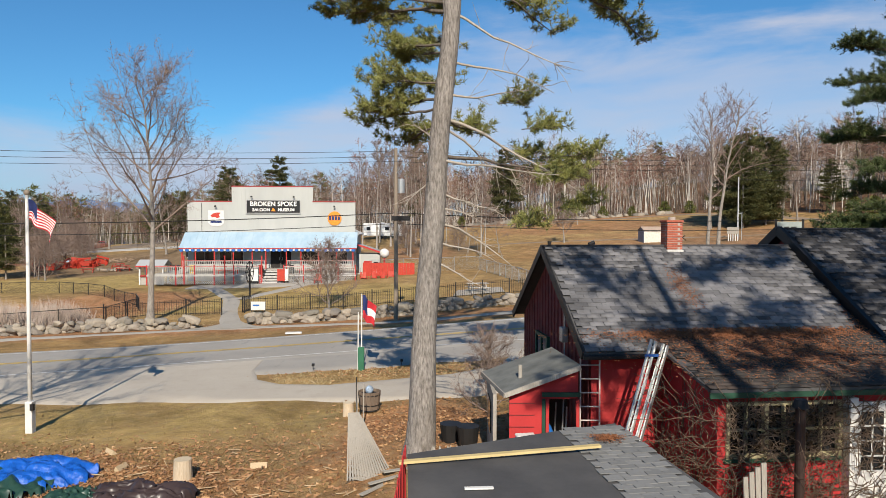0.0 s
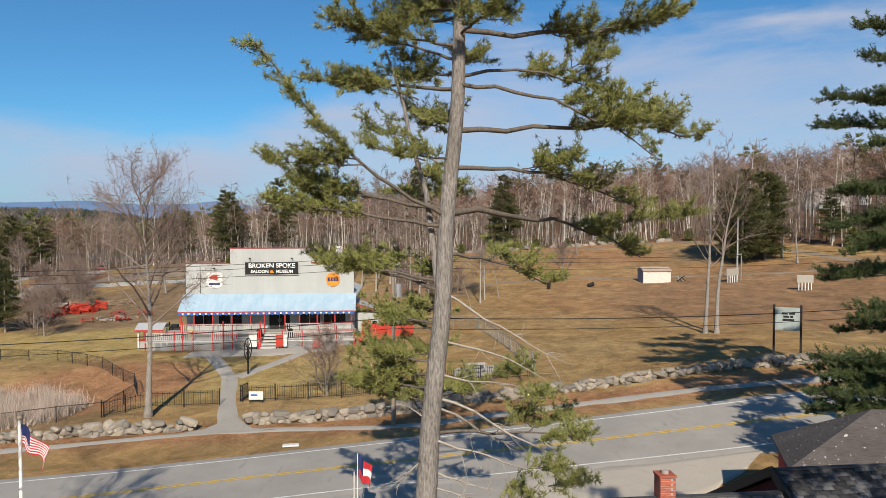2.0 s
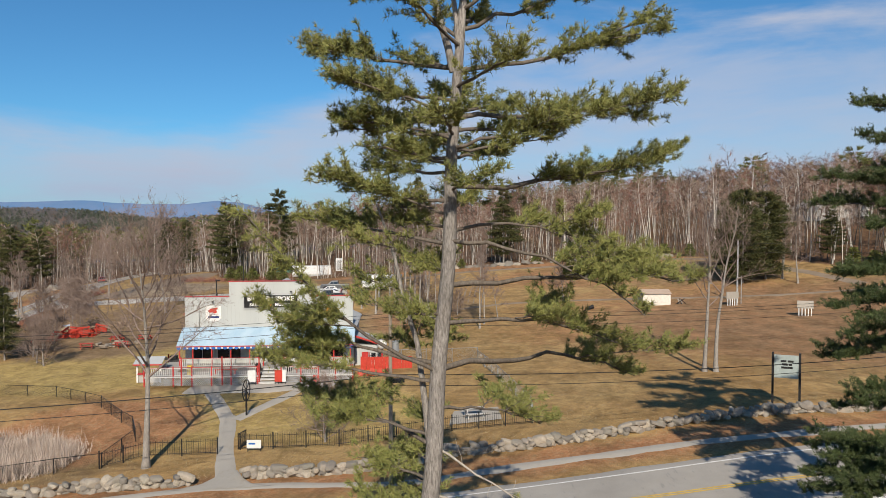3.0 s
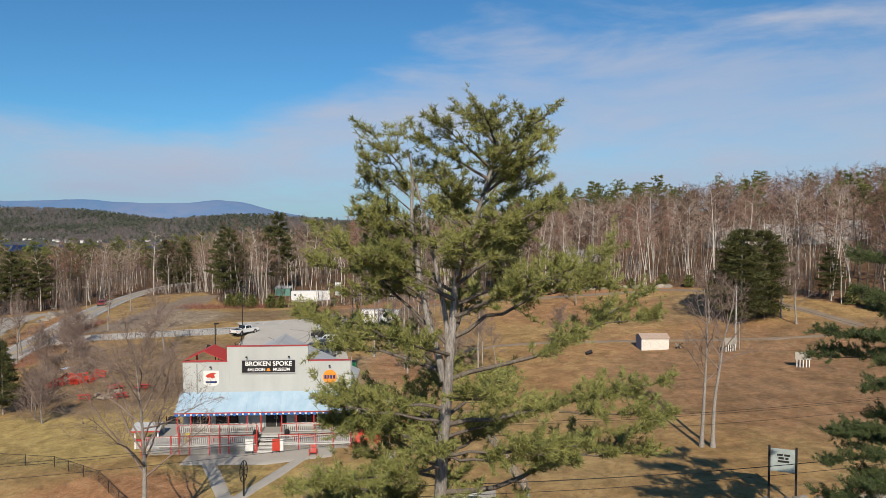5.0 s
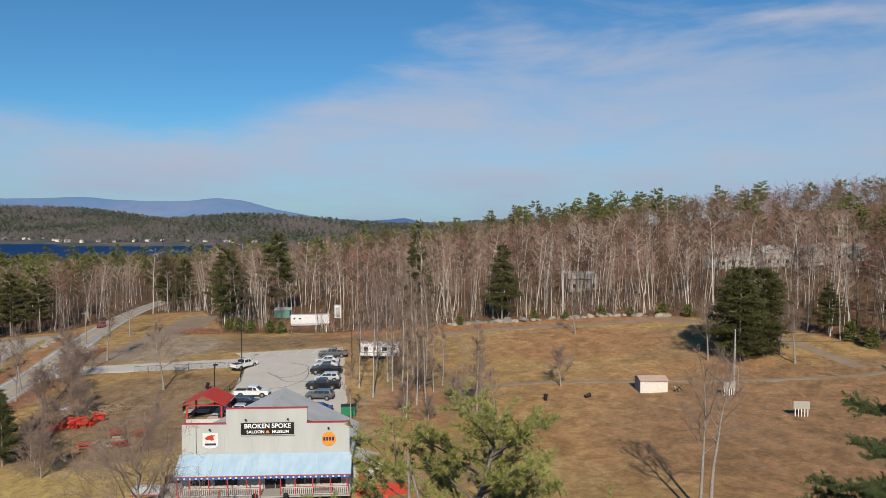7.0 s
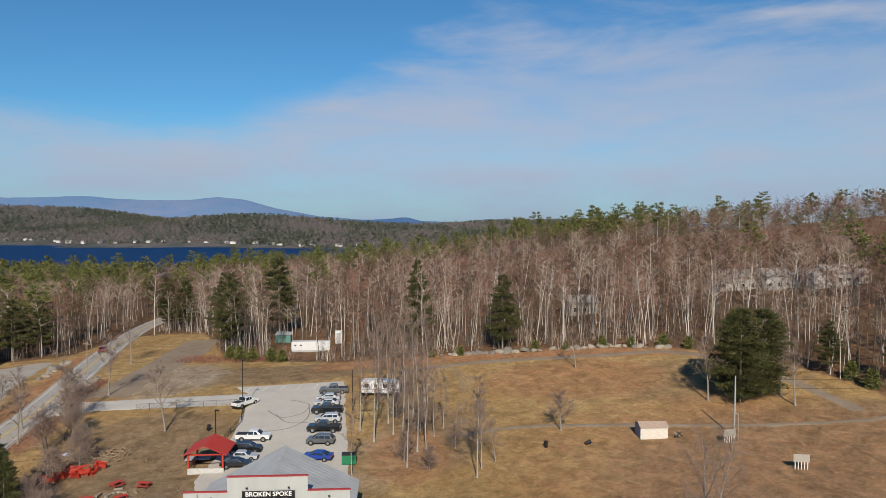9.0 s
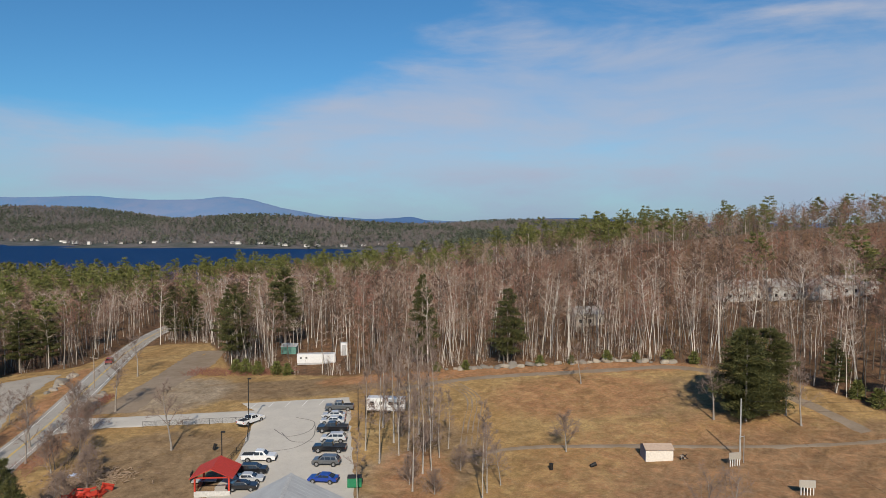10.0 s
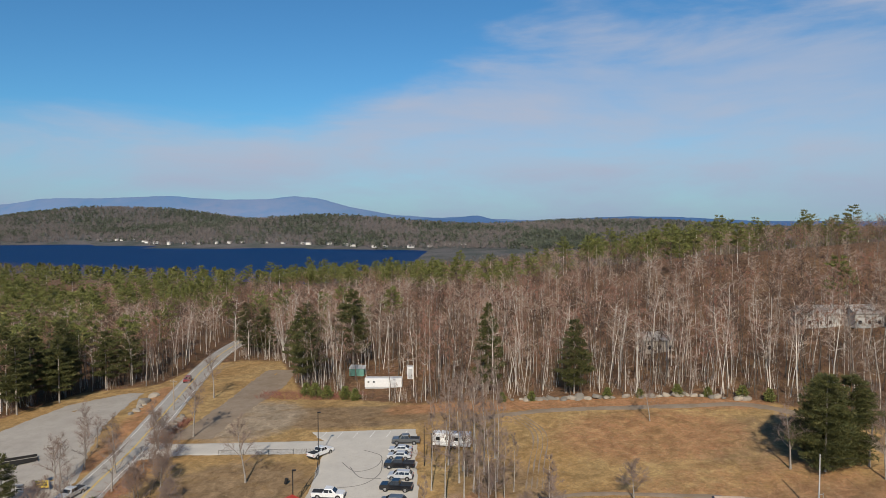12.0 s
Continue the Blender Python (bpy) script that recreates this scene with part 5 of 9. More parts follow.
M_WHITE = plain("white_paint", (0.62, 0.605, 0.57), 0.6, vary=0.15)
M_BALUSTER = plain("weathered_white_paint", (0.47, 0.455, 0.425), 0.7, vary=0.25)
M_BLUE = plain("blue_canvas", (0.03, 0.12, 0.38), 0.8, vary=0.2)
M_AWNING = Mat("pale_blue_metal_roof", 0.45, 0.0, 0.45)
_a = M_AWNING.noise(0.9, 5, 0.6, (1, 0.25, 1))
M_AWNING.color(M_AWNING.mix(M_AWNING.step(_a, 0.35, 0.7), (0.27, 0.38, 0.47), (0.36, 0.46, 0.53)))
M_AWNING = M_AWNING.m
M_ROOF_GREY = plain("grey_metal_roof", (0.36, 0.37, 0.375), 0.7, vary=0.15, scale=0.4)
M_BLACK = plain("black_board", (0.012, 0.012, 0.013), 0.5)
M_IRON = plain("black_iron", (0.022, 0.021, 0.021), 0.55, 0.3)
M_GLASS = Mat("dark_window_glass", 0.06, 0, 0.6)
M_GLASS.color((0.015, 0.017, 0.02))
M_GLASS = M_GLASS.m
M_DECK = wood("grey_deck_boards", (0.30, 0.28, 0.25), (0.42, 0.395, 0.36))
M_LATTICE = plain("grey_lattice", (0.39, 0.39, 0.385), 0.8)
M_CONCRETE = plain("concrete", (0.47, 0.455, 0.425), 0.9, vary=0.2)
M_ORANGE = plain("orange_enamel", (0.75, 0.25, 0.03), 0.4)
M_NAVY = plain("navy_enamel", (0.02, 0.035, 0.12), 0.4)
M_LETTER = plain("white_letters", (0.78, 0.77, 0.74), 0.5, vary=0.08)
M_DARK_IN = plain("dark_interior", (0.03, 0.027, 0.025), 0.9)
M_YELLOW = plain("yellow_plastic", (0.62, 0.45, 0.06), 0.5)
M_STEEL = plain("galvanised_steel", (0.45, 0.46, 0.46), 0.4, 0.7)
M_POLE = wood("weathered_pole", (0.22, 0.175, 0.13), (0.33, 0.275, 0.215))


def lettering(text, size, depth, mat, parent, m, name="lettering", squeeze=1.0, label=""):
    cu = bpy.data.curves.new("text", "FONT")
    cu.body, cu.size, cu.extrude = text, size, depth
    cu.align_x, cu.align_y = "CENTER", "CENTER"
    cu.offset = size * 0.018
    ob = bpy.data.objects.new("text", cu)
    scene.collection.objects.link(ob)
    bpy.context.view_layer.update()
    me_ = bpy.data.meshes.new_from_object(ob.evaluated_get(bpy.context.evaluated_depsgraph_get()))
    bpy.data.objects.remove(ob)
    me_.name = name
    me_.materials.clear()
    me_.materials.append(mat)
    o = new(name, me_)
    o.parent = parent
    o.matrix_local = m @ Matrix.Diagonal((squeeze, 1, 1, 1))
    return tagged(o, label)


S0, SRZ = (-28.1, 76.9, 0.3), 3.75
saloon = thing("saloon_building", S0, SRZ, "pale grey false-front saloon with blue awning roof", "building")
W = 18.35
bm = bmesh.new()
poly(bm, [(0, 0, 0), (W, 0, 0), (W, 0, 8.75), (13.65, 0, 8.75), (13.65, 0, 10.42), (4.8, 0, 10.42), (4.8, 0, 8.75), (0, 0, 8.75)], (0, 0.3, 0))
part("front_wall", bm, M_SIDING, saloon)
rib_lo = mesh_from("siding_rib", boxed(-0.012, 0.012, -0.014, 0.0, 5.45, 8.70), M_SIDING)
rib_hi = mesh_from("siding_rib", boxed(-0.012, 0.012, -0.014, 0.0, 5.45, 10.38), M_SIDING)
for x in np.arange(0.4, W, 0.42):
    piece("siding_rib", rib_hi if 4.8 < x < 13.65 else rib_lo, saloon, pose(x, 0, 0))
for nm, x0, x1 in (("side_wall", 0.0, 0.25), ("side_wall", W - 0.25, W)):
    part(nm, boxed(x0, x1, 0.3, 12.0, 0, 5.1), M_SIDING, saloon)
part("back_wall", boxed(0.25, W - 0.25, 11.7, 12.0, 0, 5.1), M_SIDING, saloon)
for x0, x1, z in ((0, 4.8, 8.75), (4.8, 13.65, 10.42), (13.65, W, 8.75)):
    part("parapet_cap", boxed(x0 - 0.05, x1 + 0.05, -0.06, 0.36, z + 0.003, z + 0.10, 0.01), M_RED_TRIM, saloon, "dark red parapet cap")
mid = W / 2
for sx in (-1, 1):
    bm = bmesh.new()
    ex = mid + sx * (mid + 0.35)
    poly(bm, [(mid, 0.32, 9.75), (ex, 0.32, 5.05), (ex, 12.4, 5.05), (mid, 12.4, 9.75)], (0, 0, 0.12))
    rf = part("roof_slope", bm, M_ROOF_GREY, saloon, "grey metal roof slope")
for sx in (-1, 1):
    bm = bmesh.new()
    poly(bm, [(mid, 0.33, 9.885), (mid + sx * 0.28, 0.33, 9.75), (mid + sx * 0.28, 12.45, 9.75), (mid, 12.45, 9.885)], (0, 0, 0.03))
    part("ridge_cap", bm, M_LATTICE, saloon, "grey folded ridge cap")
roof_seam = bmesh.new()
beam(roof_seam, (0, 0, 9.875), (mid + 0.3, 0, 5.2), 0.018, 0.018)
roof_seam = mesh_from("roof_seam", roof_seam, M_ROOF_GREY)
for k in range(1, 13):
    for sx in (-1, 1):
        piece("roof_seam", roof_seam, saloon, Matrix.Translation((mid, 0.4 + k * 0.95, 0)) @ Matrix.Diagonal((sx, 1, 1, 1)))
bm = bmesh.new()
poly(bm, [(0.25, 11.99, 5.05), (W - 0.25, 11.99, 5.05), (mid, 11.99, 9.74)], (0, -0.2, 0))
part("back_gable", bm, M_SIDING, saloon)
# awning roof over the porch
bm = bmesh.new()
poly(bm, [(-0.25, -0.01, 5.42), (W + 0.25, -0.01, 5.42), (W + 0.3, -2.2, 3.72), (-0.3, -2.2, 3.72)], (0, 0, -0.08))
awn = part("awning_roof", bm, M_AWNING, saloon, "pale blue ribbed metal awning")
seam = bmesh.new()
beam(seam, (0, -0.02, 5.43), (0, -2.2, 3.74), 0.035, 0.035)
seam = mesh_from("awning_seam", seam, M_AWNING)
for x in np.arange(0.0, W + 0.2, 0.6):
    piece("awning_seam", seam, awn, pose(x, 0, 0))
part("awning_fascia", boxed(-0.3, W + 0.3, -2.23, -2.19, 3.60, 3.72), M_RED_TRIM, saloon)
fl_b = mesh_from("valance_flap", poly(bmesh.new(), [(-0.2, 0, 0), (0.2, 0, 0), (0.2, 0, -0.2), (0, 0, -0.30), (-0.2, 0, -0.2)], (0, 0.012, 0)), M_BLUE)
fl_w = mesh_from("valance_flap", poly(bmesh.new(), [(-0.1, 0, 0), (0.1, 0, 0), (0.1, 0, -0.15), (0, 0, -0.22), (-0.1, 0, -0.15)], (0, 0.012, 0)), M_WHITE)
for i, x in enumerate(np.arange(-0.05, W + 0.1, 0.305)):
    piece("valance_flap", fl_w if i % 2 else fl_b, saloon, pose(x, -2.21, 3.60))
# signs
sign = thing("name_sign", (0, 0, 0), 0, "black saloon name sign with white lettering", "sign")
sign.parent = None
sign.matrix_world = pose(*S0, 0, 0, SRZ) @ pose(9.35, -0.10, 8.23)
part("board", boxed(-2.95, 2.95, -0.05, 0.09, -0.72, 0.72, 0.01), M_BLACK, sign)
bm = bmesh.new()
for x0, x1, z0, z1 in ((-2.98, 2.98, 0.68, 0.76), (-2.98, 2.98, -0.76, -0.68), (-2.98, -2.9, -0.68, 0.68), (2.9, 2.98, -0.68, 0.68)):
    box(bm, x0, x1, -0.075, -0.04, z0, z1)
part("frame", bm, M_LATTICE, sign)
lettering("BROKEN SPOKE", 0.70, 0.02, M_LETTER, sign, pose(0, -0.06, 0.28, 90), squeeze=1.02)
lettering("SALOON", 0.46, 0.02, M_LETTER, sign, pose(-1.32, -0.06, -0.36, 90), squeeze=1.05)
lettering("MUSEUM", 0.46, 0.02, M_LETTER, sign, pose(1.40, -0.06, -0.36, 90), squeeze=1.02)
bm = bmesh.new()
poly(bm, [(-0.22, -0.07, -0.5), (0.22, -0.07, -0.5), (0.08, -0.07, -0.2), (-0.1, -0.07, -0.18)], (0, -0.02, 0))
part("emblem", bm, M_ORANGE, sign, "small orange emblem")
shield = thing("shield_sign", (0, 0, 0), 0, "white enamel shield sign with a red winged shape", "sign")
shield.matrix_world = pose(*S0, 0, 0, SRZ) @ pose(3.1, -0.06, 6.95)
bm = bmesh.new()
poly(bm, [(-0.85, 0, 0.85), (0.85, 0, 0.85), (0.85, 0, -0.55), (0.5, 0, -0.82), (0, 0, -0.9), (-0.5, 0, -0.82), (-0.85, 0, -0.55)], (0, 0.05, 0))
part("shield_plate", bm, M_WHITE, shield)
bm = bmesh.new()
poly(bm, [(-0.62, -0.02, 0.28), (-0.3, -0.02, 0.52), (0.1, -0.02, 0.62), (0.55, -0.02, 0.60), (0.28, -0.02, 0.38), (0.42, -0.02, 0.12), (0.1, -0.02, -0.02), (-0.1, -0.02, 0.12), (-0.42, -0.02, 0.08)], (0, 0.012, 0))
part("red_emblem", bm, M_RED_BRIGHT, shield, "red winged emblem")
part("word_bar", boxed(-0.6, 0.6, -0.02, -0.005, -0.52, -0.3), M_NAVY, shield)
disc = thing("disc_sign", (0, 0, 0), 0, "round orange enamel sign with a dark bar", "sign")
disc.matrix_world = pose(*S0, 0, 0, SRZ) @ pose(16.05, -0.06, 6.95)
bm = bmesh.new()
rod(bm, (0, 0.02, 0), (0, -0.03, 0), 0.78, n=28)
part("plate", bm, M_ORANGE, disc)
bm = bmesh.new()
for x in (-0.48, -0.16, 0.16, 0.48):
    box(bm, x - 0.12, x + 0.12, -0.05, -0.03, -0.2, 0.22)
part("word_bar", bm, M_NAVY, disc)
for x in (3.1, 16.05, 7.0, 11.6):
    lamp = thing("flood_lamp", (0, 0, 0), 0, "small dark flood lamp above a sign", "lamp", "flood lamps")
    lamp.matrix_world = pose(*S0, 0, 0, SRZ) @ pose(x, -0.02, 8.2 if x in (3.1, 16.05) else 9.25)
    part("bracket", rod(bmesh.new(), (0, 0, 0), (0, -0.3, 0.08), 0.02), M_IRON, lamp)
    part("head", boxed(-0.1, 0.1, -0.42, -0.26, -0.02, 0.14, 0.02), M_IRON, lamp)
bm = bmesh.new()
rod(bm, (1.55, -0.03, 8.6), (1.55, -0.03, 5.5), 0.03)
part("downpipe", bm, M_IRON, saloon)
# porch wall openings
for x0, x1, z0, z1 in ((0.7, 3.0, 1.9, 3.2), (3.5, 6.0, 1.9, 3.2), (12.2, 14.6, 1.9, 3.2), (15.0, 17.4, 1.9, 3.2)):
    wd = part("window", boxed(x0, x1, -0.03, 0.02, z0, z1), M_GLASS, saloon, "dark window under the porch")
    bm = bmesh.new()
    for a, b, c, d in ((x0 - .08, x1 + .08, z1, z1 + .1), (x0 - .08, x1 + .08, z0 - .1, z0), (x0 - .08, x0, z0, z1), (x1, x1 + .08, z0, z1), ((x0 + x1) / 2 - .03, (x0 + x1) / 2 + .03, z0, z1)):
        box(bm, a, b, -0.07, -0.005, c, d)
    part("window_frame", bm, M_BALUSTER, wd)
for x0 in (9.0, 10.15):
    dr = part("door", boxed(x0, x0 + 1.1, -0.04, 0.02, 1.45, 3.5), M_DARK_IN, saloon, "dark double door of the saloon")
    part("door_handle", boxed(x0 + (0.95 if x0 < 10 else 0.1), x0 + (1.0 if x0 < 10 else 0.15), -0.08, -0.04, 2.3, 2.6), M_STEEL, dr)

# deck and porch
deck = thing("deck", S0, SRZ, "white-railed deck and porch with red posts", "deck")
part("porch_floor", boxed(-0.2, W + 0.2, -2.3, -0.02, 1.32, 1.45), M_DECK, deck)
part("deck_floor", boxed(-2.9, 8.8, -4.6, -2.3, 0.85, 0.97), M_DECK, deck)
part("deck_floor", boxed(11.1, W + 0.35, -4.6, -2.3, 0.85, 0.97), M_DECK, deck)
part("ramp_floor", boxed(-2.9, -0.3, -2.3, 3.5, 0.85, 0.97), M_DECK, deck)
for k in range(5):
    part("stair_step", boxed(8.9, 11.0, -4.75 + k * 0.48, -4.25 + k * 0.48 + 0.02, 0.1 + 0.26 * k, 0.26 + 0.26 * k), M_CONCRETE, deck, "pale entrance step")
post = mesh_from("post", boxed(-0.06, 0.06, -0.06, 0.06, 0, 1.0, 0.008), M_RED)


def posts(xs, y, z0, z1, name="post"):
    for x in xs:
        piece(name, post, deck, pose(x, y, z0) @ Matrix.Diagonal((1, 1, z1 - z0, 1)))


posts((0.0, 1.4, 3.4, 5.4, 7.4, 8.85, 11.05, 12.6, 14.5, 16.4, 18.2), -2.05, 1.4, 3.66, "porch_post")
posts((-2.85, 0.1, 2.0, 4.0, 6.0, 8.7, 11.15, 13.2, 15.0, 16.8, 18.6), -4.55, -0.1, 2.0, "deck_post")
posts((-2.85, -2.85), 3.2, 0.0, 1.95, "deck_post")
posts((0.95, 5.1, 8.9), -4.62, 0.0, 3.0, "tall_post")
bal = mesh_from("baluster", boxed(-0.03, 0.03, -0.02, 0.02, 0, 0.72), M_BALUSTER)


def railing(x0, x1, y, z, step=0.2):
    part("top_rail", boxed(x0, x1, y - 0.05, y + 0.05, z + 0.78, z + 0.85, 0.01), M_BALUSTER, deck)
    part("red_rail", boxed(x0, x1, y - 0.03, y + 0.03, z + 0.86, z + 0.90), M_RED, deck)
    part("bottom_rail", boxed(x0, x1, y - 0.03, y + 0.03, z + 0.03, z + 0.09), M_BALUSTER, deck)
    for x in np.arange(x0 + step / 2, x1, step):
        piece("baluster", bal, deck, pose(x, y, z + 0.07))


railing(-2.8, 8.7, -4.55, 1.0)
railing(11.2, 18.6, -4.55, 1.0)
railing(0.0, 8.8, -2.12, 1.5, 0.22)
railing(11.1, 18.3, -2.12, 1.5, 0.22)
lat = bmesh.new()
for x in np.arange(-2.8, 8.7, 0.22):
    beam(lat, (x, -4.6, 0.02), (x + 0.8, -4.6, 0.84), 0.012, 0.04)
    beam(lat, (x + 0.8, -4.588, 0.02), (x, -4.588, 0.84), 0.012, 0.04)
for x in np.arange(11.2, 17.9, 0.22):
    beam(lat, (x, -4.6, 0.02), (x + 0.8, -4.6, 0.84), 0.012, 0.04)
    beam(lat, (x + 0.8, -4.588, 0.02), (x, -4.588, 0.84), 0.012, 0.04)
lo = part("lattice", lat, M_LATTICE, deck, "pale diagonal lattice skirt")
lo["kind"] = "stuff"
part("skirt_board", boxed(-2.85, 8.75, -4.62, -4.58, 0.84, 0.97), M_BALUSTER, deck)
part("skirt_board", boxed(11.15, 18.65, -4.62, -4.58, 0.84, 0.97), M_BALUSTER, deck)


def on_saloon(name, x, y, z, label, category, group="", rz=0):
    t = thing(name, (0, 0, 0), 0, label, category, group)
    t.matrix_world = pose(*S0, 0, 0, SRZ) @ pose(x, y, z, 0, 0, rz)
    return t


def barrel(t, r=0.3, h=0.85, mat=None, band=None):
    bm = bmesh.new()
    for k in range(6):
        z0, z1 = h * k / 6, h * (k + 1) / 6
        f = lambda z: r * (0.84 + 0.16 * math.sin(math.pi * z / h))
        rod(bm, (0, 0, z0), (0, 0, z1), f(z0), f(z1), 16, caps=k in (0, 5))
    part("body", bm, mat, t, smooth=False)
    for z in (0.12 * h, 0.35 * h, 0.65 * h, 0.88 * h):
        part("hoop", rod(bmesh.new(), (0, 0, z - 0.02), (0, 0, z + 0.02), r * 1.01, n=16), band, t)


for x, y in ((8.4, -2.7), (11.7, -2.7)):
    t = on_saloon("litter_bin", x, y, 0.97, "black litter bin on the deck", "bin", "deck bins")
    part("body", rod(bmesh.new(), (0, 0, 0), (0, 0, 0.8), 0.24, 0.28, 14), M_IRON, t)
    part("lid", rod(bmesh.new(), (0, 0, 0.8), (0, 0, 0.92), 0.3, 0.2, 14), M_IRON, t)
t = on_saloon("yellow_barrel", 1.5, -3.6, 0.97, "faded yellow drum on the deck", "drum")
barrel(t, 0.32, 0.95, M_YELLOW, M_STEEL)
for x, y in ((5.2, -3.5), (13.6, -3.5), (15.5, -1.2)):
    t = on_saloon("red_bench", x, y, 0.97 if y < -2 else 1.45, "long red wooden bench on the deck", "bench", "deck benches")
    part("seat", boxed(-1.2, 1.2, -0.2, 0.2, 0.42, 0.48, 0.01), M_RED_BRIGHT, t)
    for x2 in (-1, 1):
        part("leg", boxed(x2 - 0.05, x2 + 0.05, -0.18, 0.18, 0, 0.42), M_RED, t)
for x, z, mat, lab in ((10.95, 0.3, M_RED_BRIGHT, "red notice board by the entrance steps"), (11.3, 0.3, M_WHITE, "white notice board by the entrance steps"), (8.2, 0.3, M_WHITE, "white notice board by the entrance steps")):
    t = on_saloon("notice_board", x, -5.0, z - 0.2, lab, "notice board", "entrance boards")
    part("panel", boxed(-0.4, 0.4, -0.02, 0.02, 0.25, 1.5, 0.01), mat, t)
    part("leg", boxed(-0.38, -0.32, -0.03, 0.03, 0, 0.25), M_IRON, t)
    part("leg", boxed(0.32, 0.38, -0.03, 0.03, 0, 0.25), M_IRON, t)
# lean-to at the right end with a red fence
lean = on_saloon("side_annex", W + 0.05, 2.0, 0.0, "small pale annex with a red edged roof", "annex")
part("annex_wall", boxed(0, 2.6, 0, 4.0, 0, 2.9), M_SIDING, lean)
bm = bmesh.new()
poly(bm, [(-0.02, -0.3, 4.0), (3.0, -0.3, 3.0), (3.0, 4.2, 3.0), (-0.02, 4.2, 4.0)], (0, 0, 0.1))
part("annex_roof", bm, M_ROOF_GREY, lean)
part("annex_fascia", beam(bmesh.new(), (0, -0.34, 4.0), (3.0, -0.34, 3.0), 0.05, 0.2), M_RED, lean)
part("annex_door", boxed(0.8, 1.7, -0.03, 0.01, 0.1, 2.1), M_RED, lean)
part("annex_window", boxed(1.9, 2.4, -0.03, 0.01, 1.2, 2.0), M_GLASS, lean)
bm = bmesh.new()
bmesh.ops.create_uvsphere(bm, u_segments=18, v_segments=10, radius=0.55)
ball = on_saloon("storage_tank", W + 3.2, 1.6, 3.0, "white round tank beside the annex roof", "tank")
part("tank_body", bm, M_WHITE, ball, smooth=True)
part("tank_post", boxed(-0.1, 0.1, -0.1, 0.1, -3.0, -0.45), M_RED, ball)
fence = on_saloon("red_fence", W + 0.9, -0.6, 0.1, "solid bright red wooden fence beside the saloon", "fence")
brd = mesh_from("fence_board", boxed(0.01, 0.29, -0.02, 0.02, 0, 1.9, 0.006), M_RED_BRIGHT)
for i in range(19):
    piece("fence_board", brd, fence, pose(0.3 * i, 0.02 * (i % 2), 0))
for i in range(4):
    part("fence_post", boxed(1.8 * i - 0.05, 1.8 * i + 0.05, 0.05, 0.15, 0, 1.95), M_RED, fence)


def adirondack(x, y, rz):
    t = on_saloon("garden_chair", x, y, 0.15, "red slatted garden chair on the grass", "chair", "garden chairs", rz)
    for k in range(5):
        part("seat_slat", boxed(-0.3, 0.3, -0.3 + k * 0.11, -0.21 + k * 0.11, 0.38 - k * 0.03, 0.40 - k * 0.03), M_RED_BRIGHT, t)
    for k in range(5):
        bm = bmesh.new()
        beam(bm, (-0.24 + k * 0.12, 0.2, 0.28), (-0.26 + k * 0.13, 0.5, 1.0), 0.10, 0.02)
        part("back_slat", bm, M_RED_BRIGHT, t)
    for sx in (-0.36, 0.36):
        part("arm", boxed(sx - 0.07, sx + 0.07, -0.35, 0.35, 0.58, 0.61), M_RED_BRIGHT, t)
        part("front_leg", boxed(sx - 0.03, sx + 0.03, -0.32, -0.24, 0, 0.58), M_RED_BRIGHT, t)
        bm = bmesh.new()
        beam(bm, (sx * 0.9, -0.3, 0.36), (sx * 0.9, 0.5, 0.03), 0.03, 0.1)
        part("back_leg", bm, M_RED_BRIGHT, t)


for x, y, r in ((19.4, -3.2, 10), (20.5, -3.0, -15), (21.5, -3.3, 20), (22.3, -2.4, -10), (14.9, -6.2, 0)):
    adirondack(x, y, r)

# small roofed bar and red-roofed pavilion
hut = on_saloon("bar_hut", -4.6, -1.6, -0.25, "small open bar hut with a pale roof", "hut")
for x in (0, 2.4):
    for y in (0, 1.8):
        part("hut_post", boxed(x - 0.08, x + 0.08, y - 0.08, y + 0.08, 0, 2.0), M_WHITE, hut)
bm = bmesh.new()
poly(bm, [(-0.3, -0.4, 2.0), (2.7, -0.4, 2.0), (2.7, 0.9, 2.6), (-0.3, 0.9, 2.6)], (0, 0, 0.07))
part("hut_roof", bm, M_ROOF_GREY, hut)
bm = bmesh.new()
poly(bm, [(-0.3, 0.9, 2.6), (2.7, 0.9, 2.6), (2.7, 2.2, 2.0), (-0.3, 2.2, 2.0)], (0, 0, 0.07))
part("hut_roof", bm, M_ROOF_GREY, hut)
part("fascia", boxed(-0.32, 2.72, -0.45, -0.40, 1.92, 2.05), M_RED, hut)
part("counter", boxed(0.05, 2.35, -0.2, 0.3, 0.9, 1.0, 0.01), M_RED, hut)
part("counter_front", boxed(0.1, 2.3, 0.0, 0.08, 0, 0.9), M_DECK, hut)
smoker = on_saloon("meat_smoker", -2.6, 4.6, -0.1, "dark steel smoker with a rounded drum", "smoker")
part("drum", rod(bmesh.new(), (-0.7, 0, 0.9), (0.7, 0, 0.9), 0.38, n=16), M_IRON, smoker)
part("firebox", boxed(-0.5, 0.3, -0.35, 0.35, 1.2, 1.6, 0.05), M_IRON, smoker)
for x in (-0.6, 0.6):
    part("leg", boxed(x - 0.04, x + 0.04, -0.3, 0.3, 0, 0.6), M_IRON, smoker)
pav = thing("pavilion", (-38.0, 105.2, gz(-38.0, 105.2)), 4, "open pavilion with a bright red gabled roof", "pavilion")
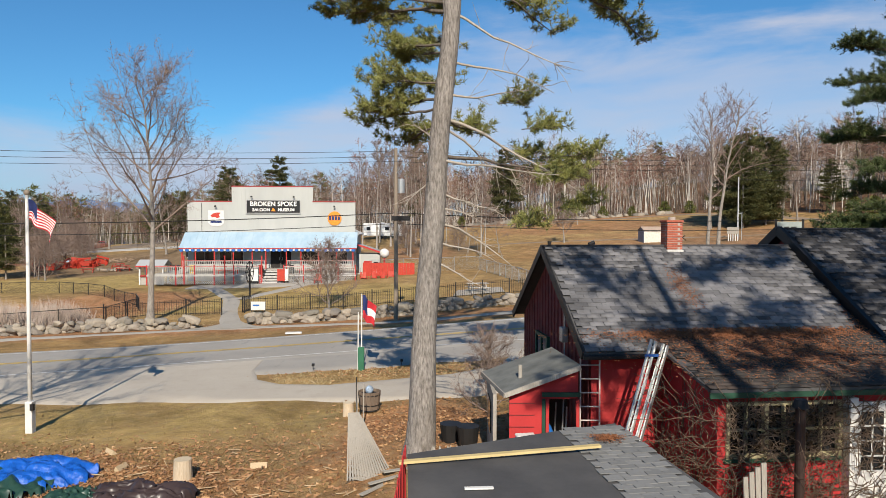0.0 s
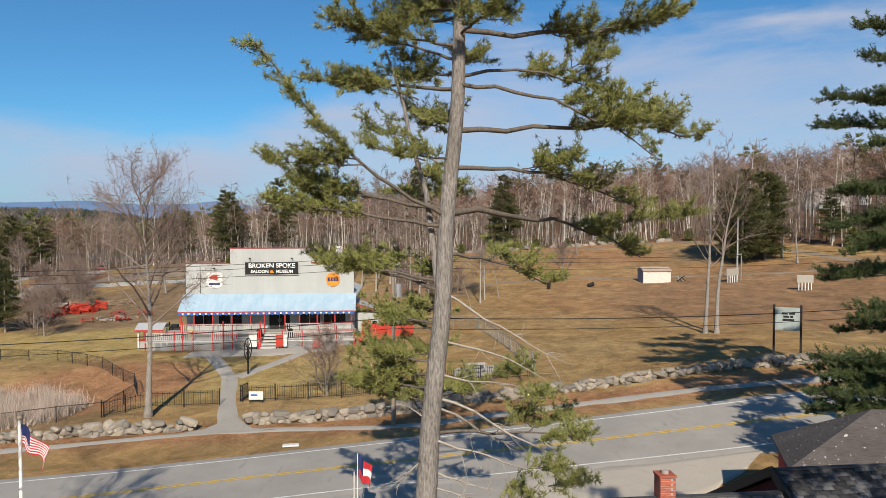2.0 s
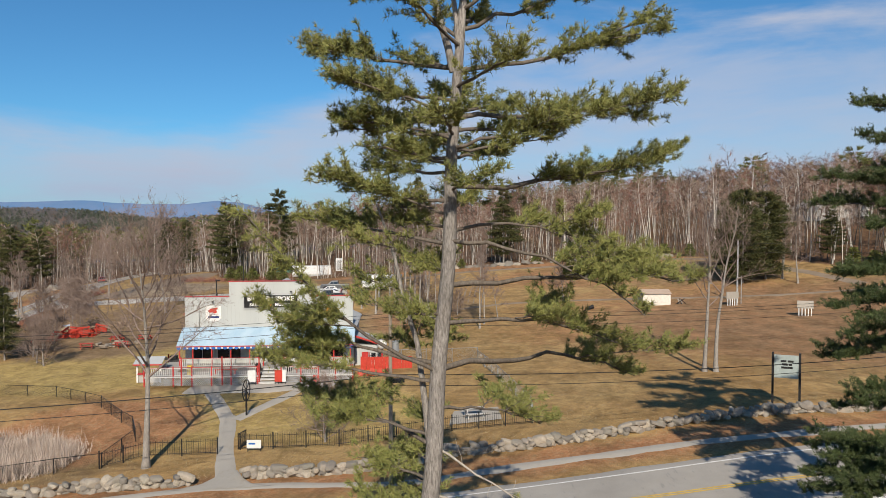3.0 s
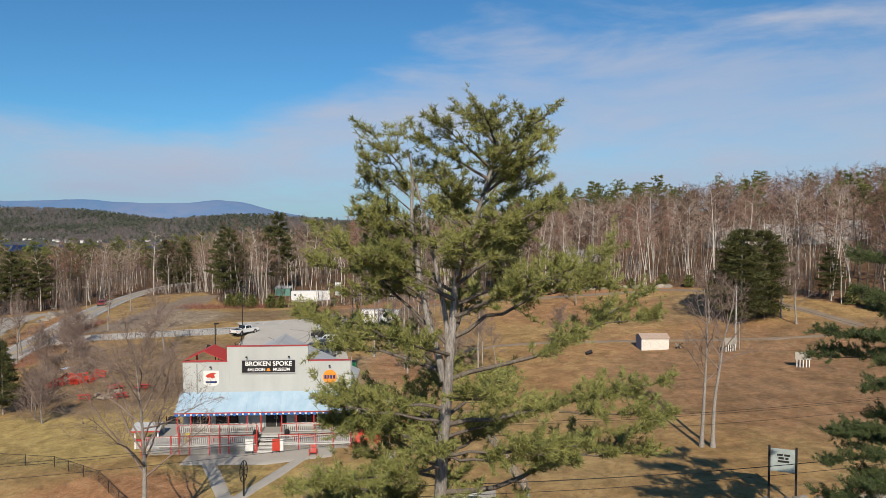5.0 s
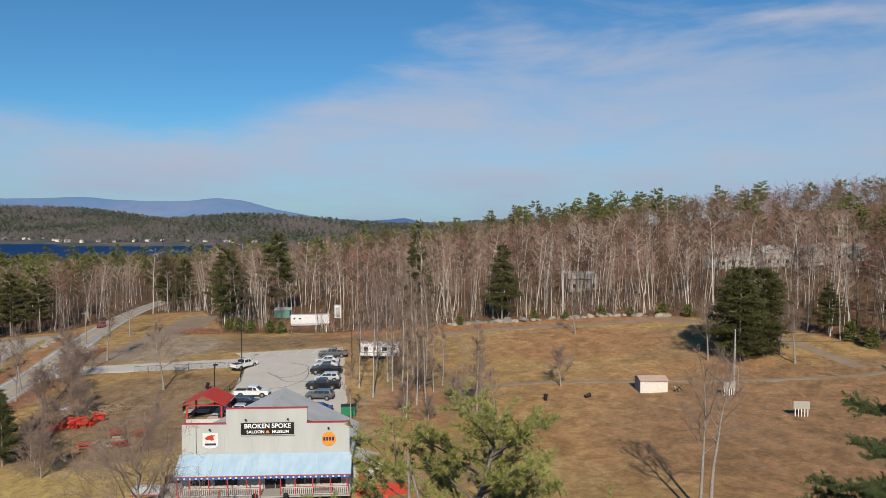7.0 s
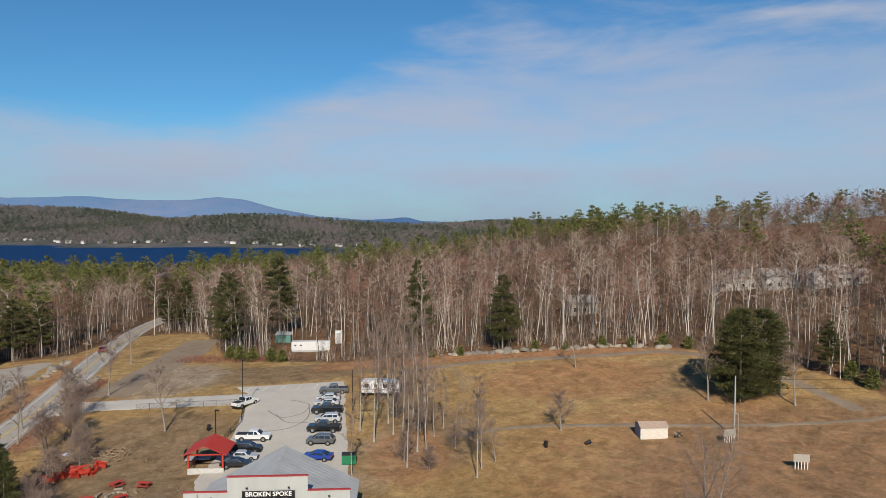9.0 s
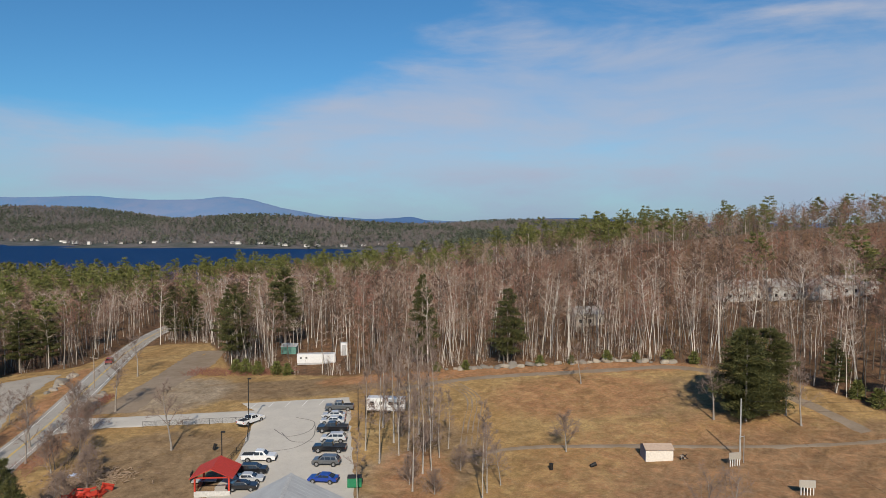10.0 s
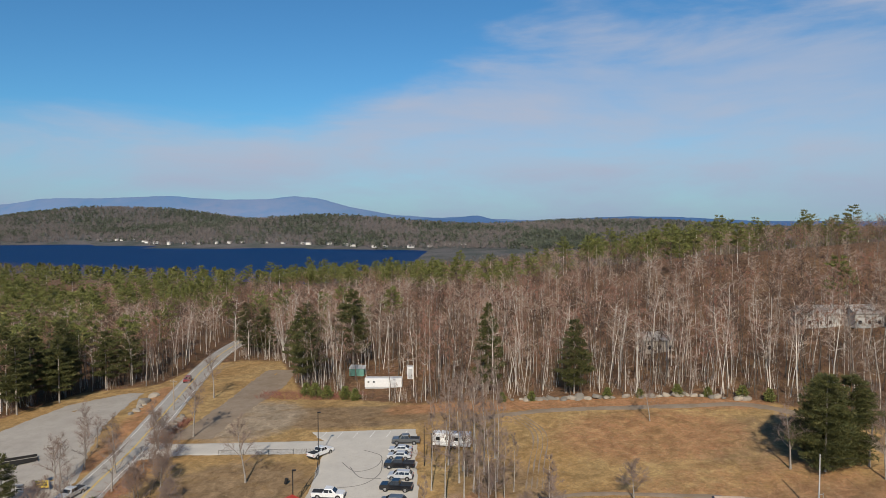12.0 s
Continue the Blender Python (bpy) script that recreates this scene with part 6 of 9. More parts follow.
pav.matrix_world = pose(-38.0, 105.2, gz(-38.0, 105.2), 0, 0, 4) @ Matrix.Diagonal((1.42, 1.35, 1.2, 1))
for x in (0, 3.6):
    for y in (0, 3.6):
        part("pavilion_post", boxed(x - 0.09, x + 0.09, y - 0.09, y + 0.09, 0, 2.5), M_RED_BRIGHT, pav)
for sx in (0, 1):
    bm = bmesh.new()
    ex = -0.5 if sx == 0 else 4.1
    poly(bm, [(1.8, -0.5, 3.7), (ex, -0.5, 2.45), (ex, 4.1, 2.45), (1.8, 4.1, 3.7)], (0, 0, 0.08))
    part("pavilion_roof", bm, M_RED_BRIGHT, pav)
part("base_wall", boxed(-0.1, 3.7, -0.1, 0.1, 0, 0.75), M_CONCRETE, pav)
for z in (0.6, 1.0):
    part("pavilion_rail", boxed(0, 0.06, 0, 3.6, z, z + 0.1), M_RED_BRIGHT, pav)
part("tie_beam", boxed(-0.1, 3.7, -0.06, 0.06, 2.4, 2.55), M_RED_BRIGHT, pav)


# ---- the red house in the foreground ----
M_HOUSE_RED = Mat("weathered_red_boards", 0.8, 0, 0.25)
_h1, _h2 = M_HOUSE_RED.noise(1.3, 5, 0.6, (1, 1, 0.35)), M_HOUSE_RED.noise(26, 4, 0.6)
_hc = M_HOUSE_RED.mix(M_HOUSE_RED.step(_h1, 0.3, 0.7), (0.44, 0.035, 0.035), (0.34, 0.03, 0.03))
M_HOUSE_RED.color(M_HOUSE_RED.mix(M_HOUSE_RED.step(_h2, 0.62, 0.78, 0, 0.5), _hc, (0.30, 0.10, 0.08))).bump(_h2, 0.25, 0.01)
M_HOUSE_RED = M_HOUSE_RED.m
# darker than the front boards; for gables, back wall and shed joints
M_MAROON = plain("maroon_boards", (0.165, 0.035, 0.035), 0.8, vary=0.3)
M_GREEN_TRIM = plain("dark_green_trim", (0.018, 0.060, 0.036), 0.6, vary=0.2)
M_CREAM = plain("cream_window_frame", (0.40, 0.345, 0.20), 0.7, vary=0.25)
M_PLANK = wood("grey_weathered_wood", (0.26, 0.235, 0.20), (0.40, 0.37, 0.32))
M_FELT = Mat("black_roofing_felt", 0.85, 0, 0.3)
_f1, _f2 = M_FELT.noise(0.8, 5, 0.65), M_FELT.noise(30, 3)
M_FELT.color(M_FELT.mix(M_FELT.step(_f1, 0.3, 0.7), (0.045, 0.045, 0.048), (0.085, 0.083, 0.082))).bump(_f2, 0.3, 0.01)
M_FELT = M_FELT.m


def shingle_mat(name, a, b, c):
    m = Mat(name, 0.9, 0, 0.25)
    n1, n2, n3 = m.noise(0.55, 5, 0.6), m.noise(9, 4, 0.6), m.noise(70, 2)
    r = m.math("ADD", m.math("MULTIPLY", m.rnd(True), 0.6), m.math("MULTIPLY", m.rnd(), 0.4))
    col_ = m.mix(m.step(r, 0.2, 0.85), a, b)
    col_ = m.mix(m.step(n1, 0.5, 0.72, 0, 0.55), col_, c)
    m.color(m.mix(m.step(n2, 0.55, 0.75, 0, 0.4), col_, tuple(v * 0.55 for v in a))).bump(n3, 0.4, 0.008)
    return m.m


M_SHINGLE = shingle_mat("grey_asphalt_shingle", (0.026, 0.026, 0.028), (0.175, 0.172, 0.178), (0.016, 0.016, 0.017))
M_SHINGLE_PALE = shingle_mat("pale_asphalt_shingle", (0.115, 0.118, 0.118), (0.20, 0.20, 0.195), (0.085, 0.085, 0.082))
M_SHINGLE_OLD = shingle_mat("mossy_asphalt_shingle", (0.030, 0.031, 0.030), (0.066, 0.056, 0.050), (0.10, 0.047, 0.025))
M_LITTER = leafy("fallen_pine_needles", (0.215, 0.083, 0.036), (0.17, 0.066, 0.030), (0.25, 0.105, 0.048))
M_BRICK = stone("red_brick", (0.46, 0.13, 0.08), (0.30, 0.085, 0.055), (0.34, 0.15, 0.11))
M_MORTAR = plain("mortar", (0.36, 0.31, 0.27), 0.95)
M_LEAD = plain("pale_flashing", (0.58, 0.57, 0.54), 0.5, 0.3)
M_VINE = bark("dry_vine", (0.12, 0.082, 0.058), (0.22, 0.16, 0.115), 3)
M_ALU = plain("aluminium", (0.55, 0.55, 0.54), 0.35, 0.8)

H0, HRZ = (3.05, 15.0, 0.0), 6.0
HG = 0.55
house = thing("red_house", H0, HRZ, "weathered red house with grey shingle roof", "house")


def hw(x, y, z):
    """From the house's own measure to the world."""
    return pose(*H0, 0, 0, HRZ) @ Vector((x, y, z))


def shingles(parent, o, u, v, nu, nv, mat, near=None, width=0.33, row=0.145, name="shingle", seed=5, keep=lambda a, b: True):
    """Rows of tabs over the slope o + a u + b v (metres along unit vectors u and v, v uphill)."""
    rr = random.Random(seed)
    o, u, v = Vector(o), Vector(u).normalized(), Vector(v).normalized()
    w = u.cross(v).normalized()
    if w.z < 0:
        w = -w
    tabs = []
    for k in range(2):
        bm = bmesh.new()
        box(bm, 0.006, width - 0.006, 0, row * 1.5, 0.0, 0.012)
        for vt in bm.verts:
            if vt.co.y > row:
                vt.co.z -= 0.010
        tabs.append(bm)
    me_tab = mesh_from(name, tabs[0], mat)
    tabs[1].free()
    base = Matrix(((u.x, v.x, w.x, o.x), (u.y, v.y, w.y, o.y), (u.z, v.z, w.z, o.z), (0, 0, 0, 1)))
    V, F = [], []
    proto_v = np.array([p.co for p in me_tab.vertices])
    proto_f = []
    for p in me_tab.polygons:
        vs = list(p.vertices)
        proto_f += [(vs[0], vs[i], vs[i + 1]) for i in range(1, len(vs) - 1)]
    proto_f = np.array(proto_f)
    made, n = 0, 0
    B = np.array(base)
    for j in range(int(nv / row)):
        off = (j % 2) * width / 2 + rr.uniform(-0.03, 0.03)
        for i in range(-1, int(nu / width) + 1):
            a, b = i * width + off, j * row + rr.uniform(-0.008, 0.008)
            if a < -0.02 or a + width > nu + 0.05 or not keep(a, b):
                continue
            lift = rr.uniform(0.004, 0.016)
            if near is not None and made < 300 and near(a, b):
                piece(name, me_tab, parent, base @ pose(a, b, lift, rr.uniform(-0.6, 0.3), 0, rr.uniform(-0.7, 0.7)))
                made += 1
            else:
                q = proto_v + np.array([a, b, lift])
                V.append(q @ B[:3, :3].T + B[:3, 3])
                F.append(proto_f + n)
                n += len(proto_v)
    if V:
        ob = new(name + "_rest", raw(name + "_rest", np.concatenate(V), np.concatenate(F), mat))
        ob.parent = parent
        ob["kind"] = "stuff"


def boards(parent, x0, x1, z0, z1, y, mat, face=-1, h=0.2, axis="x", name="clapboard"):
    """Lapped boards on a wall in the plane y (axis x) or x (axis y)."""
    z = z0
    while z < z1 - 0.02:
        t = min(h, z1 - z)
        if axis == "x":
            bm = boxed(x0, x1, min(y, y + face * 0.02), max(y, y + face * 0.02), z, z + t)
            for vt in bm.verts:
                if vt.co.z > z + t / 2 and abs(vt.co.y - (y + face * 0.02)) < 1e-4:
                    vt.co.y = y + face * 0.004
        else:
            bm = boxed(min(y, y + face * 0.02), max(y, y + face * 0.02), x0, x1, z, z + t)
            for vt in bm.verts:
                if vt.co.z > z + t / 2 and abs(vt.co.x - (y + face * 0.02)) < 1e-4:
                    vt.co.x = y + face * 0.004
        part(name, bm, mat, parent)
        z += h


# main block
bm = bmesh.new()
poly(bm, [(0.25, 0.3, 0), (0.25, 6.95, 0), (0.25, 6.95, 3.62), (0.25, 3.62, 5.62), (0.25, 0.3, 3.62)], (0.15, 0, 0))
gable = part("gable_wall", bm, M_MAROON, house, "maroon board gable wall")
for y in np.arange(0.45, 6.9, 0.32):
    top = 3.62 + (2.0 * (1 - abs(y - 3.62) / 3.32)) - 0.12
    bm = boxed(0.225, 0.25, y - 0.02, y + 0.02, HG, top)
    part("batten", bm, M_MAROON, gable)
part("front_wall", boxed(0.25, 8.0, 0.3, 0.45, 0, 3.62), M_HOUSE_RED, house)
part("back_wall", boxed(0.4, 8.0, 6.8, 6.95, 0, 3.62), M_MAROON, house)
boards(house, 0.25, 2.0, HG, 3.55, 0.3, M_HOUSE_RED, -1, 0.26)
for (ya, za), (yb, zb) in (((-0.05, 3.50), (3.6, 5.70)), ((7.25, 3.50), (3.6, 5.70))):
    bm = bmesh.new()
    poly(bm, [(-0.02, ya, za), (6.95, ya, za), (6.95, yb, zb), (-0.02, yb, zb)], (0, 0, 0.06))
    part("roof_deck", bm, M_FELT, house)
    bm = bmesh.new()
    beam(bm, (-0.05, ya, za + 0.0), (-0.05, yb, zb + 0.0), 0.05, 0.2)
    part("barge_board", bm, M_BLACK, house, "dark barge board")
part("gutter", boxed(-0.05, 1.75, -0.16, -0.05, 3.42, 3.52, 0.02), M_BLACK, house)
part("ridge_cap", boxed(-0.05, 6.88, 3.50, 3.70, 5.75, 5.80, 0.01), M_SHINGLE, house)
slope = math.hypot(3.65, 2.2)
shingles(house, (0.0, -0.07, 3.575), (1, 0, 0), (0, 3.65, 2.2), 6.9, slope, M_SHINGLE, near=lambda a, b: 1.2 < b < 3.0 and a < 5.2)
# window in the gable
win = part("window", boxed(0.19, 0.26, 3.95, 5.05, 2.4, 3.2), M_GLASS, house, "dark gable window with green frame")
bm = bmesh.new()
for y0, y1, z0, z1 in ((3.83, 3.95, 2.3, 3.3), (5.05, 5.17, 2.3, 3.3), (3.95, 5.05, 3.2, 3.3), (3.95, 5.05, 2.3, 2.4), (4.47, 4.53, 2.4, 3.2)):
    box(bm, 0.16, 0.25, y0, y1, z0, z1)
part("window_frame", bm, M_GREEN_TRIM, win)
meter = thing("electric_meter", hw(0.2, 2.1, 3.45), HRZ, "grey electric meter box on the gable", "meter box")
part("meter_box", boxed(-0.14, 0.03, -0.12, 0.12, 0, 0.36, 0.015), M_STEEL, meter)
part("conduit", rod(bmesh.new(), (-0.04, 0, 0.36), (-0.04, 0, 0.75), 0.025), M_STEEL, meter)
part("conduit", rod(bmesh.new(), (-0.04, 0, -2.6), (-0.04, 0, 0), 0.02), M_STEEL, meter)
# chimney, brick by brick
ch = thing("chimney", hw(3.52, 3.55, 5.35), HRZ, "red brick chimney with pale flashing", "chimney")
ch.matrix_world = ch.matrix_world @ Matrix.Diagonal((0.80, 0.80, 0.88, 1))
part("core", boxed(-0.257, 0.257, -0.257, 0.257, 0, 1.2), M_MORTAR, ch)
part("flashing", boxed(-0.29, 0.29, -0.34, 0.29, 0.0, 0.36, 0.02), M_LEAD, ch, "pale metal flashing")
brick = mesh_from("brick", boxed(-0.098, 0.098, -0.047, 0.047, -0.030, 0.030, 0.006), M_BRICK)
for j in range(11):
    z = 0.40 + j * 0.073
    o = 0.05 if j % 2 else -0.05
    for side in range(4):
        for i in range(2 + (j % 2)):
            x = -0.155 + i * 0.207 + (o if j % 2 == 0 else -0.05)
            if abs(x) > 0.2:
                x = math.copysign(0.165, x)
            piece("brick", brick, ch, pose(0, 0, 0, 0, 0, 90 * side) @ pose(x, -0.222, z))
part("crown", boxed(-0.30, 0.30, -0.30, 0.30, 1.19, 1.26, 0.01), M_BRICK, ch)
part("flue", rod(bmesh.new(), (0, 0, 1.26), (0, 0, 1.36), 0.12, n=12), M_MORTAR, ch)

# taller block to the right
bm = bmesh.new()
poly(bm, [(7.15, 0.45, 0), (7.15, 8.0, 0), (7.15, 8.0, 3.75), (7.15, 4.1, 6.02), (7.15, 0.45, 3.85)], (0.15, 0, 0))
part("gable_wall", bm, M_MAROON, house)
part("front_wall", boxed(7.3, 20, 0.45, 0.6, 0, 3.8), M_HOUSE_RED, house)
for (ya, za), (yb, zb) in (((-0.05, 3.68), (4.1, 6.15)), ((8.3, 3.68), (4.1, 6.15))):
    bm = bmesh.new()
    poly(bm, [(6.95, ya, za), (20, ya, za), (20, yb, zb), (6.95, yb, zb)], (0, 0, 0.07))
    part("roof_deck", bm, M_FELT, house)
    bm = bmesh.new()
    beam(bm, (6.92, ya, za + 0.02), (6.92, yb, zb + 0.04), 0.12, 0.26)
    part("barge_board", bm, M_BLACK, house, "dark barge board")
shingles(house, (6.99, -0.07, 3.765), (1, 0, 0), (0, 4.15, 2.47), 8.5, math.hypot(4.15, 2.47), M_SHINGLE, seed=9)
part("ridge_cap", boxed(6.98, 16, 4.0, 4.2, 6.22, 6.26, 0.01), M_SHINGLE, house)
# rear wing with its own hipped roof
ms = Mat("speckled_brown_shingle", 0.9, 0, 0.2)
sp1, sp2, sp3 = ms.noise(1.0, 4), ms.noise(7.0, 2, 0.4), ms.noise(5.0, 3, 0.5, (0.6, 0.6, 6))
spc = ms.mix(ms.step(sp1, 0.3, 0.7), (0.070, 0.060, 0.056), (0.105, 0.092, 0.086))
spc = ms.mix(ms.step(sp3, 0.52, 0.6, 0, 0.5), spc, (0.05, 0.043, 0.04))
ms.color(ms.mix(ms.step(sp2, 0.70, 0.74), spc, (0.42, 0.40, 0.38))).bump(sp3, 0.5, 0.02)
M_SPECK = ms.m
A_, B_, C_, D_ = (17.0, 27.5, 5.9), (13.1, 26.1, 4.05), (26.0, 21.5, 3.9), (28.0, 27.0, 5.9)
wing = thing("house_wing", (0, 0, 0), 0, "red rear wing under a dark speckled hipped roof", "house")
for q in ([A_, B_, C_], [A_, C_, D_], [A_, D_, (28.0, 31.0, 4.0), (14.5, 30.5, 4.0)], [A_, (14.5, 30.5, 4.0), B_]):
    bm = bmesh.new()
    poly(bm, [Vector(p) for p in q], (0, 0, -0.08))
    part("roof_slope", bm, M_SPECK, wing, "dark speckled shingle slope")
bm = bmesh.new()
poly(bm, [(13.5, 26.2, 0.2), (26.2, 21.9, 0.2), (27.5, 30.6, 0.2), (14.7, 30.2, 0.2)], (0, 0, 3.7))
part("wall", bm, M_HOUSE_RED, wing)
# addition with the low roof
bm = bmesh.new()
poly(bm, [(1.62, -2.45, 3.22), (8.6, -2.45, 3.22), (8.6, 0.55, 3.86), (1.45, 0.55, 3.86)], (0, 0, 0.06))
part("roof_deck", bm, M_FELT, house)
shingles(house, (1.62, -2.47, 3.285), (1, 0, 0), (0, 3.0, 0.64), 6.9, 3.05, M_SHINGLE_OLD, seed=13)
part("fascia", boxed(1.6, 8.6, -2.48, -2.44, 3.12, 3.22), M_GREEN_TRIM, house, "dark green fascia board")
part("side_wall", boxed(1.9, 2.05, -2.2, 0.28, 0, 3.3), M_HOUSE_RED, house)
boards(house, -2.2, 0.28, HG - 0.1, 3.25, 1.9, M_HOUSE_RED, -1, 0.26, "y")
part("front_wall", boxed(2.05, 8.4, -2.2, -2.05, 0, 1.9), M_HOUSE_RED, house)
part("front_wall", boxed(2.05, 8.4, -2.2, -2.05, 2.98, 3.25), M_HOUSE_RED, house)
for x0, x1 in ((2.05, 2.12), (2.80, 2.88), (3.55, 3.63), (4.30, 4.38)):
    part("mullion", boxed(x0, x1, -2.24, -2.03, 1.9, 2.98), M_CREAM, house, "cream window mullion")
for x0, x1 in ((2.12, 2.80), (2.88, 3.55), (3.63, 4.30)):
    w_ = part("window", boxed(x0, x1, -2.13, -2.10, 1.95, 2.92), M_GLASS, house, "dusty porch window with cream frame")
    bm = bmesh.new()
    for a, b, c, d in ((x0, x1, 1.90, 1.97), (x0, x1, 2.90, 2.98), (x0, x1, 2.42, 2.45), ((x0 + x1) / 2 - 0.015, (x0 + x1) / 2 + 0.015, 1.97, 2.90)):
        box(bm, a, b, -2.22, -2.08, c, d)
    part("window_frame", bm, M_CREAM, w_)
part("sill", boxed(2.0, 4.38, -2.28, -2.2, 1.84, 1.9), M_GREEN_TRIM, house)
part("white_wall", boxed(4.40, 4.56, -2.42, -2.05, 0, 3.05), M_WHITE, house)
dr = part("door", boxed(4.56, 5.5, -2.34, -2.26, 0.5, 2.95), M_WHITE, house, "white door with small dark panes")
for i in range(3):
    for j in range(4):
        part("pane", boxed(4.68 + i * 0.25, 4.88 + i * 0.25, -2.355, -2.335, 1.65 + j * 0.29, 1.90 + j * 0.29), M_GLASS, dr)
bm = bmesh.new()
rod(bm, (3.05, -2.95, 0.2), (3.05, -2.95, 3.05), 0.085, n=14)
stp = thing("stove_pipe", hw(0, 0, 0), HRZ, "rusty dark stove pipe before the window", "pipe")
part("pipe", bm, plain("sooty_pipe", (0.06, 0.04, 0.035), 0.5, 0.5), stp)
part("cap", rod(bmesh.new(), (3.05, -2.95, 3.05), (3.05, -2.95, 3.2), 0.15, 0.1, 14), M_IRON, stp)
# small lean-to shed
ls = thing("lean_to_shed", (0, 0, 0), 0, "small red lean-to shed with open door", "shed")
P = [(1.34, 14.96, 2.62), (2.98, 15.0, 3.22), (2.72, 17.4, 3.2), (0.98, 17.3, 2.6)]
bm = bmesh.new()
poly(bm, [Vector(p) for p in P], (0, 0, 0.07))
part("shed_roof", bm, plain("old_grey_roofing", (0.15, 0.155, 0.145), 0.85, vary=0.35, scale=2.0), ls, "worn grey-green roofing")
for a, b in ((0, 3), (0, 1)):
    bm = bmesh.new()
    beam(bm, Vector(P[a]) + Vector((0, -0.02, 0.02)), Vector(P[b]) + Vector((0, -0.02, 0.02)), 0.06, 0.1)
    part("shed_edge", bm, M_PLANK, ls)
bm = bmesh.new()
poly(bm, [(1.45, 15.12, 0.3), (2.24, 15.12, 0.3), (2.24, 15.12, 2.92), (1.45, 15.12, 2.64)], (0, 0.08, 0))
part("shed_wall", bm, M_HOUSE_RED, ls)
bm = bmesh.new()
poly(bm, [(2.24, 15.12, 2.52), (2.95, 15.12, 2.52), (2.95, 15.12, 3.18), (2.24, 15.12, 2.92)], (0, 0.08, 0))
part("shed_wall", bm, M_HOUSE_RED, ls)
part("shed_side", boxed(1.1, 1.18, 15.2, 17.2, 0.3, 2.6), M_PLANK, ls)
part("shed_window", boxed(1.07, 1.1, 15.7, 16.6, 1.6, 2.3), M_GLASS, ls)
# near-black sheet standing in for the shade behind the open doorway
part("shed_inside_shade", boxed(1.9, 2.95, 16.4, 16.5, 0.3, 2.9), M_DARK_IN, ls)
for x in (2.16, 2.24, 2.90):
    part("door_frame", boxed(x, x + 0.07, 15.06, 15.12, 0.4, 2.52), M_GREEN_TRIM if x < 2.2 else M_HOUSE_RED, ls)
part("door_frame", boxed(2.16, 2.99, 15.045, 15.115, 2.58, 2.67), M_GREEN_TRIM, ls)
for z in np.arange(0.6, 2.6, 0.26):
    part("board_joint", boxed(1.45, 2.0, 15.105, 15.12, z, z + 0.012), M_MAROON, ls)
part("vent_pipe", rod(bmesh.new(), (1.75, 15.7, 2.75), (1.75, 15.7, 3.15), 0.045, n=10), M_PLANK, ls)
tools = thing("garden_tools", (2.5, 15.8, 0.6), 0, "blue bags and tool handles in the open shed", "garden tools")
for x, y, h, m in ((-0.2, 0.1, 1.7, M_PLANK), (0.05, 0.2, 1.6, M_STEEL), (0.2, 0.05, 1.75, M_STEEL), (0.3, 0.2, 1.5, M_WHITE)):
    part("handle", rod(bmesh.new(), (x, y, 0), (x + 0.08, y + 0.1, h), 0.018, n=6), m, tools)
bm = bmesh.new()
bmesh.ops.create_icosphere(bm, subdivisions=3, radius=0.28, matrix=pose(-0.25, -0.1, 0.95))
for vt in bm.verts:
    vt.co += Vector((noise.noise(vt.co * 4), noise.noise(vt.co * 4 + Vector((3, 0, 0))), noise.noise(vt.co * 5))) * 0.09
part("bag", bm, plain("blue_tarpaulin_bag", (0.02, 0.13, 0.42), 0.35), tools, "crumpled blue bag")


def ladder(name, a, b, width, rungs, mat, label):
    a, b = Vector(a), Vector(b)
    t = thing(name, a, 0, label, "ladder")
    d = b - a
    s = d.cross(Vector((0, 1, 0.2))).normalized() * width / 2
    for sg in (-1, 1):
        bm = bmesh.new()
        beam(bm, s * sg, d + s * sg, 0.03, 0.07)
        part("stile", bm, mat, t)
    for k in range(rungs):
        f = (k + 0.5) / rungs
        part("rung", rod(bmesh.new(), d * f - s, d * f + s, 0.016, n=8), mat, t)


ladder("ladder", (3.20, 15.05, 0.7), (3.22, 15.2, 3.40), 0.42, 9, plain("rusty_ladder", (0.45, 0.40, 0.36), 0.6, 0.2), "worn metal ladder upright against the red wall")
ladder("extension_ladder", (3.42, 13.6, 1.35), (4.34, 14.3, 3.94), 0.10, 10, M_ALU, "aluminium extension ladder leaning on the roof")
ladder("extension_ladder", (3.64, 13.6, 1.35), (4.58, 14.3, 3.85), 0.10, 10, M_ALU, "aluminium extension ladder leaning on the roof")
clip_bar = thing("blue_strap", (4.28, 14.18, 3.62), 0, "blue strap tied across the ladders", "strap")
part("strap", boxed(-0.16, 0.12, -0.03, 0.03, 0, 0.05, 0.01), M_BLUE, clip_bar)
lean_b = thing("leaning_boards", (4.86, 10.6, 0.5), 8, "grey weathered boards leaning before the window", "boards")
for k in range(4):
    part("board", beam(bmesh.new(), (-0.13 + k * 0.09, 0, 0), (-0.16 + k * 0.1, 0.12, 1.9 + 0.07 * k), 0.085, 0.02), M_PLANK, lean_b)
hay = thing("rolled_sheet", (5.35, 9.9, 0.5), 3, "rolled pale canvas sheet on a heap", "sheet")
bm = bmesh.new()
bmesh.ops.create_icosphere(bm, subdivisions=3, radius=1.0)
for vt in bm.verts:
    vt.co = Vector((vt.co.x * 0.62, vt.co.y * 0.4, max(-0.4, vt.co.z) * 0.9 + 0.95 + 0.06 * noise.noise(vt.co * 3)))
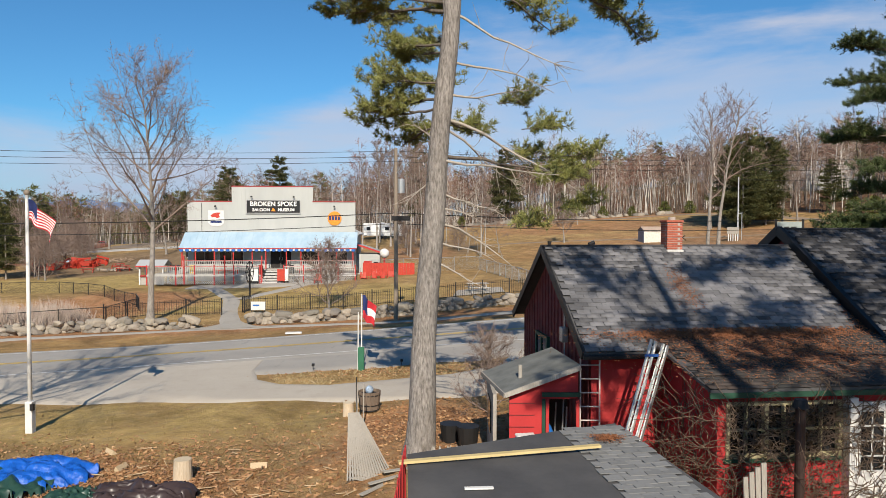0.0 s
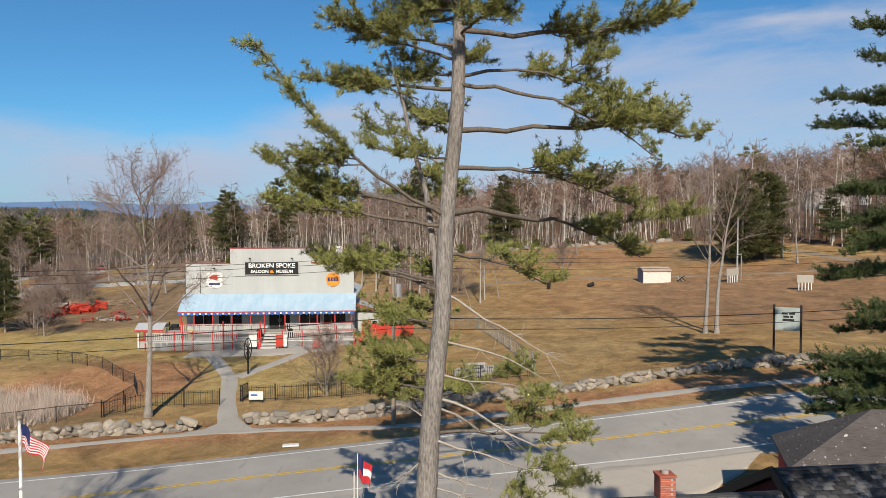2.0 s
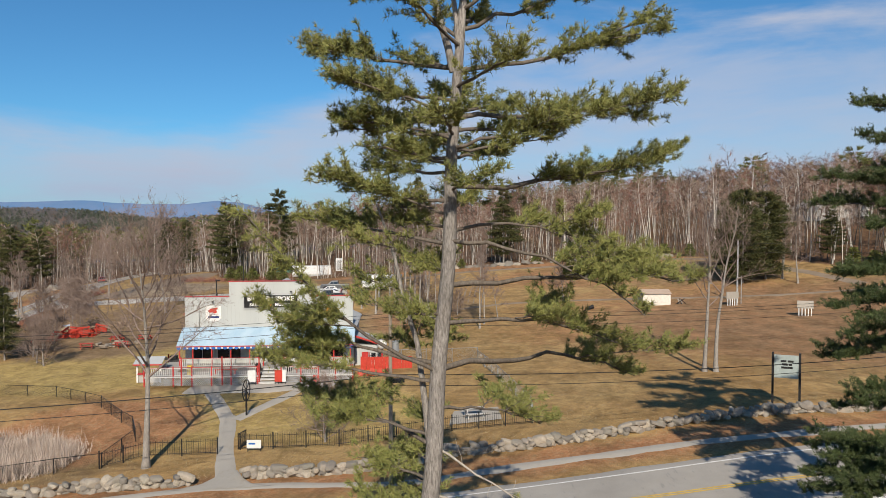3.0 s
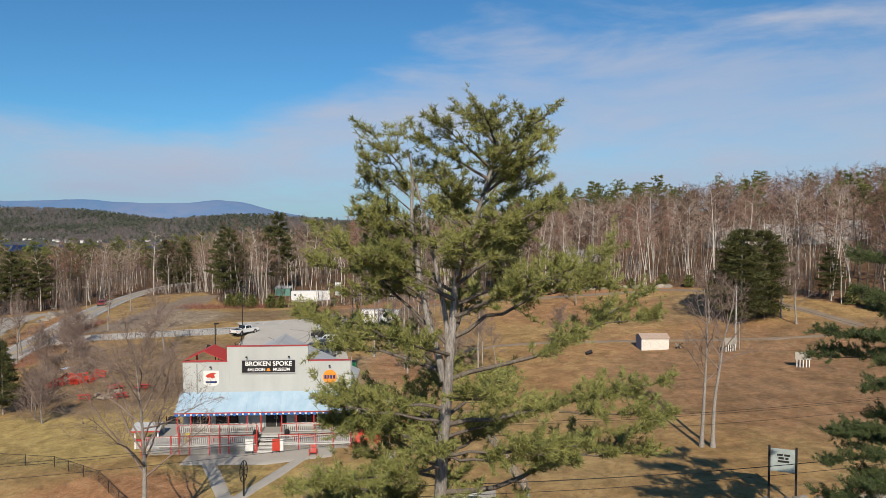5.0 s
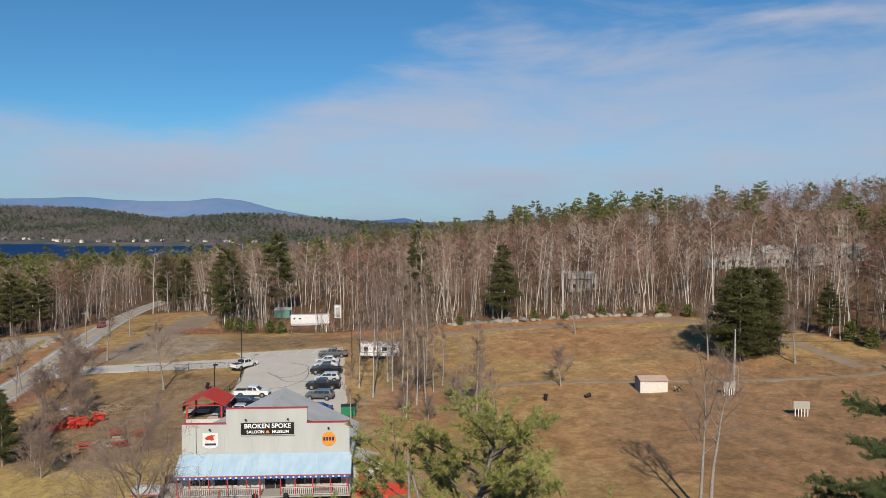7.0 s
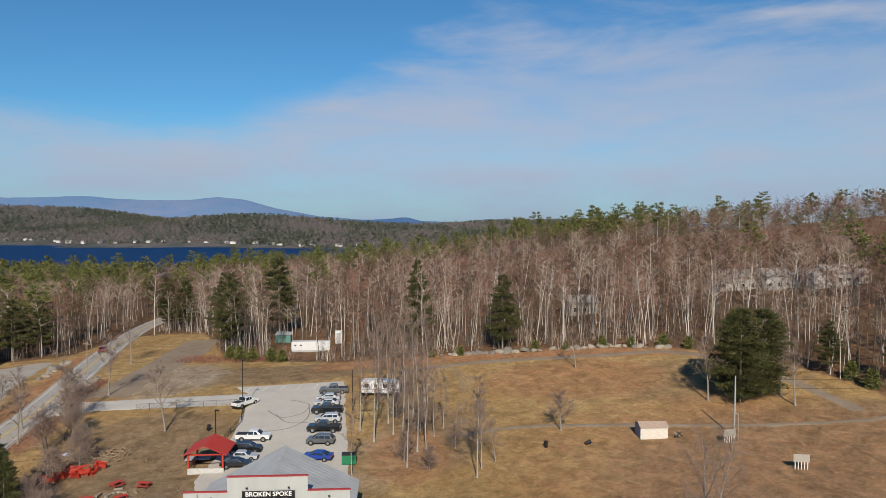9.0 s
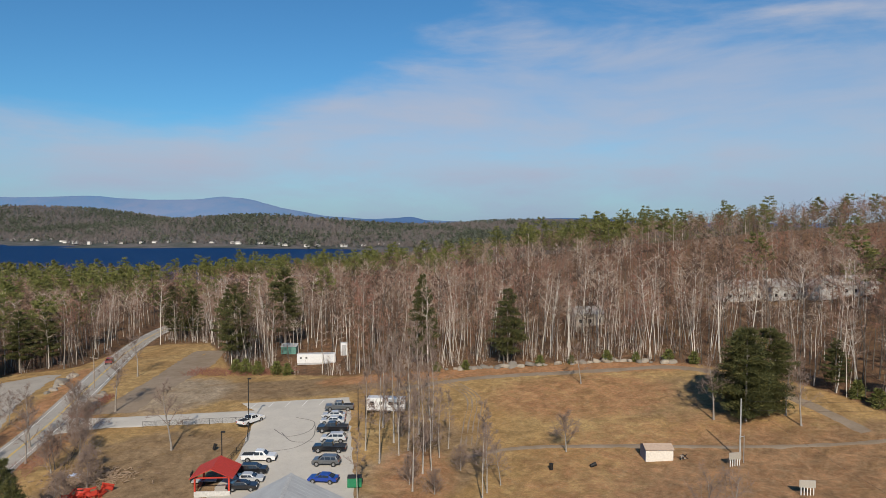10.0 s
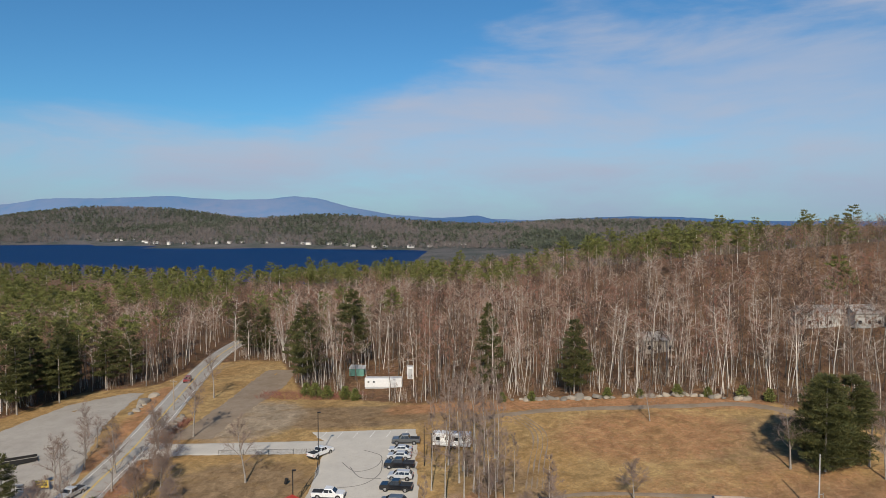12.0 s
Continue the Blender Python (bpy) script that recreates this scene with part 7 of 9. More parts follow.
part("sheet", bm, plain("grey_canvas", (0.42, 0.40, 0.36), 0.9, vary=0.25), hay, smooth=True)
part("heap", boxed(-0.5, 0.5, -0.3, 0.3, 0, 0.6, 0.05), M_PLANK, hay)
# bare vines over the addition
vine = Soup()
for _ in range(760):
    if RNG.random() < 0.72:
        x, y = RNG.uniform(1.95, 5.2), -2.3 - RNG.random() * 0.25
    else:
        x, y = 1.78 - RNG.random() * 0.15, RNG.uniform(-2.3, 0.2)
    z = RNG.uniform(0.5, 2.9)
    d = unit(np.array([RNG.normal() * 0.6, RNG.normal() * 0.15, abs(RNG.normal()) * 0.7 - 0.15]))
    p = wander((x, y, z), d, RNG.uniform(0.6, 1.9), 6, 0.4, -0.05)
    p[:, 2] = np.clip(p[:, 2], 0.45, 3.5)
    p[:, 1] = np.where(x > 1.9, np.minimum(p[:, 1], -2.24), p[:, 1])
    p[:, 0] = np.where(x <= 1.9, np.minimum(p[:, 0], 1.86), p[:, 0])
    vine.tube(p, np.linspace(0.011, 0.004, 7), 3)
vt_ = new("climbing_vine", vine.mesh("climbing_vine", M_VINE))
vt_.matrix_world = pose(*H0, 0, 0, HRZ)
tagged(vt_, "tangle of bare brown vines over the red wall", "vine", kind="stuff")
# rust-coloured needles lying on the roofs
lit = Soup()


def litter(o, u, v, ca, cb, ra, rb, n):
    o, u, v = np.array(o, float), unit(np.array(u, float)), unit(np.array(v, float))
    a, b = ca + RNG.normal(size=n) * ra, cb + RNG.normal(size=n) * rb
    ok = (b > 0.03)
    a, b = a[ok], b[ok]
    c = o + a[:, None] * u + b[:, None] * v + np.array([0, 0, 0.035])
    e = c + unit(u * RNG.normal(size=(len(a), 1)) + v * RNG.normal(size=(len(a), 1)) + np.array([0, 0, 0.12])) * RNG.uniform(0.03, 0.09, (len(a), 1))
    lit.slivers(c, e, 0.008)


litter((1.62, -2.47, 3.30), (1, 0, 0), (0, 3.0, 0.64), 2.0, 2.75, 1.5, 0.16, 9000)
litter((1.62, -2.47, 3.30), (1, 0, 0), (0, 3.0, 0.64), 2.4, 1.8, 1.4, 0.75, 9000)
litter((0, -0.07, 3.59), (1, 0, 0), (0, 3.65, 2.2), 3.1, 2.3, 0.16, 0.45, 700)
litter((0, -0.07, 3.59), (1, 0, 0), (0, 3.65, 2.2), 6.9, 0.8, 0.15, 0.3, 500)
lo_ = new("roof_litter", lit.mesh("roof_litter", M_LITTER))
lo_.matrix_world = pose(*H0, 0, 0, HRZ)
tagged(lo_, "rust-brown fallen pine needles on the shingles", "leaf litter", kind="stuff")

# low shed in front
fs = thing("front_shed", (0, 0, 0), 0, "low shed with black felt and shingle roof", "shed")
bm = bmesh.new()
poly(bm, [(-0.55, 10.75, 2.67), (1.98, 11.95, 2.69), (2.62, 8.0, 2.48), (-0.35, 7.2, 2.45)], (0, 0, 0.06))
part("felt_roof", bm, M_FELT, fs, "black felt roof")
bm = bmesh.new()
poly(bm, [(1.98, 11.95, 2.685), (3.07, 12.38, 2.70), (4.05, 8.3, 2.46), (2.62, 8.0, 2.475)], (0, 0, 0.06))
part("shingle_roof", bm, M_FELT, fs)
shingles(fs, (2.62, 8.15, 2.55), (1, 0.16, 0.0), (-0.66, 4.0, 0.205), 1.22, 3.95, M_SHINGLE_PALE, seed=21, width=0.27, row=0.14, name="pale_shingle", near=lambda a, b: True)
bm = bmesh.new()
poly(bm, [(-0.4, 10.6, 0.4), (2.85, 12.1, 0.4), (2.85, 12.1, 2.66), (-0.4, 10.6, 2.64)], (0, -0.1, 0))
part("front_wall", bm, M_HOUSE_RED, fs)
part("side_wall", boxed(2.85, 2.95, 8.6, 12.0, 0.4, 2.44), M_HOUSE_RED, fs)
bm = bmesh.new()
beam(bm, (-0.66, 10.3, 2.755), (2.50, 11.0, 2.79), 0.10, 0.04)
part("yellow_board", bm, plain("fresh_timber", (0.55, 0.43, 0.20), 0.7), fs, "fresh yellow timber batten on the roof")
stick = thing("loose_board", (0.5, 9.5, 2.66), 4, "short pale board lying on the shed roof", "board")
part("board", boxed(-0.2, 0.2, -0.03, 0.03, 0, 0.025), M_WHITE, stick)
fb = mesh_from("red_board", boxed(-0.012, 0.012, 0, 0.15, 0, 2.35, 0.004), M_HOUSE_RED)
rf = thing("red_board_fence", (-0.62, 8.0, 0.45), -0.6, "red vertical board fence beside the shed", "fence")
for i in range(18):
    piece("red_board", fb, rf, pose(0.008 * (i % 2), i * 0.16, 0.02 * (i % 3)))
lit2 = Soup()
lit = lit2
litter((2.0, 11.6, 2.765), (1, 0, 0), (0, -1, -0.05), 0.72, 0.1, 0.12, 0.12, 900)
lo_ = new("roof_litter", lit2.mesh("roof_litter", M_LITTER))
tagged(lo_, "small heap of brown needles on the shed roof", "leaf litter", kind="stuff")
# weathered picket fence between the sheds
pf = thing("picket_fence", (-0.25, 13.75, 0.95), 4, "grey weathered picket fence", "fence")
bm = bmesh.new()
poly(bm, [(-0.04, 0, 0), (0.04, 0, 0), (0.04, 0, 0.85), (0, 0, 0.97), (-0.04, 0, 0.85)], (0, 0.02, 0))
pk = mesh_from("picket", bm, M_PLANK)
for i in range(17):
    piece("picket", pk, pf, pose(i * 0.1, 0, 0, 0, RNG.normal() * 2, 0))
for z in (0.2, 0.65):
    part("fence_rail", boxed(-0.05, 1.7, 0.02, 0.06, z, z + 0.08), M_PLANK, pf)
part("fence_post", boxed(1.72, 1.90, -0.05, 0.13, 0, 1.05), M_PLANK, pf)
bench_ = thing("work_bench", (0.35, 13.0, 0.95), 6, "grey plank bench cluttered with dark scrap", "bench")
for i in range(4):
    part("plank", boxed(-0.6, 0.7, -0.3 + i * 0.16, -0.16 + i * 0.16, 0.72, 0.75), M_PLANK, bench_)
for x in (-0.5, 0.6):
    part("leg", boxed(x - 0.04, x + 0.04, -0.25, 0.3, 0, 0.72), M_PLANK, bench_)
for x, r in ((-0.3, 20), (0.2, -15)):
    part("scrap_bar", rod(bmesh.new(), (x - 0.4, 0, 0.79), (x + 0.35, 0.12, 0.82), 0.045, n=8), M_IRON, bench_)
part("tool_handle", rod(bmesh.new(), (0.0, -0.3, 0.05), (-0.04, -0.2, 1.0), 0.015, n=6), M_YELLOW, bench_)


# ---- stone walls, fences, poles and wires ----
ROCKS = []
for k in range(10):
    bm = bmesh.new()
    bmesh.ops.create_icosphere(bm, subdivisions=2, radius=0.5)
    sx, sy, sz = 0.75 + 0.12 * (k % 4), 0.6 + 0.1 * (k % 3), 0.46 + 0.09 * (k % 3)
    for v in bm.verts:
        n = noise.noise(v.co * 1.6 + Vector((k * 7.1, 0, 0))) * 0.30 + noise.noise(v.co * 4 + Vector((0, k * 3.3, 0))) * 0.08
        c = v.co * (1 + n)
        c = Vector((max(-0.44, min(0.43, c.x)), max(-0.42, min(0.42, c.y)), max(-0.36, min(0.35, c.z))))
        v.co = Vector((c.x * sx * 1.3, c.y * sy * 1.3, c.z * sz * 1.3))
    ROCKS.append(mesh_from("stone", bm, M_STONE if k < 6 else M_STONE_DARK))


def stone_wall(name, pts, rows, label, size=0.62, jitter=0.12, seed=3):
    rr = random.Random(seed)
    w = thing(name, (pts[0][0], pts[0][1], gz(*pts[0])), 0, label, "stone wall")
    o = w.matrix_world.translation
    for j in range(rows):
        for x, y in densify(pts, size * (0.78 + 0.1 * j)):
            x2, y2 = x + rr.uniform(-jitter, jitter), y + rr.uniform(-jitter, jitter)
            if j == rows - 1 and rr.random() < 0.3:
                continue
            s = size / 0.72 * rr.uniform(0.65, 1.4)
            z = gz(x2, y2) + 0.1 + j * size * 0.42
            piece("stone", ROCKS[rr.randrange(10)], w, Matrix.Translation(Vector((x2, y2, z)) - o) @ pose(0, 0, 0, rr.uniform(-25, 25), rr.uniform(-20, 20), rr.uniform(0, 360)) @ Matrix.Diagonal((s, s * rr.uniform(0.7, 1.0), s * rr.uniform(0.7, 1.05), 1)))
    return w


stone_wall("stone_wall", [(-33, 43.6), (-26.3, 45.5), (-21.5, 46.4), (-16.9, 46.9)], 3, "dry fieldstone wall along the footpath", 0.6)
stone_wall("stone_wall", [(-13.2, 47.9), (-6.7, 47.8), (-2.9, 48.4), (1.0, 50.0)], 3, "dry fieldstone wall of pale rounded stones", 0.58, seed=8)
stone_wall("stone_wall", [(1.4, 50.2), (5.7, 50.1), (13.4, 51.8), (22.3, 53.6), (34, 54.2), (48, 56)], 3, "dry fieldstone wall along the field", 0.56, seed=5)
stone_wall("stone_wall", [(-3, 169.2), (12, 169.0), (24, 169.2), (40, 168.4), (53, 163.6)], 1, "line of boulders at the edge of the woods", 1.5, 0.5, 6)
stone_wall("boulder_row", [(-101, 187), (-98.5, 176), (-97, 168)], 1, "grey boulders beside the side road", 1.9, 0.8, 9)
stone_wall("stone_pile", [(-78.5, 152), (-79.5, 157), (-80.3, 162)], 2, "tumbled pile of stones by the road", 1.1, 0.7, 11)
tagged(solid("flat_stone", boxed(-0.5, 0.5, -0.25, 0.25, 0, 0.1, 0.04), M_WHITE, at=(-9.1, 42.4, gz(-9.1, 42.4) + 0.02), rz=10), "flat pale stone at the road edge", "stone")

picket_i = mesh_from("picket", rod(rod(bmesh.new(), (0, 0, 0.06), (0, 0, 1.12), 0.013, n=4), (0, 0, 1.12), (0, 0, 1.2), 0.022, 0.002, 4), M_IRON)
post_i = mesh_from("fence_post", boxed(-0.04, 0.04, -0.04, 0.04, -0.1, 1.28, 0.006), M_IRON)


def iron_fence(pts, label, step=0.17, span=2.2, name="iron_fence"):
    f = thing(name, (pts[0][0], pts[0][1], gz(*pts[0])), 0, label, "fence", "iron fences")
    o = f.matrix_world.translation
    for (ax, ay), (bx, by) in zip(pts[:-1], pts[1:]):
        L = math.dist((ax, ay), (bx, by))
        n = max(1, round(L / span))
        at = lambda t: Vector((ax + (bx - ax) * t, ay + (by - ay) * t, gz(ax + (bx - ax) * t, ay + (by - ay) * t) + 0.05)) - o
        rz = math.degrees(math.atan2(by - ay, bx - ax))
        for i in range(n):
            p, q = at(i / n), at((i + 1) / n)
            piece("fence_post", post_i, f, Matrix.Translation(p) @ pose(0, 0, 0, 0, 0, rz))
            for z in (0.14, 1.02):
                part("fence_rail", beam(bmesh.new(), p + Vector((0, 0, z)), q + Vector((0, 0, z)), 0.03, 0.03), M_IRON, f)
            m = int((q - p).length / step)
            for k in range(1, m):
                piece("picket", picket_i, f, Matrix.Translation(p + (q - p) * k / m))
        piece("fence_post", post_i, f, Matrix.Translation(at(1)) @ pose(0, 0, 0, 0, 0, rz))
    return f


iron_fence([(-24.5, 50.3), (-22.1, 52.6), (-16.75, 52.75)], "black iron picket fence beside the maple")
iron_fence([(-15.28, 53.6), (-7.65, 53.45), (1.02, 55.3), (7.42, 55.7)], "black iron picket fence before the saloon lawn")
gate = thing("iron_gate", (-15.45, 53.6, gz(-15.45, 53.6)), 75, "black iron gate standing open on the path", "gate")
part("gate_frame", box(box(box(box(bmesh.new(), 0, 0.05, -0.02, 0.02, 0.05, 1.35), 1.15, 1.2, -0.02, 0.02, 0.05, 1.35), 0.05, 1.15, -0.02, 0.02, 0.1, 0.16), 0.05, 1.15, -0.02, 0.02, 1.2, 1.26), M_IRON, gate)
for k in range(14):
    piece("gate_bar", picket_i, gate, pose(0.1 + k * 0.077, 0, 0.02))
sg = thing("path_sign", (-14.1, 53.15, gz(-14.1, 53.15)), 0, "small white and blue sign on the fence", "sign")
part("sign_panel", boxed(-0.55, 0.55, -0.02, 0.02, 0.25, 0.9, 0.01), M_WHITE, sg)
part("sign_bar", boxed(-0.4, 0.1, -0.03, -0.02, 0.55, 0.68), M_BLUE, sg)
for x in (-0.5, 0.46):
    part("sign_leg", boxed(x, x + 0.04, -0.015, 0.015, -0.05, 0.25), M_IRON, sg)


def mesh_fence(pts, label, mat, name, h=1.1, span=2.4):
    f = thing(name, (pts[0][0], pts[0][1], gz(*pts[0])), 0, label, "fence", "wire fences")
    o = f.matrix_world.translation
    line = densify(pts, span)
    P = [Vector((x, y, gz(x, y))) - o for x, y in line]
    for p, q in zip(P[:-1], P[1:]):
        part("fence_post", rod(bmesh.new(), p - Vector((0, 0, 0.1)), p + Vector((0, 0, h + 0.06)), 0.035, n=7), mat, f)
        part("fence_rail", rod(bmesh.new(), p + Vector((0, 0, h)), q + Vector((0, 0, h)), 0.025, n=6), mat, f)
        wires = Soup()
        d = q - p
        n = max(2, int(d.length / 0.16))
        for k in range(n):
            a, b = p + d * k / n, p + d * min(1, (k + h / d.length * n * 0.6) / n)
            wires.tube([tuple(a + Vector((0, 0, 0.05))), tuple(b + Vector((0, 0, h)))], [0.005, 0.005], 3)
            wires.tube([tuple(a + Vector((0, 0, h))), tuple(b + Vector((0, 0, 0.05)))], [0.005, 0.005], 3)
        wo = new("wire_mesh", wires.mesh("wire_mesh", mat))
        wo.parent = f
        wo["kind"] = "stuff"
    part("fence_post", rod(bmesh.new(), P[-1] - Vector((0, 0, 0.1)), P[-1] + Vector((0, 0, h + 0.06)), 0.035, n=7), mat, f)


mesh_fence([(-62, 75), (-45.8, 72.4), (-38.9, 70.7), (-32.3, 66.5), (-26.4, 60.0), (-24.6, 56.4), (-24.5, 53.8), (-24.4, 50.4), (-27.4, 49.6), (-36, 46.0)], "dark wire fence round the reed bed", M_IRON, "wire_fence")
mesh_fence([(7.5, 55.9), (7.7, 58.9), (5.4, 73.7), (4.2, 79.5)], "grey chain-link fence beside the lawn", M_STEEL, "chain_link_fence", 1.3)
mesh_fence([(-60, 137.0), (-38.8, 137.0), (-36.4, 127), (-36.9, 116)], "dark wire fence along the car park", M_IRON, "wire_fence", 1.2)
mesh_fence([(-70.5, 135), (-66, 122), (-62, 108), (-58, 98)], "dark wire fence beside the side road", M_IRON, "wire_fence", 1.2)
mesh_fence([(-88, 133), (-93, 152)], "low dark rail fence beside the gravel lot", M_POLE, "rail_fence", 0.7)
mesh_fence([(-8.2, 79.4), (-4.5, 80.2), (4.2, 79.5)], "grey wire pen behind the red fence", M_STEEL, "chain_link_fence", 1.6)

# reeds in the hollow
reed = Soup()
n = 26000
rx, ry = RNG.uniform(-45, -27.5, n), RNG.uniform(46.8, 61, n)
ok = (((rx + 37) / 9.5) ** 2 + ((ry - 52.5) / 6.5) ** 2) < 1 + RNG.normal(size=n) * 0.12
rx, ry = rx[ok], ry[ok]
b0 = np.stack([rx, ry, height(rx, ry) - 0.05], 1)
reed.slivers(b0, b0 + np.stack([RNG.normal(size=len(rx)) * 0.34, RNG.normal(size=len(rx)) * 0.34, RNG.uniform(0.8, 2.2, len(rx)) * (0.75 + 0.35 * np.sin(rx * 1.3) * np.cos(ry * 1.1))], 1), 0.022)
tagged(new("reed_bed", reed.mesh("reed_bed", leafy("dry_reeds", (0.46, 0.375, 0.31), (0.34, 0.255, 0.20), (0.54, 0.46, 0.40)))), "pale dry reeds in a shallow hollow", "reeds", kind="stuff")


def tussocks(name, x0, x1, y0, y1, n, h, mat, label, mask=None, w=0.012):
    s = Soup()
    x, y = RNG.uniform(x0, x1, n), RNG.uniform(y0, y1, n)
    if mask is not None:
        k = mask(x, y)
        x, y = x[k], y[k]
    b = np.stack([x, y, height(x, y) - 0.01], 1)
    s.slivers(b, b + np.stack([RNG.normal(size=len(x)) * h * 0.7, RNG.normal(size=len(x)) * h * 0.7, RNG.uniform(0.4, 1.1, len(x)) * h], 1), w)
    tagged(new(name, s.mesh(name, mat)), label, "grass", kind="stuff")


M_STRAW = leafy("dry_grass_blades", (0.36, 0.27, 0.14), (0.26, 0.21, 0.09), (0.44, 0.34, 0.2))
M_LAWN = leafy("short_lawn_blades", (0.27, 0.185, 0.095), (0.22, 0.165, 0.075), (0.33, 0.23, 0.125))
M_BRAMBLE = leafy("red_bramble_stems", (0.22, 0.08, 0.06), (0.17, 0.08, 0.06), (0.28, 0.13, 0.09))
M_LEAFLITTER = leafy("fallen_leaves", (0.30, 0.16, 0.075), (0.24, 0.12, 0.06), (0.42, 0.26, 0.13))
tussocks("lawn_grass", -17, 0.0, 14, 25, 9000, 0.05, M_LAWN, "short dry lawn grass", None, 0.008)
tussocks("verge_grass", -34, 50, 46, 58, 16000, 0.16, M_STRAW, "dry verge grass along the stone wall", lambda x, y: (y > 46.8 + 0.13 * (x + 14)) & (near_line(x, y, walk_pts) > 1.3))
tussocks("island_grass", -7.0, 2.0, 27.0, 31.0, 3500, 0.12, M_STRAW, "thin dry grass on the planted island", lambda x, y: (y < 30.7 + 0.2 * x) & (y > 27.6 + 0.15 * x))
tussocks("bramble_patch", -81, -75, 145, 161, 1800, 1.3, M_BRAMBLE, "red-brown brambles by the road", lambda x, y: near_line(x, y, [(-78, 147), (-79, 160)]) < 2.2, 0.03)
tussocks("bramble_patch", -80, -62, 95, 130, 2600, 1.2, M_BRAMBLE, "red-brown brambles beside the side road", lambda x, y: near_line(x, y, [(-69, 96), (-72, 112), (-74, 128)]) < 2.6, 0.03)
tussocks("bramble_patch", -68, -40, 178, 186, 1800, 1.4, M_BRAMBLE, "bare brush at the edge of the woods", None, 0.03)
lv = Soup()
for cx, cy, sx_, sy_, n in ((-11, 16.4, 3.5, 1.7, 9000), (-0.7, 20.5, 1.5, 2.2, 2200), (-5.5, 16.6, 2.5, 1.8, 2500), (-2, 29.6, 3, 0.8, 900)):
    x, y = cx + RNG.normal(size=n) * sx_, cy + RNG.normal(size=n) * sy_
    b = np.stack([x, y, height(x, y) + 0.03], 1)
    e = unit(np.stack([RNG.normal(size=n), RNG.normal(size=n), RNG.normal(size=n) * 0.2], 1)) * RNG.uniform(0.06, 0.16, (n, 1))
    lv.slivers(b, b + e, 0.03)
tagged(new("leaf_litter", lv.mesh("leaf_litter", M_LEAFLITTER)), "brown fallen leaves and bark on the lawn", "leaf litter", kind="stuff")
chips = Soup()
n = 260
x, y = -10.5 + RNG.normal(size=n) * 4.0, 15.6 + RNG.normal(size=n) * 1.7
b = np.stack([x, y, height(x, y) + 0.05], 1)
d = unit(np.stack([RNG.normal(size=n), RNG.normal(size=n) * 0.7, RNG.normal(size=n) * 0.1], 1)) * RNG.uniform(0.1, 0.42, (n, 1))
for p, q in zip(b, d):
    chips.tube([p - q / 2, p + q / 2], [0.018, 0.012], 4)
tagged(new("wood_splinters", chips.mesh("wood_splinters", wood("split_wood", (0.34, 0.24, 0.14), (0.50, 0.38, 0.24)))), "pale split wood chips scattered on the lawn", "wood chips", kind="stuff")


def utility_pole(x, y, top, label, arm=0.0, mat=M_POLE, r=0.15, name="utility_pole", rz=10):
    z = gz(x, y)
    t = thing(name, (x, y, z), rz, label, "pole", "utility poles")
    part("shaft", rod(bmesh.new(), (0, 0, -0.3), (0, 0, top - z), r, r * 0.7, 12), mat, t, smooth=False)
    if arm:
        part("crossarm", boxed(-arm, arm, -0.06, 0.06, top - z - 0.7, top - z - 0.55), mat, t)
        for sx in (-arm * 0.9, -arm * 0.35, arm * 0.35, arm * 0.9):
            part("insulator", rod(bmesh.new(), (sx, 0, top - z - 0.55), (sx, 0, top - z - 0.35), 0.05, 0.03, 8), M_STEEL, t)
    return t


pa = utility_pole(-3.06, 45.44, 11.4, "weathered utility pole with a street lamp")
lo_ = pa
part("transformer", rod(bmesh.new(), (0.35, 0.1, 8.4), (0.35, 0.1, 9.3), 0.24, n=14), M_STEEL, pa, "grey transformer can")
part("lamp_arm", rod(rod(bmesh.new(), (0, 0, 9.6), (0.35, -0.7, 10.3), 0.03), (0.35, -0.7, 10.3), (0.55, -1.2, 10.2), 0.03), M_STEEL, pa)
part("cable_box", boxed(-0.3, 0.9, -0.16, -0.06, 6.6, 6.9, 0.02), M_IRON, pa)
utility_pole(47.3, 112.1, 14.4, "slim utility pole in the field", 0, M_LATTICE, 0.13)
utility_pole(-86.0, 169.0, 9.6, "utility pole with a crossarm by the side road", 1.2, rz=-20)
utility_pole(-60, 30.8, 12.0, "weathered utility pole by the road", 0)
utility_pole(52, 55.5, 13.0, "weathered utility pole by the road", 0)
utility_pole(-16.6, 131.5, 11.0, "slim dark pole by the car park", 0, M_IRON, 0.1)
for x, y, top in ((-38.35, 134.9, 12.0), (-36.76, 114.1, 8.0), (-15.4, 133.0, 9.0)):
    t = thing("lot_lamp", (x, y, gz(x, y)), 0, "dark square car-park lamp on a thin pole", "lamp", "lot lamps")
    part("shaft", boxed(-0.07, 0.07, -0.07, 0.07, 0, top - gz(x, y)), M_IRON, t)
    part("head", boxed(-0.12, 0.55, -0.2, 0.2, top - gz(x, y) - 0.1, top - gz(x, y) + 0.12, 0.02), M_IRON, t)


def wire(a, b, sag, r=0.014, label="thin dark overhead wire", n=22):
    a, b = np.array(a, float), np.array(b, float)
    t = np.linspace(0, 1, n)
    p = a + (b - a) * t[:, None]
    p[:, 2] -= sag * 4 * t * (1 - t)
    s = Soup()
    s.tube(p, np.full(n, r), 4)
    tagged(new("overhead_wire", s.mesh("overhead_wire", M_IRON)), label, "wire", "overhead wires")


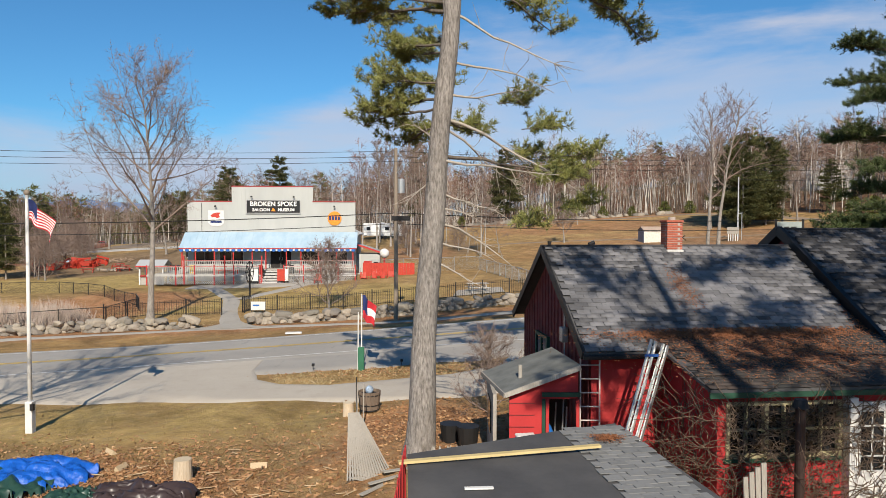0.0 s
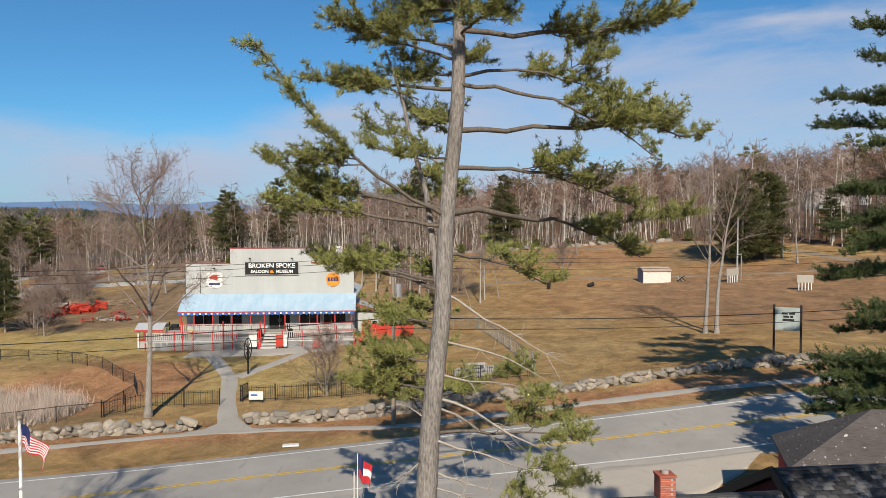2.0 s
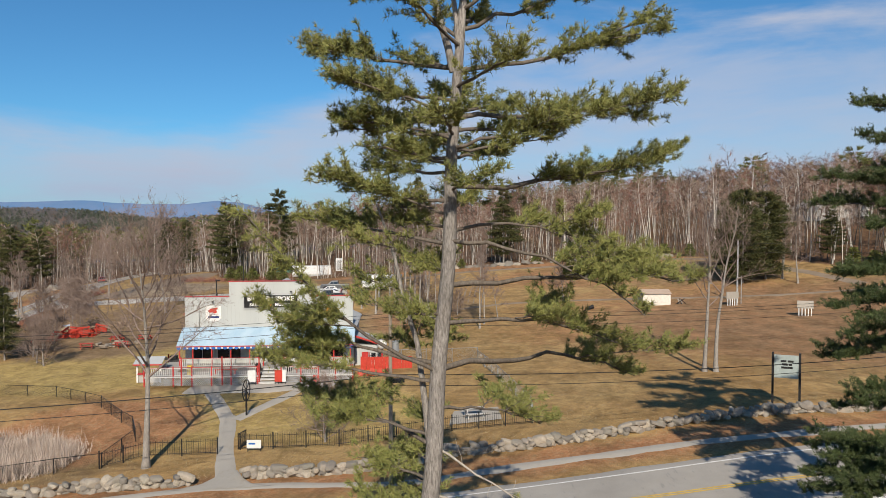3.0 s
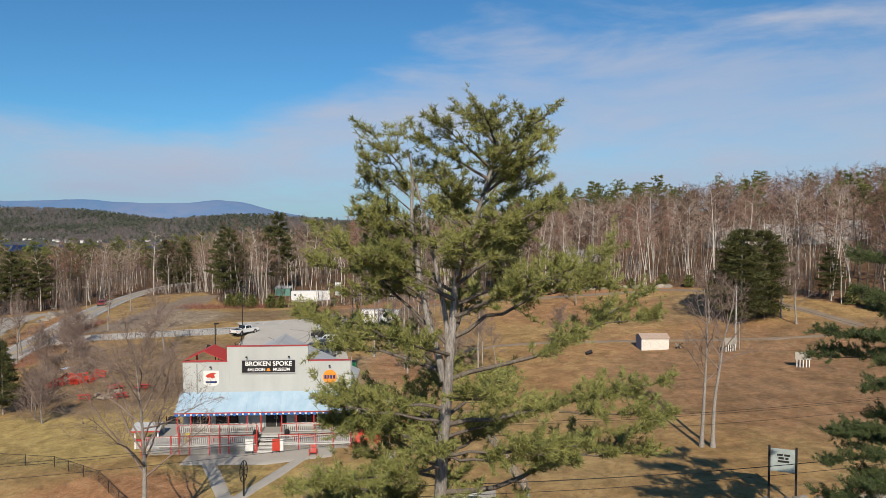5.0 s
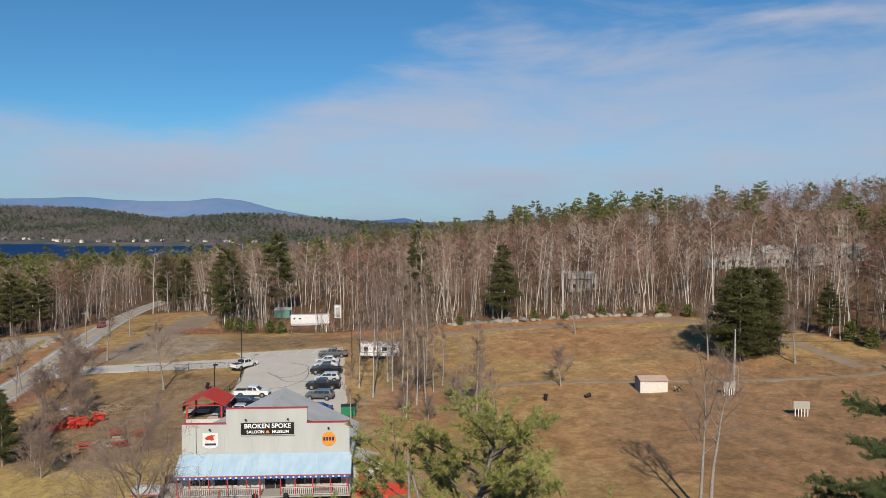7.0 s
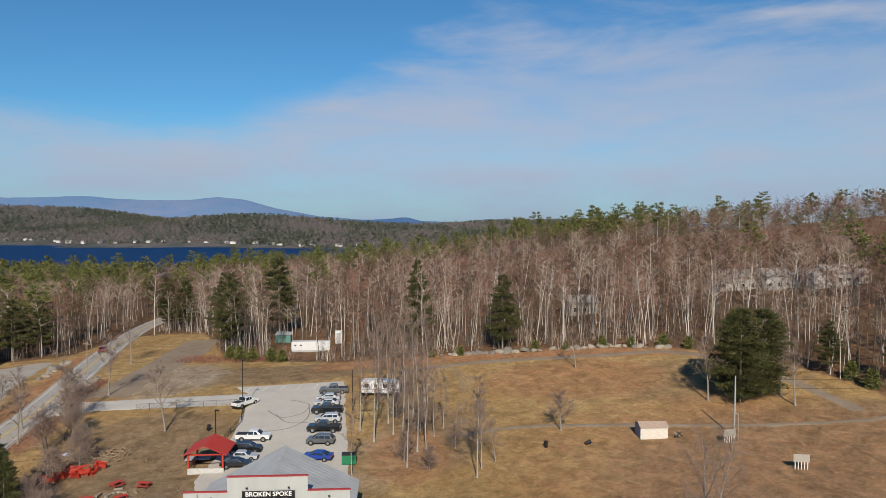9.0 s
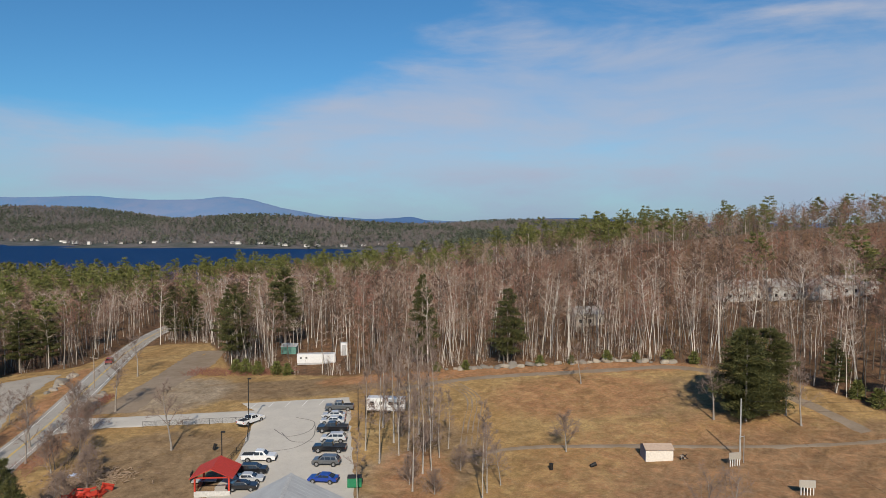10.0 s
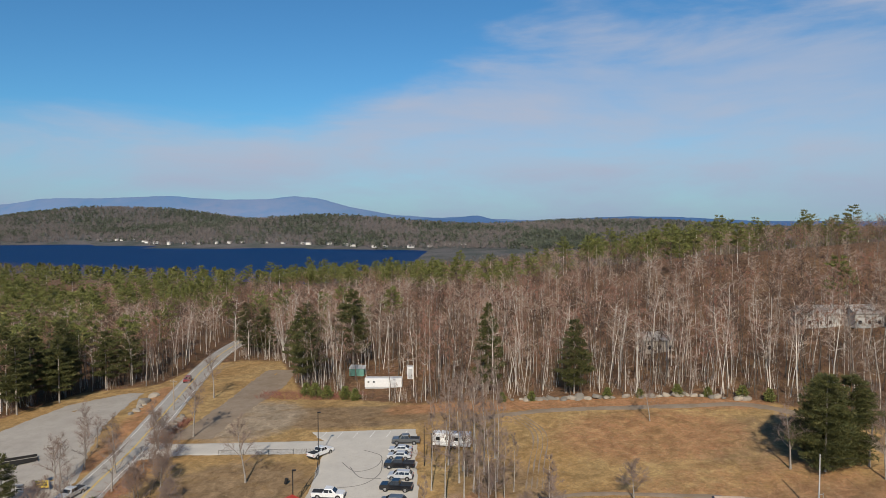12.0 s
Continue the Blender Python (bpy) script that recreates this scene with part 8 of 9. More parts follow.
for dy_, z1, z2, z3, r in ((0.0, 11.8, 11.2, 12.8, 0.013), (0.5, 11.5, 10.9, 12.5, 0.013), (-0.4, 11.0, 10.5, 12.0, 0.013), (0.1, 7.4, 7.2, 8.2, 0.028), (0.0, 6.8, 6.5, 7.6, 0.02)):
    wire((-60, 30.8 + dy_, z1), (-3.06, 45.44 + dy_, z2), 0.9, r)
    wire((-3.06, 45.44 + dy_, z2), (52, 55.5 + dy_, z3), 0.9, r)
wire((47.3, 112.1, 14.0), (110, 112, 17), 1.2, 0.02)
wire((47.3, 112.1, 12.6), (110, 112, 15.4), 1.2, 0.02)
wire((47.3, 112.1, 14.1), (52, 55.5, 12.4), 1.0, 0.015)

# ---- flags ----
M_FLAG_RED = plain("red_cloth", (0.48, 0.03, 0.04), 0.85)
M_FLAG_WHITE = plain("white_cloth", (0.70, 0.69, 0.68), 0.85)
M_FLAG_BLUE = plain("navy_cloth", (0.02, 0.03, 0.11), 0.85)


def flag_cloth(parent, m, w, h, stripes, canton):
    nx, nz = 18, stripes * 2
    v, f, k = [], [], []
    for j in range(nz + 1):
        for i in range(nx + 1):
            a, b = i / nx, j / nz
            v.append((w * a * 0.8, 0.14 * math.sin(a * 9 + b * 2) * (0.3 + a), -h * b - 0.62 * w * a ** 1.2 + 0.03 * math.sin(a * 13)))
    for j in range(nz):
        for i in range(nx):
            q = j * (nx + 1) + i
            f.append((q, q + 1, q + nx + 2, q + nx + 1))
            k.append(2 if canton and i < nx * 0.42 and j < nz * 0.54 else (j // 2) % 2)
    me_ = raw("flag_cloth", v, f, (M_FLAG_RED, M_FLAG_WHITE, M_FLAG_BLUE), True, k)
    ob = new("flag_cloth", me_)
    ob.parent = parent
    ob.matrix_local = m
    return ob


FX, FY = -12.76, 21.45
fp = thing("flagpole", (FX, FY, gz(FX, FY)), 0, "white flagpole with a drooping striped flag", "flagpole")
HT = 7.25 - gz(FX, FY)
part("pole", rod(bmesh.new(), (0, 0, 0), (0, 0, HT), 0.07, 0.045, 14), M_WHITE, fp, smooth=True)
part("base_box", boxed(-0.11, 0.11, -0.11, 0.11, -0.05, 1.0, 0.015), M_WHITE, fp, "white timber base casing")
bm = bmesh.new()
bmesh.ops.create_uvsphere(bm, u_segments=12, v_segments=8, radius=0.09, matrix=pose(0, 0, HT + 0.05))
part("finial", bm, M_POLE, fp, smooth=True)
flag_cloth(fp, pose(0.05, -0.02, HT - 0.15, 0, 0, -12), 1.15, 0.62, 13, True)
part("cleat", boxed(0.1, 0.2, -0.2, -0.1, 0.75, 0.95), M_IRON, fp)
sp = thing("sign_flagpole", (-3.5, 29.9, gz(-3.5, 29.9)), 0, "short flag on a pole in a green stand", "flagpole")
part("pole", rod(bmesh.new(), (0, 0, 0), (0.02, 0, 3.3), 0.03, 0.02, 10), M_WHITE, sp)
part("pole", rod(bmesh.new(), (-0.15, 0, 0), (-0.13, 0, 2.5), 0.03, 0.025, 10), M_WHITE, sp)
part("stand", boxed(-0.14, 0.12, -0.11, 0.11, -0.05, 1.0, 0.02), plain("green_stand", (0.03, 0.13, 0.07), 0.6), sp, "green box stand")
flag_cloth(sp, pose(0.05, 0, 3.25, 0, 0, -20), 0.8, 1.0, 3, True)
for x, y in ((-5.6, 30.0), (-1.8, 30.4)):
    sl = thing("solar_light", (x, y, gz(x, y)), 0, "small dark garden light on a stake", "garden light", "garden lights")
    part("stake", rod(bmesh.new(), (0, 0, -0.05), (0, 0, 0.22), 0.015, n=6), M_IRON, sl)
    part("head", boxed(-0.06, 0.06, -0.06, 0.06, 0.22, 0.34, 0.015), M_IRON, sl)

# ---- foreground yard ----
M_TARP_BLUE = Mat("blue_tarpaulin", 0.35, 0, 0.5)
_t = M_TARP_BLUE.noise(5, 5, 0.6)
M_TARP_BLUE.color(M_TARP_BLUE.mix(M_TARP_BLUE.step(_t, 0.3, 0.7), (0.006, 0.07, 0.36), (0.012, 0.115, 0.50))).bump(_t, 0.8, 0.08)
M_TARP_BLUE = M_TARP_BLUE.m
M_TARP_GREEN = plain("dark_green_tarpaulin", (0.02, 0.055, 0.04), 0.35, spec=0.5)
M_TARP_BROWN = plain("dark_brown_tarpaulin", (0.045, 0.03, 0.028), 0.4, spec=0.5)


def tarp(name, cx, cy, rx_, ry_, h, mat, label, seed):
    nx, ny = 44, 34
    v, f = [], []
    for j in range(ny + 1):
        for i in range(nx + 1):
            a, b = -1 + 2 * i / nx, -1 + 2 * j / ny
            edge = 1 + 0.25 * noise.noise((a * 2, b * 2, seed))
            r = math.hypot(a, b) / edge
            x, y = cx + a * rx_ + 0.15 * noise.noise((a * 3, b * 3, seed + 5)), cy + b * ry_ + 0.15 * noise.noise((a * 3, b * 3, seed + 9))
            lump = max(0, 1 - r * r) ** 0.6 * h * (0.8 + 0.6 * noise.noise((a * 2.2, b * 2.2, seed + 2)))
            crease = (0.5 - abs(noise.noise((a * 2.6 + b * 1.4, b * 3.4, seed + 3)))) * 0.34 + abs(noise.noise((a * 7, b * 4, seed + 4))) * 0.10
            v.append((x, y, gz(x, y) + 0.02 + lump + crease * (lump > 0)))
            if i < nx and j < ny and math.hypot(a, b) < 1.02 * edge:
                q = j * (nx + 1) + i
                f.append((q, q + 1, q + nx + 2, q + nx + 1))
    tagged(new(name, raw(name, v, f, mat, True)), label, "tarpaulin")


tarp("blue_tarp", -10.3, 17.2, 1.6, 0.95, 0.34, M_TARP_BLUE, "crumpled bright blue tarpaulin over a woodpile", 3.0)
tarp("green_tarp", -10.8, 16.4, 1.5, 1.0, 0.3, M_TARP_GREEN, "dark green tarpaulin over a pile", 6.0)
tarp("brown_tarp", -6.9, 15.6, 1.3, 0.6, 0.25, M_TARP_BROWN, "dark brown plastic sheet over a pile", 9.0)
tarp("green_tarp", -8.3, 15.5, 0.6, 0.4, 0.2, M_TARP_GREEN, "dark green tarpaulin over a pile", 12.0)


def stump(x, y, r, h, label):
    t = thing("log_stump", (x, y, gz(x, y)), 20, label, "stump", "log stumps")
    bm = rod(bmesh.new(), (0, 0, -0.03), (0, 0, h), r * 1.08, r, 18)
    for v in bm.verts:
        v.co.x += 0.03 * noise.noise(v.co * 5)
        v.co.y += 0.03 * noise.noise(v.co * 5 + Vector((3, 1, 0)))
    part("bark", bm, wood("stump_side", (0.40, 0.31, 0.21), (0.56, 0.46, 0.34)), t)
    part("cut_face", rod(bmesh.new(), (0, 0, h + 0.001), (0, 0, h + 0.012), r * 0.94, n=18), wood("cut_wood", (0.50, 0.40, 0.27), (0.62, 0.52, 0.38)), t, "pale sawn face")


stump(-6.35, 16.9, 0.22, 0.5, "pale sawn log stump on the lawn")
stump(-3.05, 22.4, 0.17, 0.42, "pale log stump beside the drive")
for x, y, r in ((-7.7, 16.4, 30), (-8.3, 17.6, 80), (-4.9, 17.6, 10), (-9.0, 19.0, 140), (-12.5, 16.8, 60)):
    t = thing("split_log", (x, y, gz(x, y) + 0.06), r, "split firewood log lying on leaves", "log", "split logs")
    bm = bmesh.new()
    poly(bm, [(0, -0.08, -0.05), (0, 0.09, -0.05), (0.01, 0.03, 0.07)], (0.42, 0, 0))
    part("log", bm, wood("firewood", (0.40, 0.29, 0.17), (0.55, 0.43, 0.28)), t)
hb = thing("half_barrel_planter", (-2.42, 22.9, gz(-2.42, 22.9)), 0, "dark wooden half-barrel planter with a painted ball", "planter")
M_STAVE = wood("barrel_stave", (0.13, 0.095, 0.07), (0.21, 0.16, 0.12))
for k in range(16):
    a = k * math.pi / 8
    bm = bmesh.new()
    beam(bm, (0.30 * math.cos(a), 0.30 * math.sin(a), 0.1), (0.36 * math.cos(a), 0.36 * math.sin(a), 0.68), 0.135, 0.03)
    part("stave", bm, M_STAVE, hb)
for z, r in ((0.22, 0.335), (0.55, 0.368)):
    part("hoop", rod(bmesh.new(), (0, 0, z), (0, 0, z + 0.04), r, r + 0.004, 20, caps=False), M_IRON, hb)
part("soil", rod(bmesh.new(), (0, 0, 0.05), (0, 0, 0.6), 0.3, n=16), M_DARK_IN, hb)
bm = bmesh.new()
bmesh.ops.create_uvsphere(bm, u_segments=14, v_segments=9, radius=0.14, matrix=pose(0, 0, 0.72))
part("ball", bm, plain("blue_white_ball", (0.32, 0.40, 0.50), 0.4, vary=0.6, scale=12), hb, smooth=True)
for x, y, h, m in ((-2.65, 21.2, 1.5, M_IRON), (-2.6, 21.0, 1.35, M_PLANK), (-2.42, 21.1, 1.3, M_PLANK)):
    t = thing("garden_stake", (x, y, gz(x, y)), 0, "thin upright garden stake", "stake", "garden stakes")
    part("shaft", rod(bmesh.new(), (0, 0, -0.1), (0.02, 0.0, h), 0.02, n=6), m, t)
lp = thing("lattice_stack", (-1.85, 16.3, gz(-1.85, 16.3)), 12, "leaning stack of grey weathered lattice panels", "lattice panels")
for k in range(5):
    bm = bmesh.new()
    a0 = k * 0.07
    for i in range(13):
        beam(bm, (-0.42 + i * 0.065 + a0, -0.35 + 0.05 * k, 0.02), (-0.30 + i * 0.02 + a0 * 0.5, 0.75, 1.3 - 0.07 * k), 0.035, 0.012)
    for i in range(10):
        f_ = 0.05 + i * 0.09
        beam(bm, (-0.42 + a0 + 0.12 * f_, -0.35 + 1.1 * f_, 0.02 + 1.2 * f_), (0.34 + a0 - 0.6 * f_ - 0.05, -0.30 + 1.1 * f_ - 0.2, 0.02 + 1.0 * f_ - 0.15), 0.03, 0.012)
    part("lattice_panel", bm, M_PLANK, lp)
for x, y, r, L in ((-1.2, 15.6, 40, 1.1), (-1.5, 15.2, 55, 0.9), (-1.0, 16.0, 25, 0.8), (-1.9, 18.6, 95, 1.0), (-2.2, 19.4, 85, 0.7)):
    t = thing("loose_plank", (x, y, gz(x, y) + 0.04), r, "grey weathered plank on fallen leaves", "plank", "loose planks")
    part("plank", boxed(-L / 2, L / 2, -0.06, 0.06, 0, 0.025), M_PLANK, t)
for x, y, z, s in ((0.62, 16.9, 0.0, 0.5), (0.2, 17.6, 0.0, 0.45)):
    t = thing("dark_bin", (x, y, gz(x, y)), 0, "dark plastic tub beside the fence", "tub", "plastic tubs")
    part("tub", rod(bmesh.new(), (0, 0, 0), (0, 0, s), 0.22, 0.28, 14), M_IRON, t)
cool = thing("blue_cooler", (1.75, 14.6, gz(1.75, 14.6) + 0.55), 8, "small blue and white cool box by the shed", "cool box")
part("body", boxed(-0.2, 0.2, -0.12, 0.12, 0, 0.3, 0.02), plain("blue_plastic", (0.03, 0.16, 0.5), 0.4), cool)
part("lid", boxed(-0.21, 0.21, -0.13, 0.13, 0.3, 0.36, 0.02), M_WHITE, cool)
part("stand", boxed(-0.18, 0.18, -0.1, 0.1, -0.6, 0), M_PLANK, cool)
bush = copy_thing(protos[4], pose(1.4, 21.2, gz(1.4, 21.2), 0, 0, 200) @ Matrix.Scale(0.5, 4))
tagged(bush, "bare shrub beside the lean-to shed", "shrub")

# ---- saloon yard and field ----
ws = thing("wheel_sign", (-17.2, 62.1, gz(-17.2, 62.1)), 74, "black wheel emblem on a tall post", "sign")
part("post", boxed(-0.06, 0.06, -0.06, 0.06, 0, 2.4), M_IRON, ws)
for a in range(24):
    t0, t1 = a * math.pi / 12, (a + 1) * math.pi / 12
    part("rim_piece", beam(bmesh.new(), (0.6 * math.cos(t0), 0, 2.3 + 0.95 * math.sin(t0)), (0.6 * math.cos(t1), 0, 2.3 + 0.95 * math.sin(t1)), 0.05, 0.06), M_BLACK, ws)
for a in range(8):
    t0 = a * math.pi / 4
    part("spoke", rod(bmesh.new(), (0, 0, 2.3), (0.7 * math.cos(t0), 0, 2.3 + 0.95 * math.sin(t0)), 0.035, n=6), M_BLACK, ws)
fsn = thing("field_sign", (27.0, 54.5, gz(27.0, 54.5)), -22, "grey letter board on two black posts", "sign")
for x in (-0.95, 0.95):
    part("post", boxed(x - 0.08, x + 0.08, -0.08, 0.08, 0, 4.5), M_IRON, fsn)
part("panel", boxed(-0.86, 0.86, -0.05, 0.05, 2.5, 4.3, 0.01), plain("grey_green_panel", (0.30, 0.34, 0.32), 0.6), fsn)
for r, (z, ws_) in enumerate(((3.75, ((-0.4, 0.0), (0.1, 0.5))), (3.5, ((-0.3, 0.1), (0.18, 0.4))), (3.25, ((-0.35, 0.45),)))):
    for a, b in ws_:
        part("word_bar", boxed(a, b, -0.065, -0.05, z, z + 0.16), M_IRON, fsn)


def picnic_table(name, x, y, rz, mat, label, group, z=None, tilt=(0, 0)):
    t = thing(name, (0, 0, 0), 0, label, "picnic table", group)
    t.matrix_world = pose(x, y, gz(x, y) if z is None else z, tilt[0], tilt[1], rz)
    for k in range(5):
        part("top_board", boxed(-0.9, 0.9, -0.37 + k * 0.15, -0.235 + k * 0.15, 0.73, 0.77, 0.006), mat, t)
    for s in (-1, 1):
        for k in range(2):
            part("seat_board", boxed(-0.9, 0.9, s * 0.72 - 0.14 + k * 0.145, s * 0.72 - 0.005 + k * 0.145, 0.42, 0.46, 0.006), mat, t)
    for xx in (-0.65, 0.65):
        for s in (-1, 1):
            part("leg", beam(bmesh.new(), (xx, s * 0.28, 0.73), (xx, s * 0.72, 0.0), 0.05, 0.1), mat, t)
        part("cross_bar", boxed(xx + 0.03, xx + 0.07, -0.85, 0.85, 0.34, 0.42), mat, t)
    return t


picnic_table("picnic_table", 2.9, 58.6, 12, M_BALUSTER, "pale grey picnic table on a paved pad", "grey picnic tables")
tagged(new("pavement_pad", patch_mesh("pavement_pad", [(0.9, 56.8), (1.3, 60.4)], [(5.0, 57.3), (5.0, 60.8)], 0.05, M_WALK, 0.8)), "small pale paved pad under the table", "paving", kind="structure")
first = picnic_table("red_picnic_table", -49.0, 96.3, 20, M_RED_BRIGHT, "red wooden picnic table on the grass", "red picnic tables")
rr = random.Random(4)
for x, y, r in ((-47.2, 101.5, 60), (-42.9, 100.9, -10), (-44.2, 96.4, 45)):
    copy_thing(first, pose(x, y, gz(x, y), 0, 0, r))
for i in range(16):
    x, y = -60.5 + (i % 8) * 1.1 + rr.uniform(-.4, .4), 103.2 + (i % 8) * 0.45 + (i // 8) * 1.3
    c = copy_thing(first, pose(x, y, gz(x, y) + 0.35 + 0.25 * (i // 8), rr.choice((85, -80, 175, 60)), rr.uniform(-20, 20), rr.uniform(0, 180)))
    tagged(c, "red wooden picnic table stacked in a heap")
ring = thing("fire_ring", (-45.6, 98.0, gz(-45.6, 98.0)), 0, "ring of grey stones round a fire pit", "fire pit")
for k in range(14):
    a = k * math.pi / 7
    piece("stone", ROCKS[k % 10], ring, pose(1.3 * math.cos(a), 1.3 * math.sin(a), 0.12, 0, 0, k * 50) @ Matrix.Scale(0.6, 4))
for k in range(5):
    a = 0.6 + k * 1.25
    t = thing("fireside_log", (-45.6 + 2.6 * math.cos(a), 98.0 + 2.3 * math.sin(a), gz(-45.6, 98)), math.degrees(a) + 90, "short log lying by the fire ring", "log", "fireside logs")
    part("log", rod(bmesh.new(), (-0.6, 0, 0.2), (0.6, 0, 0.2), 0.2, n=12), M_POLE, t)
deb = Soup()
n = 620
x, y = -58 + RNG.normal(size=n) * 3.2, 113.5 + RNG.normal(size=n) * 1.8
b = np.stack([x, y, height(x, y) + 0.1 + RNG.random(n) * 0.35], 1)
d = unit(np.stack([RNG.normal(size=n), RNG.normal(size=n), RNG.normal(size=n) * 0.25], 1)) * RNG.uniform(0.3, 1.1, (n, 1))
for p, q in zip(b, d):
    deb.tube([p - q / 2, p + q / 2], [0.07, 0.06], 4)
tagged(new("timber_heap", deb.mesh("timber_heap", wood("scrap_timber", (0.20, 0.13, 0.085), (0.40, 0.30, 0.21)))), "loose heap of scrap timber by the fence", "timber heap", kind="stuff")
tarp("blue_sheet", -61.5, 114.5, 1.0, 0.7, 0.4, plain("pale_blue_sheet", (0.35, 0.45, 0.62), 0.5), "pale blue sheet on the timber heap", 15.0)

fshed = thing("field_shed", (32.4, 112.6, gz(34, 113.5) - 0.1), 2, "white field shed with a tan low roof", "shed")
fshed.matrix_world = fshed.matrix_world @ Matrix.Diagonal((0.84, 0.9, 0.86, 1))
part("shed_wall", boxed(0, 5.3, 0, 3.2, 0, 2.3), plain("cream_metal", (0.62, 0.57, 0.50), 0.6), fshed)
bm = bmesh.new()
poly(bm, [(-0.15, -0.25, 2.25), (5.45, -0.25, 2.25), (5.45, 1.6, 2.95), (-0.15, 1.6, 2.95)], (0, 0, 0.06))
part("shed_roof", bm, plain("tan_roof", (0.40, 0.30, 0.23), 0.7), fshed)
bm = bmesh.new()
poly(bm, [(-0.15, 1.6, 2.95), (5.45, 1.6, 2.95), (5.45, 3.45, 2.25), (-0.15, 3.45, 2.25)], (0, 0, 0.06))
part("shed_roof", bm, plain("tan_roof", (0.40, 0.30, 0.23), 0.7), fshed)
bm = bmesh.new()
poly(bm, [(-0.01, 0, 2.3), (-0.01, 3.2, 2.3), (-0.01, 1.6, 2.9)], (0.1, 0, 0))
part("gable", bm, plain("blue_grey_metal", (0.22, 0.24, 0.29), 0.6), fshed)
part("shed_end", boxed(-0.06, -0.003, 0, 3.2, 0, 2.3), plain("blue_grey_metal", (0.22, 0.24, 0.29), 0.6), fshed, "dark blue-grey shed end")
for x in np.arange(0.3, 5.2, 0.35):
    part("wall_rib", boxed(x, x + 0.04, -0.025, -0.001, 0, 2.25), plain("cream_metal_rib", (0.62, 0.57, 0.50), 0.6) if x < 0.31 else bpy.data.materials["cream_metal_rib"], fshed)
sj = thing("scrap_pile", (38.6, 112.8, gz(38.6, 112.8)), 0, "dark scrap and a wheel beside the shed", "scrap")
for k in range(7):
    part("bar", rod(bmesh.new(), (rr.uniform(-.8, .8), rr.uniform(-.4, .4), 0.1), (rr.uniform(-.8, .8), rr.uniform(-.4, .4), 0.9), 0.06, n=6), M_PLANK if k % 2 else M_IRON, sj)
for x, y, tip in ((16.9, 110.9, 0), (23.2, 111.2, 75), (-41.3, 123.4, 20)):
    t = thing("field_bin", (0, 0, 0), 0, "black plastic bin standing in the grass" if not tip else "black plastic bin tipped over in the grass", "bin", "field bins")
    t.matrix_world = pose(x, y, gz(x, y) + (0.25 if tip else 0), 0, tip, 20)
    part("body", rod(bmesh.new(), (0, 0, 0), (0, 0, 0.95), 0.26, 0.32, 14), M_IRON, t)
    part("rim", rod(bmesh.new(), (0, 0, 0.92), (0, 0, 0.98), 0.35, n=14, caps=False), M_IRON, t)
for x, y, r in ((45.6, 109.9, 15), (51.4, 99.0, -8)):
    t = thing("board_stand", (x, y, gz(x, y)), r, "grey weathered board propped on white posts", "board stand", "board stands")
    part("board", boxed(-1.1, 1.1, -0.05, 0.05, 1.1, 2.2, 0.01), M_PLANK, t)
    for k in range(5):
        part("post", boxed(-0.9 + k * 0.42, -0.78 + k * 0.42, -0.04, 0.04, 0, 1.1), M_WHITE, t)
    part("brace", beam(bmesh.new(), (1.0, 0.05, 1.9), (1.1, 1.0, 0.0), 0.06, 0.06), M_PLANK, t)
t = thing("steel_stand", (46.9, 111.0, gz(46.9, 111.0)), 0, "pale steel frame against the pole", "frame")
for x in (-0.2, 0.5):
    part("upright", boxed(x, x + 0.09, 0, 0.09, 0, 4.4), M_STEEL, t)
part("tie", boxed(-0.2, 0.59, 0, 0.06, 4.2, 4.3), M_STEEL, t)
for x, y in ((77.5, 116.5),):
    t = thing("marker_post", (x, y, gz(x, y)), 0, "short white marker post by the track", "post")
    part("post", boxed(-0.08, 0.08, -0.08, 0.08, 0, 1.1), M_WHITE, t)

# ---- vehicles ----
M_TYRE = plain("tyre_rubber", (0.018, 0.018, 0.018), 0.9)
M_RIM = plain("alloy_rim", (0.45, 0.45, 0.46), 0.3, 0.8)
M_CARGLASS = Mat("car_glass", 0.05, 0, 0.7)
M_CARGLASS.color((0.02, 0.023, 0.027))
M_CARGLASS = M_CARGLASS.m
M_TAIL = plain("tail_lamp", (0.35, 0.01, 0.01), 0.2)
M_HEAD = plain("head_lamp", (0.6, 0.6, 0.58), 0.15)
M_TRIM = plain("black_trim", (0.03, 0.03, 0.03), 0.6)


def paint(name, c):
    m = Mat(name, 0.28, 0.1, 0.5)
    m.color(m.mix(m.step(m.noise(3, 4), 0.3, 0.7), c, tuple(v * 0.85 for v in c)))
    m.b.inputs["Coat Weight"].default_value = 0.6
    m.b.inputs["Coat Roughness"].default_value = 0.08
    return m.m


PAINTS = {"white": paint("white_car_paint", (0.72, 0.72, 0.71)), "silver": paint("silver_car_paint", (0.46, 0.47, 0.48)), "black": paint("black_car_paint", (0.012, 0.012, 0.014)),
          "grey": paint("grey_car_paint", (0.10, 0.105, 0.11)), "blue": paint("blue_car_paint", (0.01, 0.045, 0.28)), "red": paint("dark_red_car_paint", (0.22, 0.03, 0.025))}


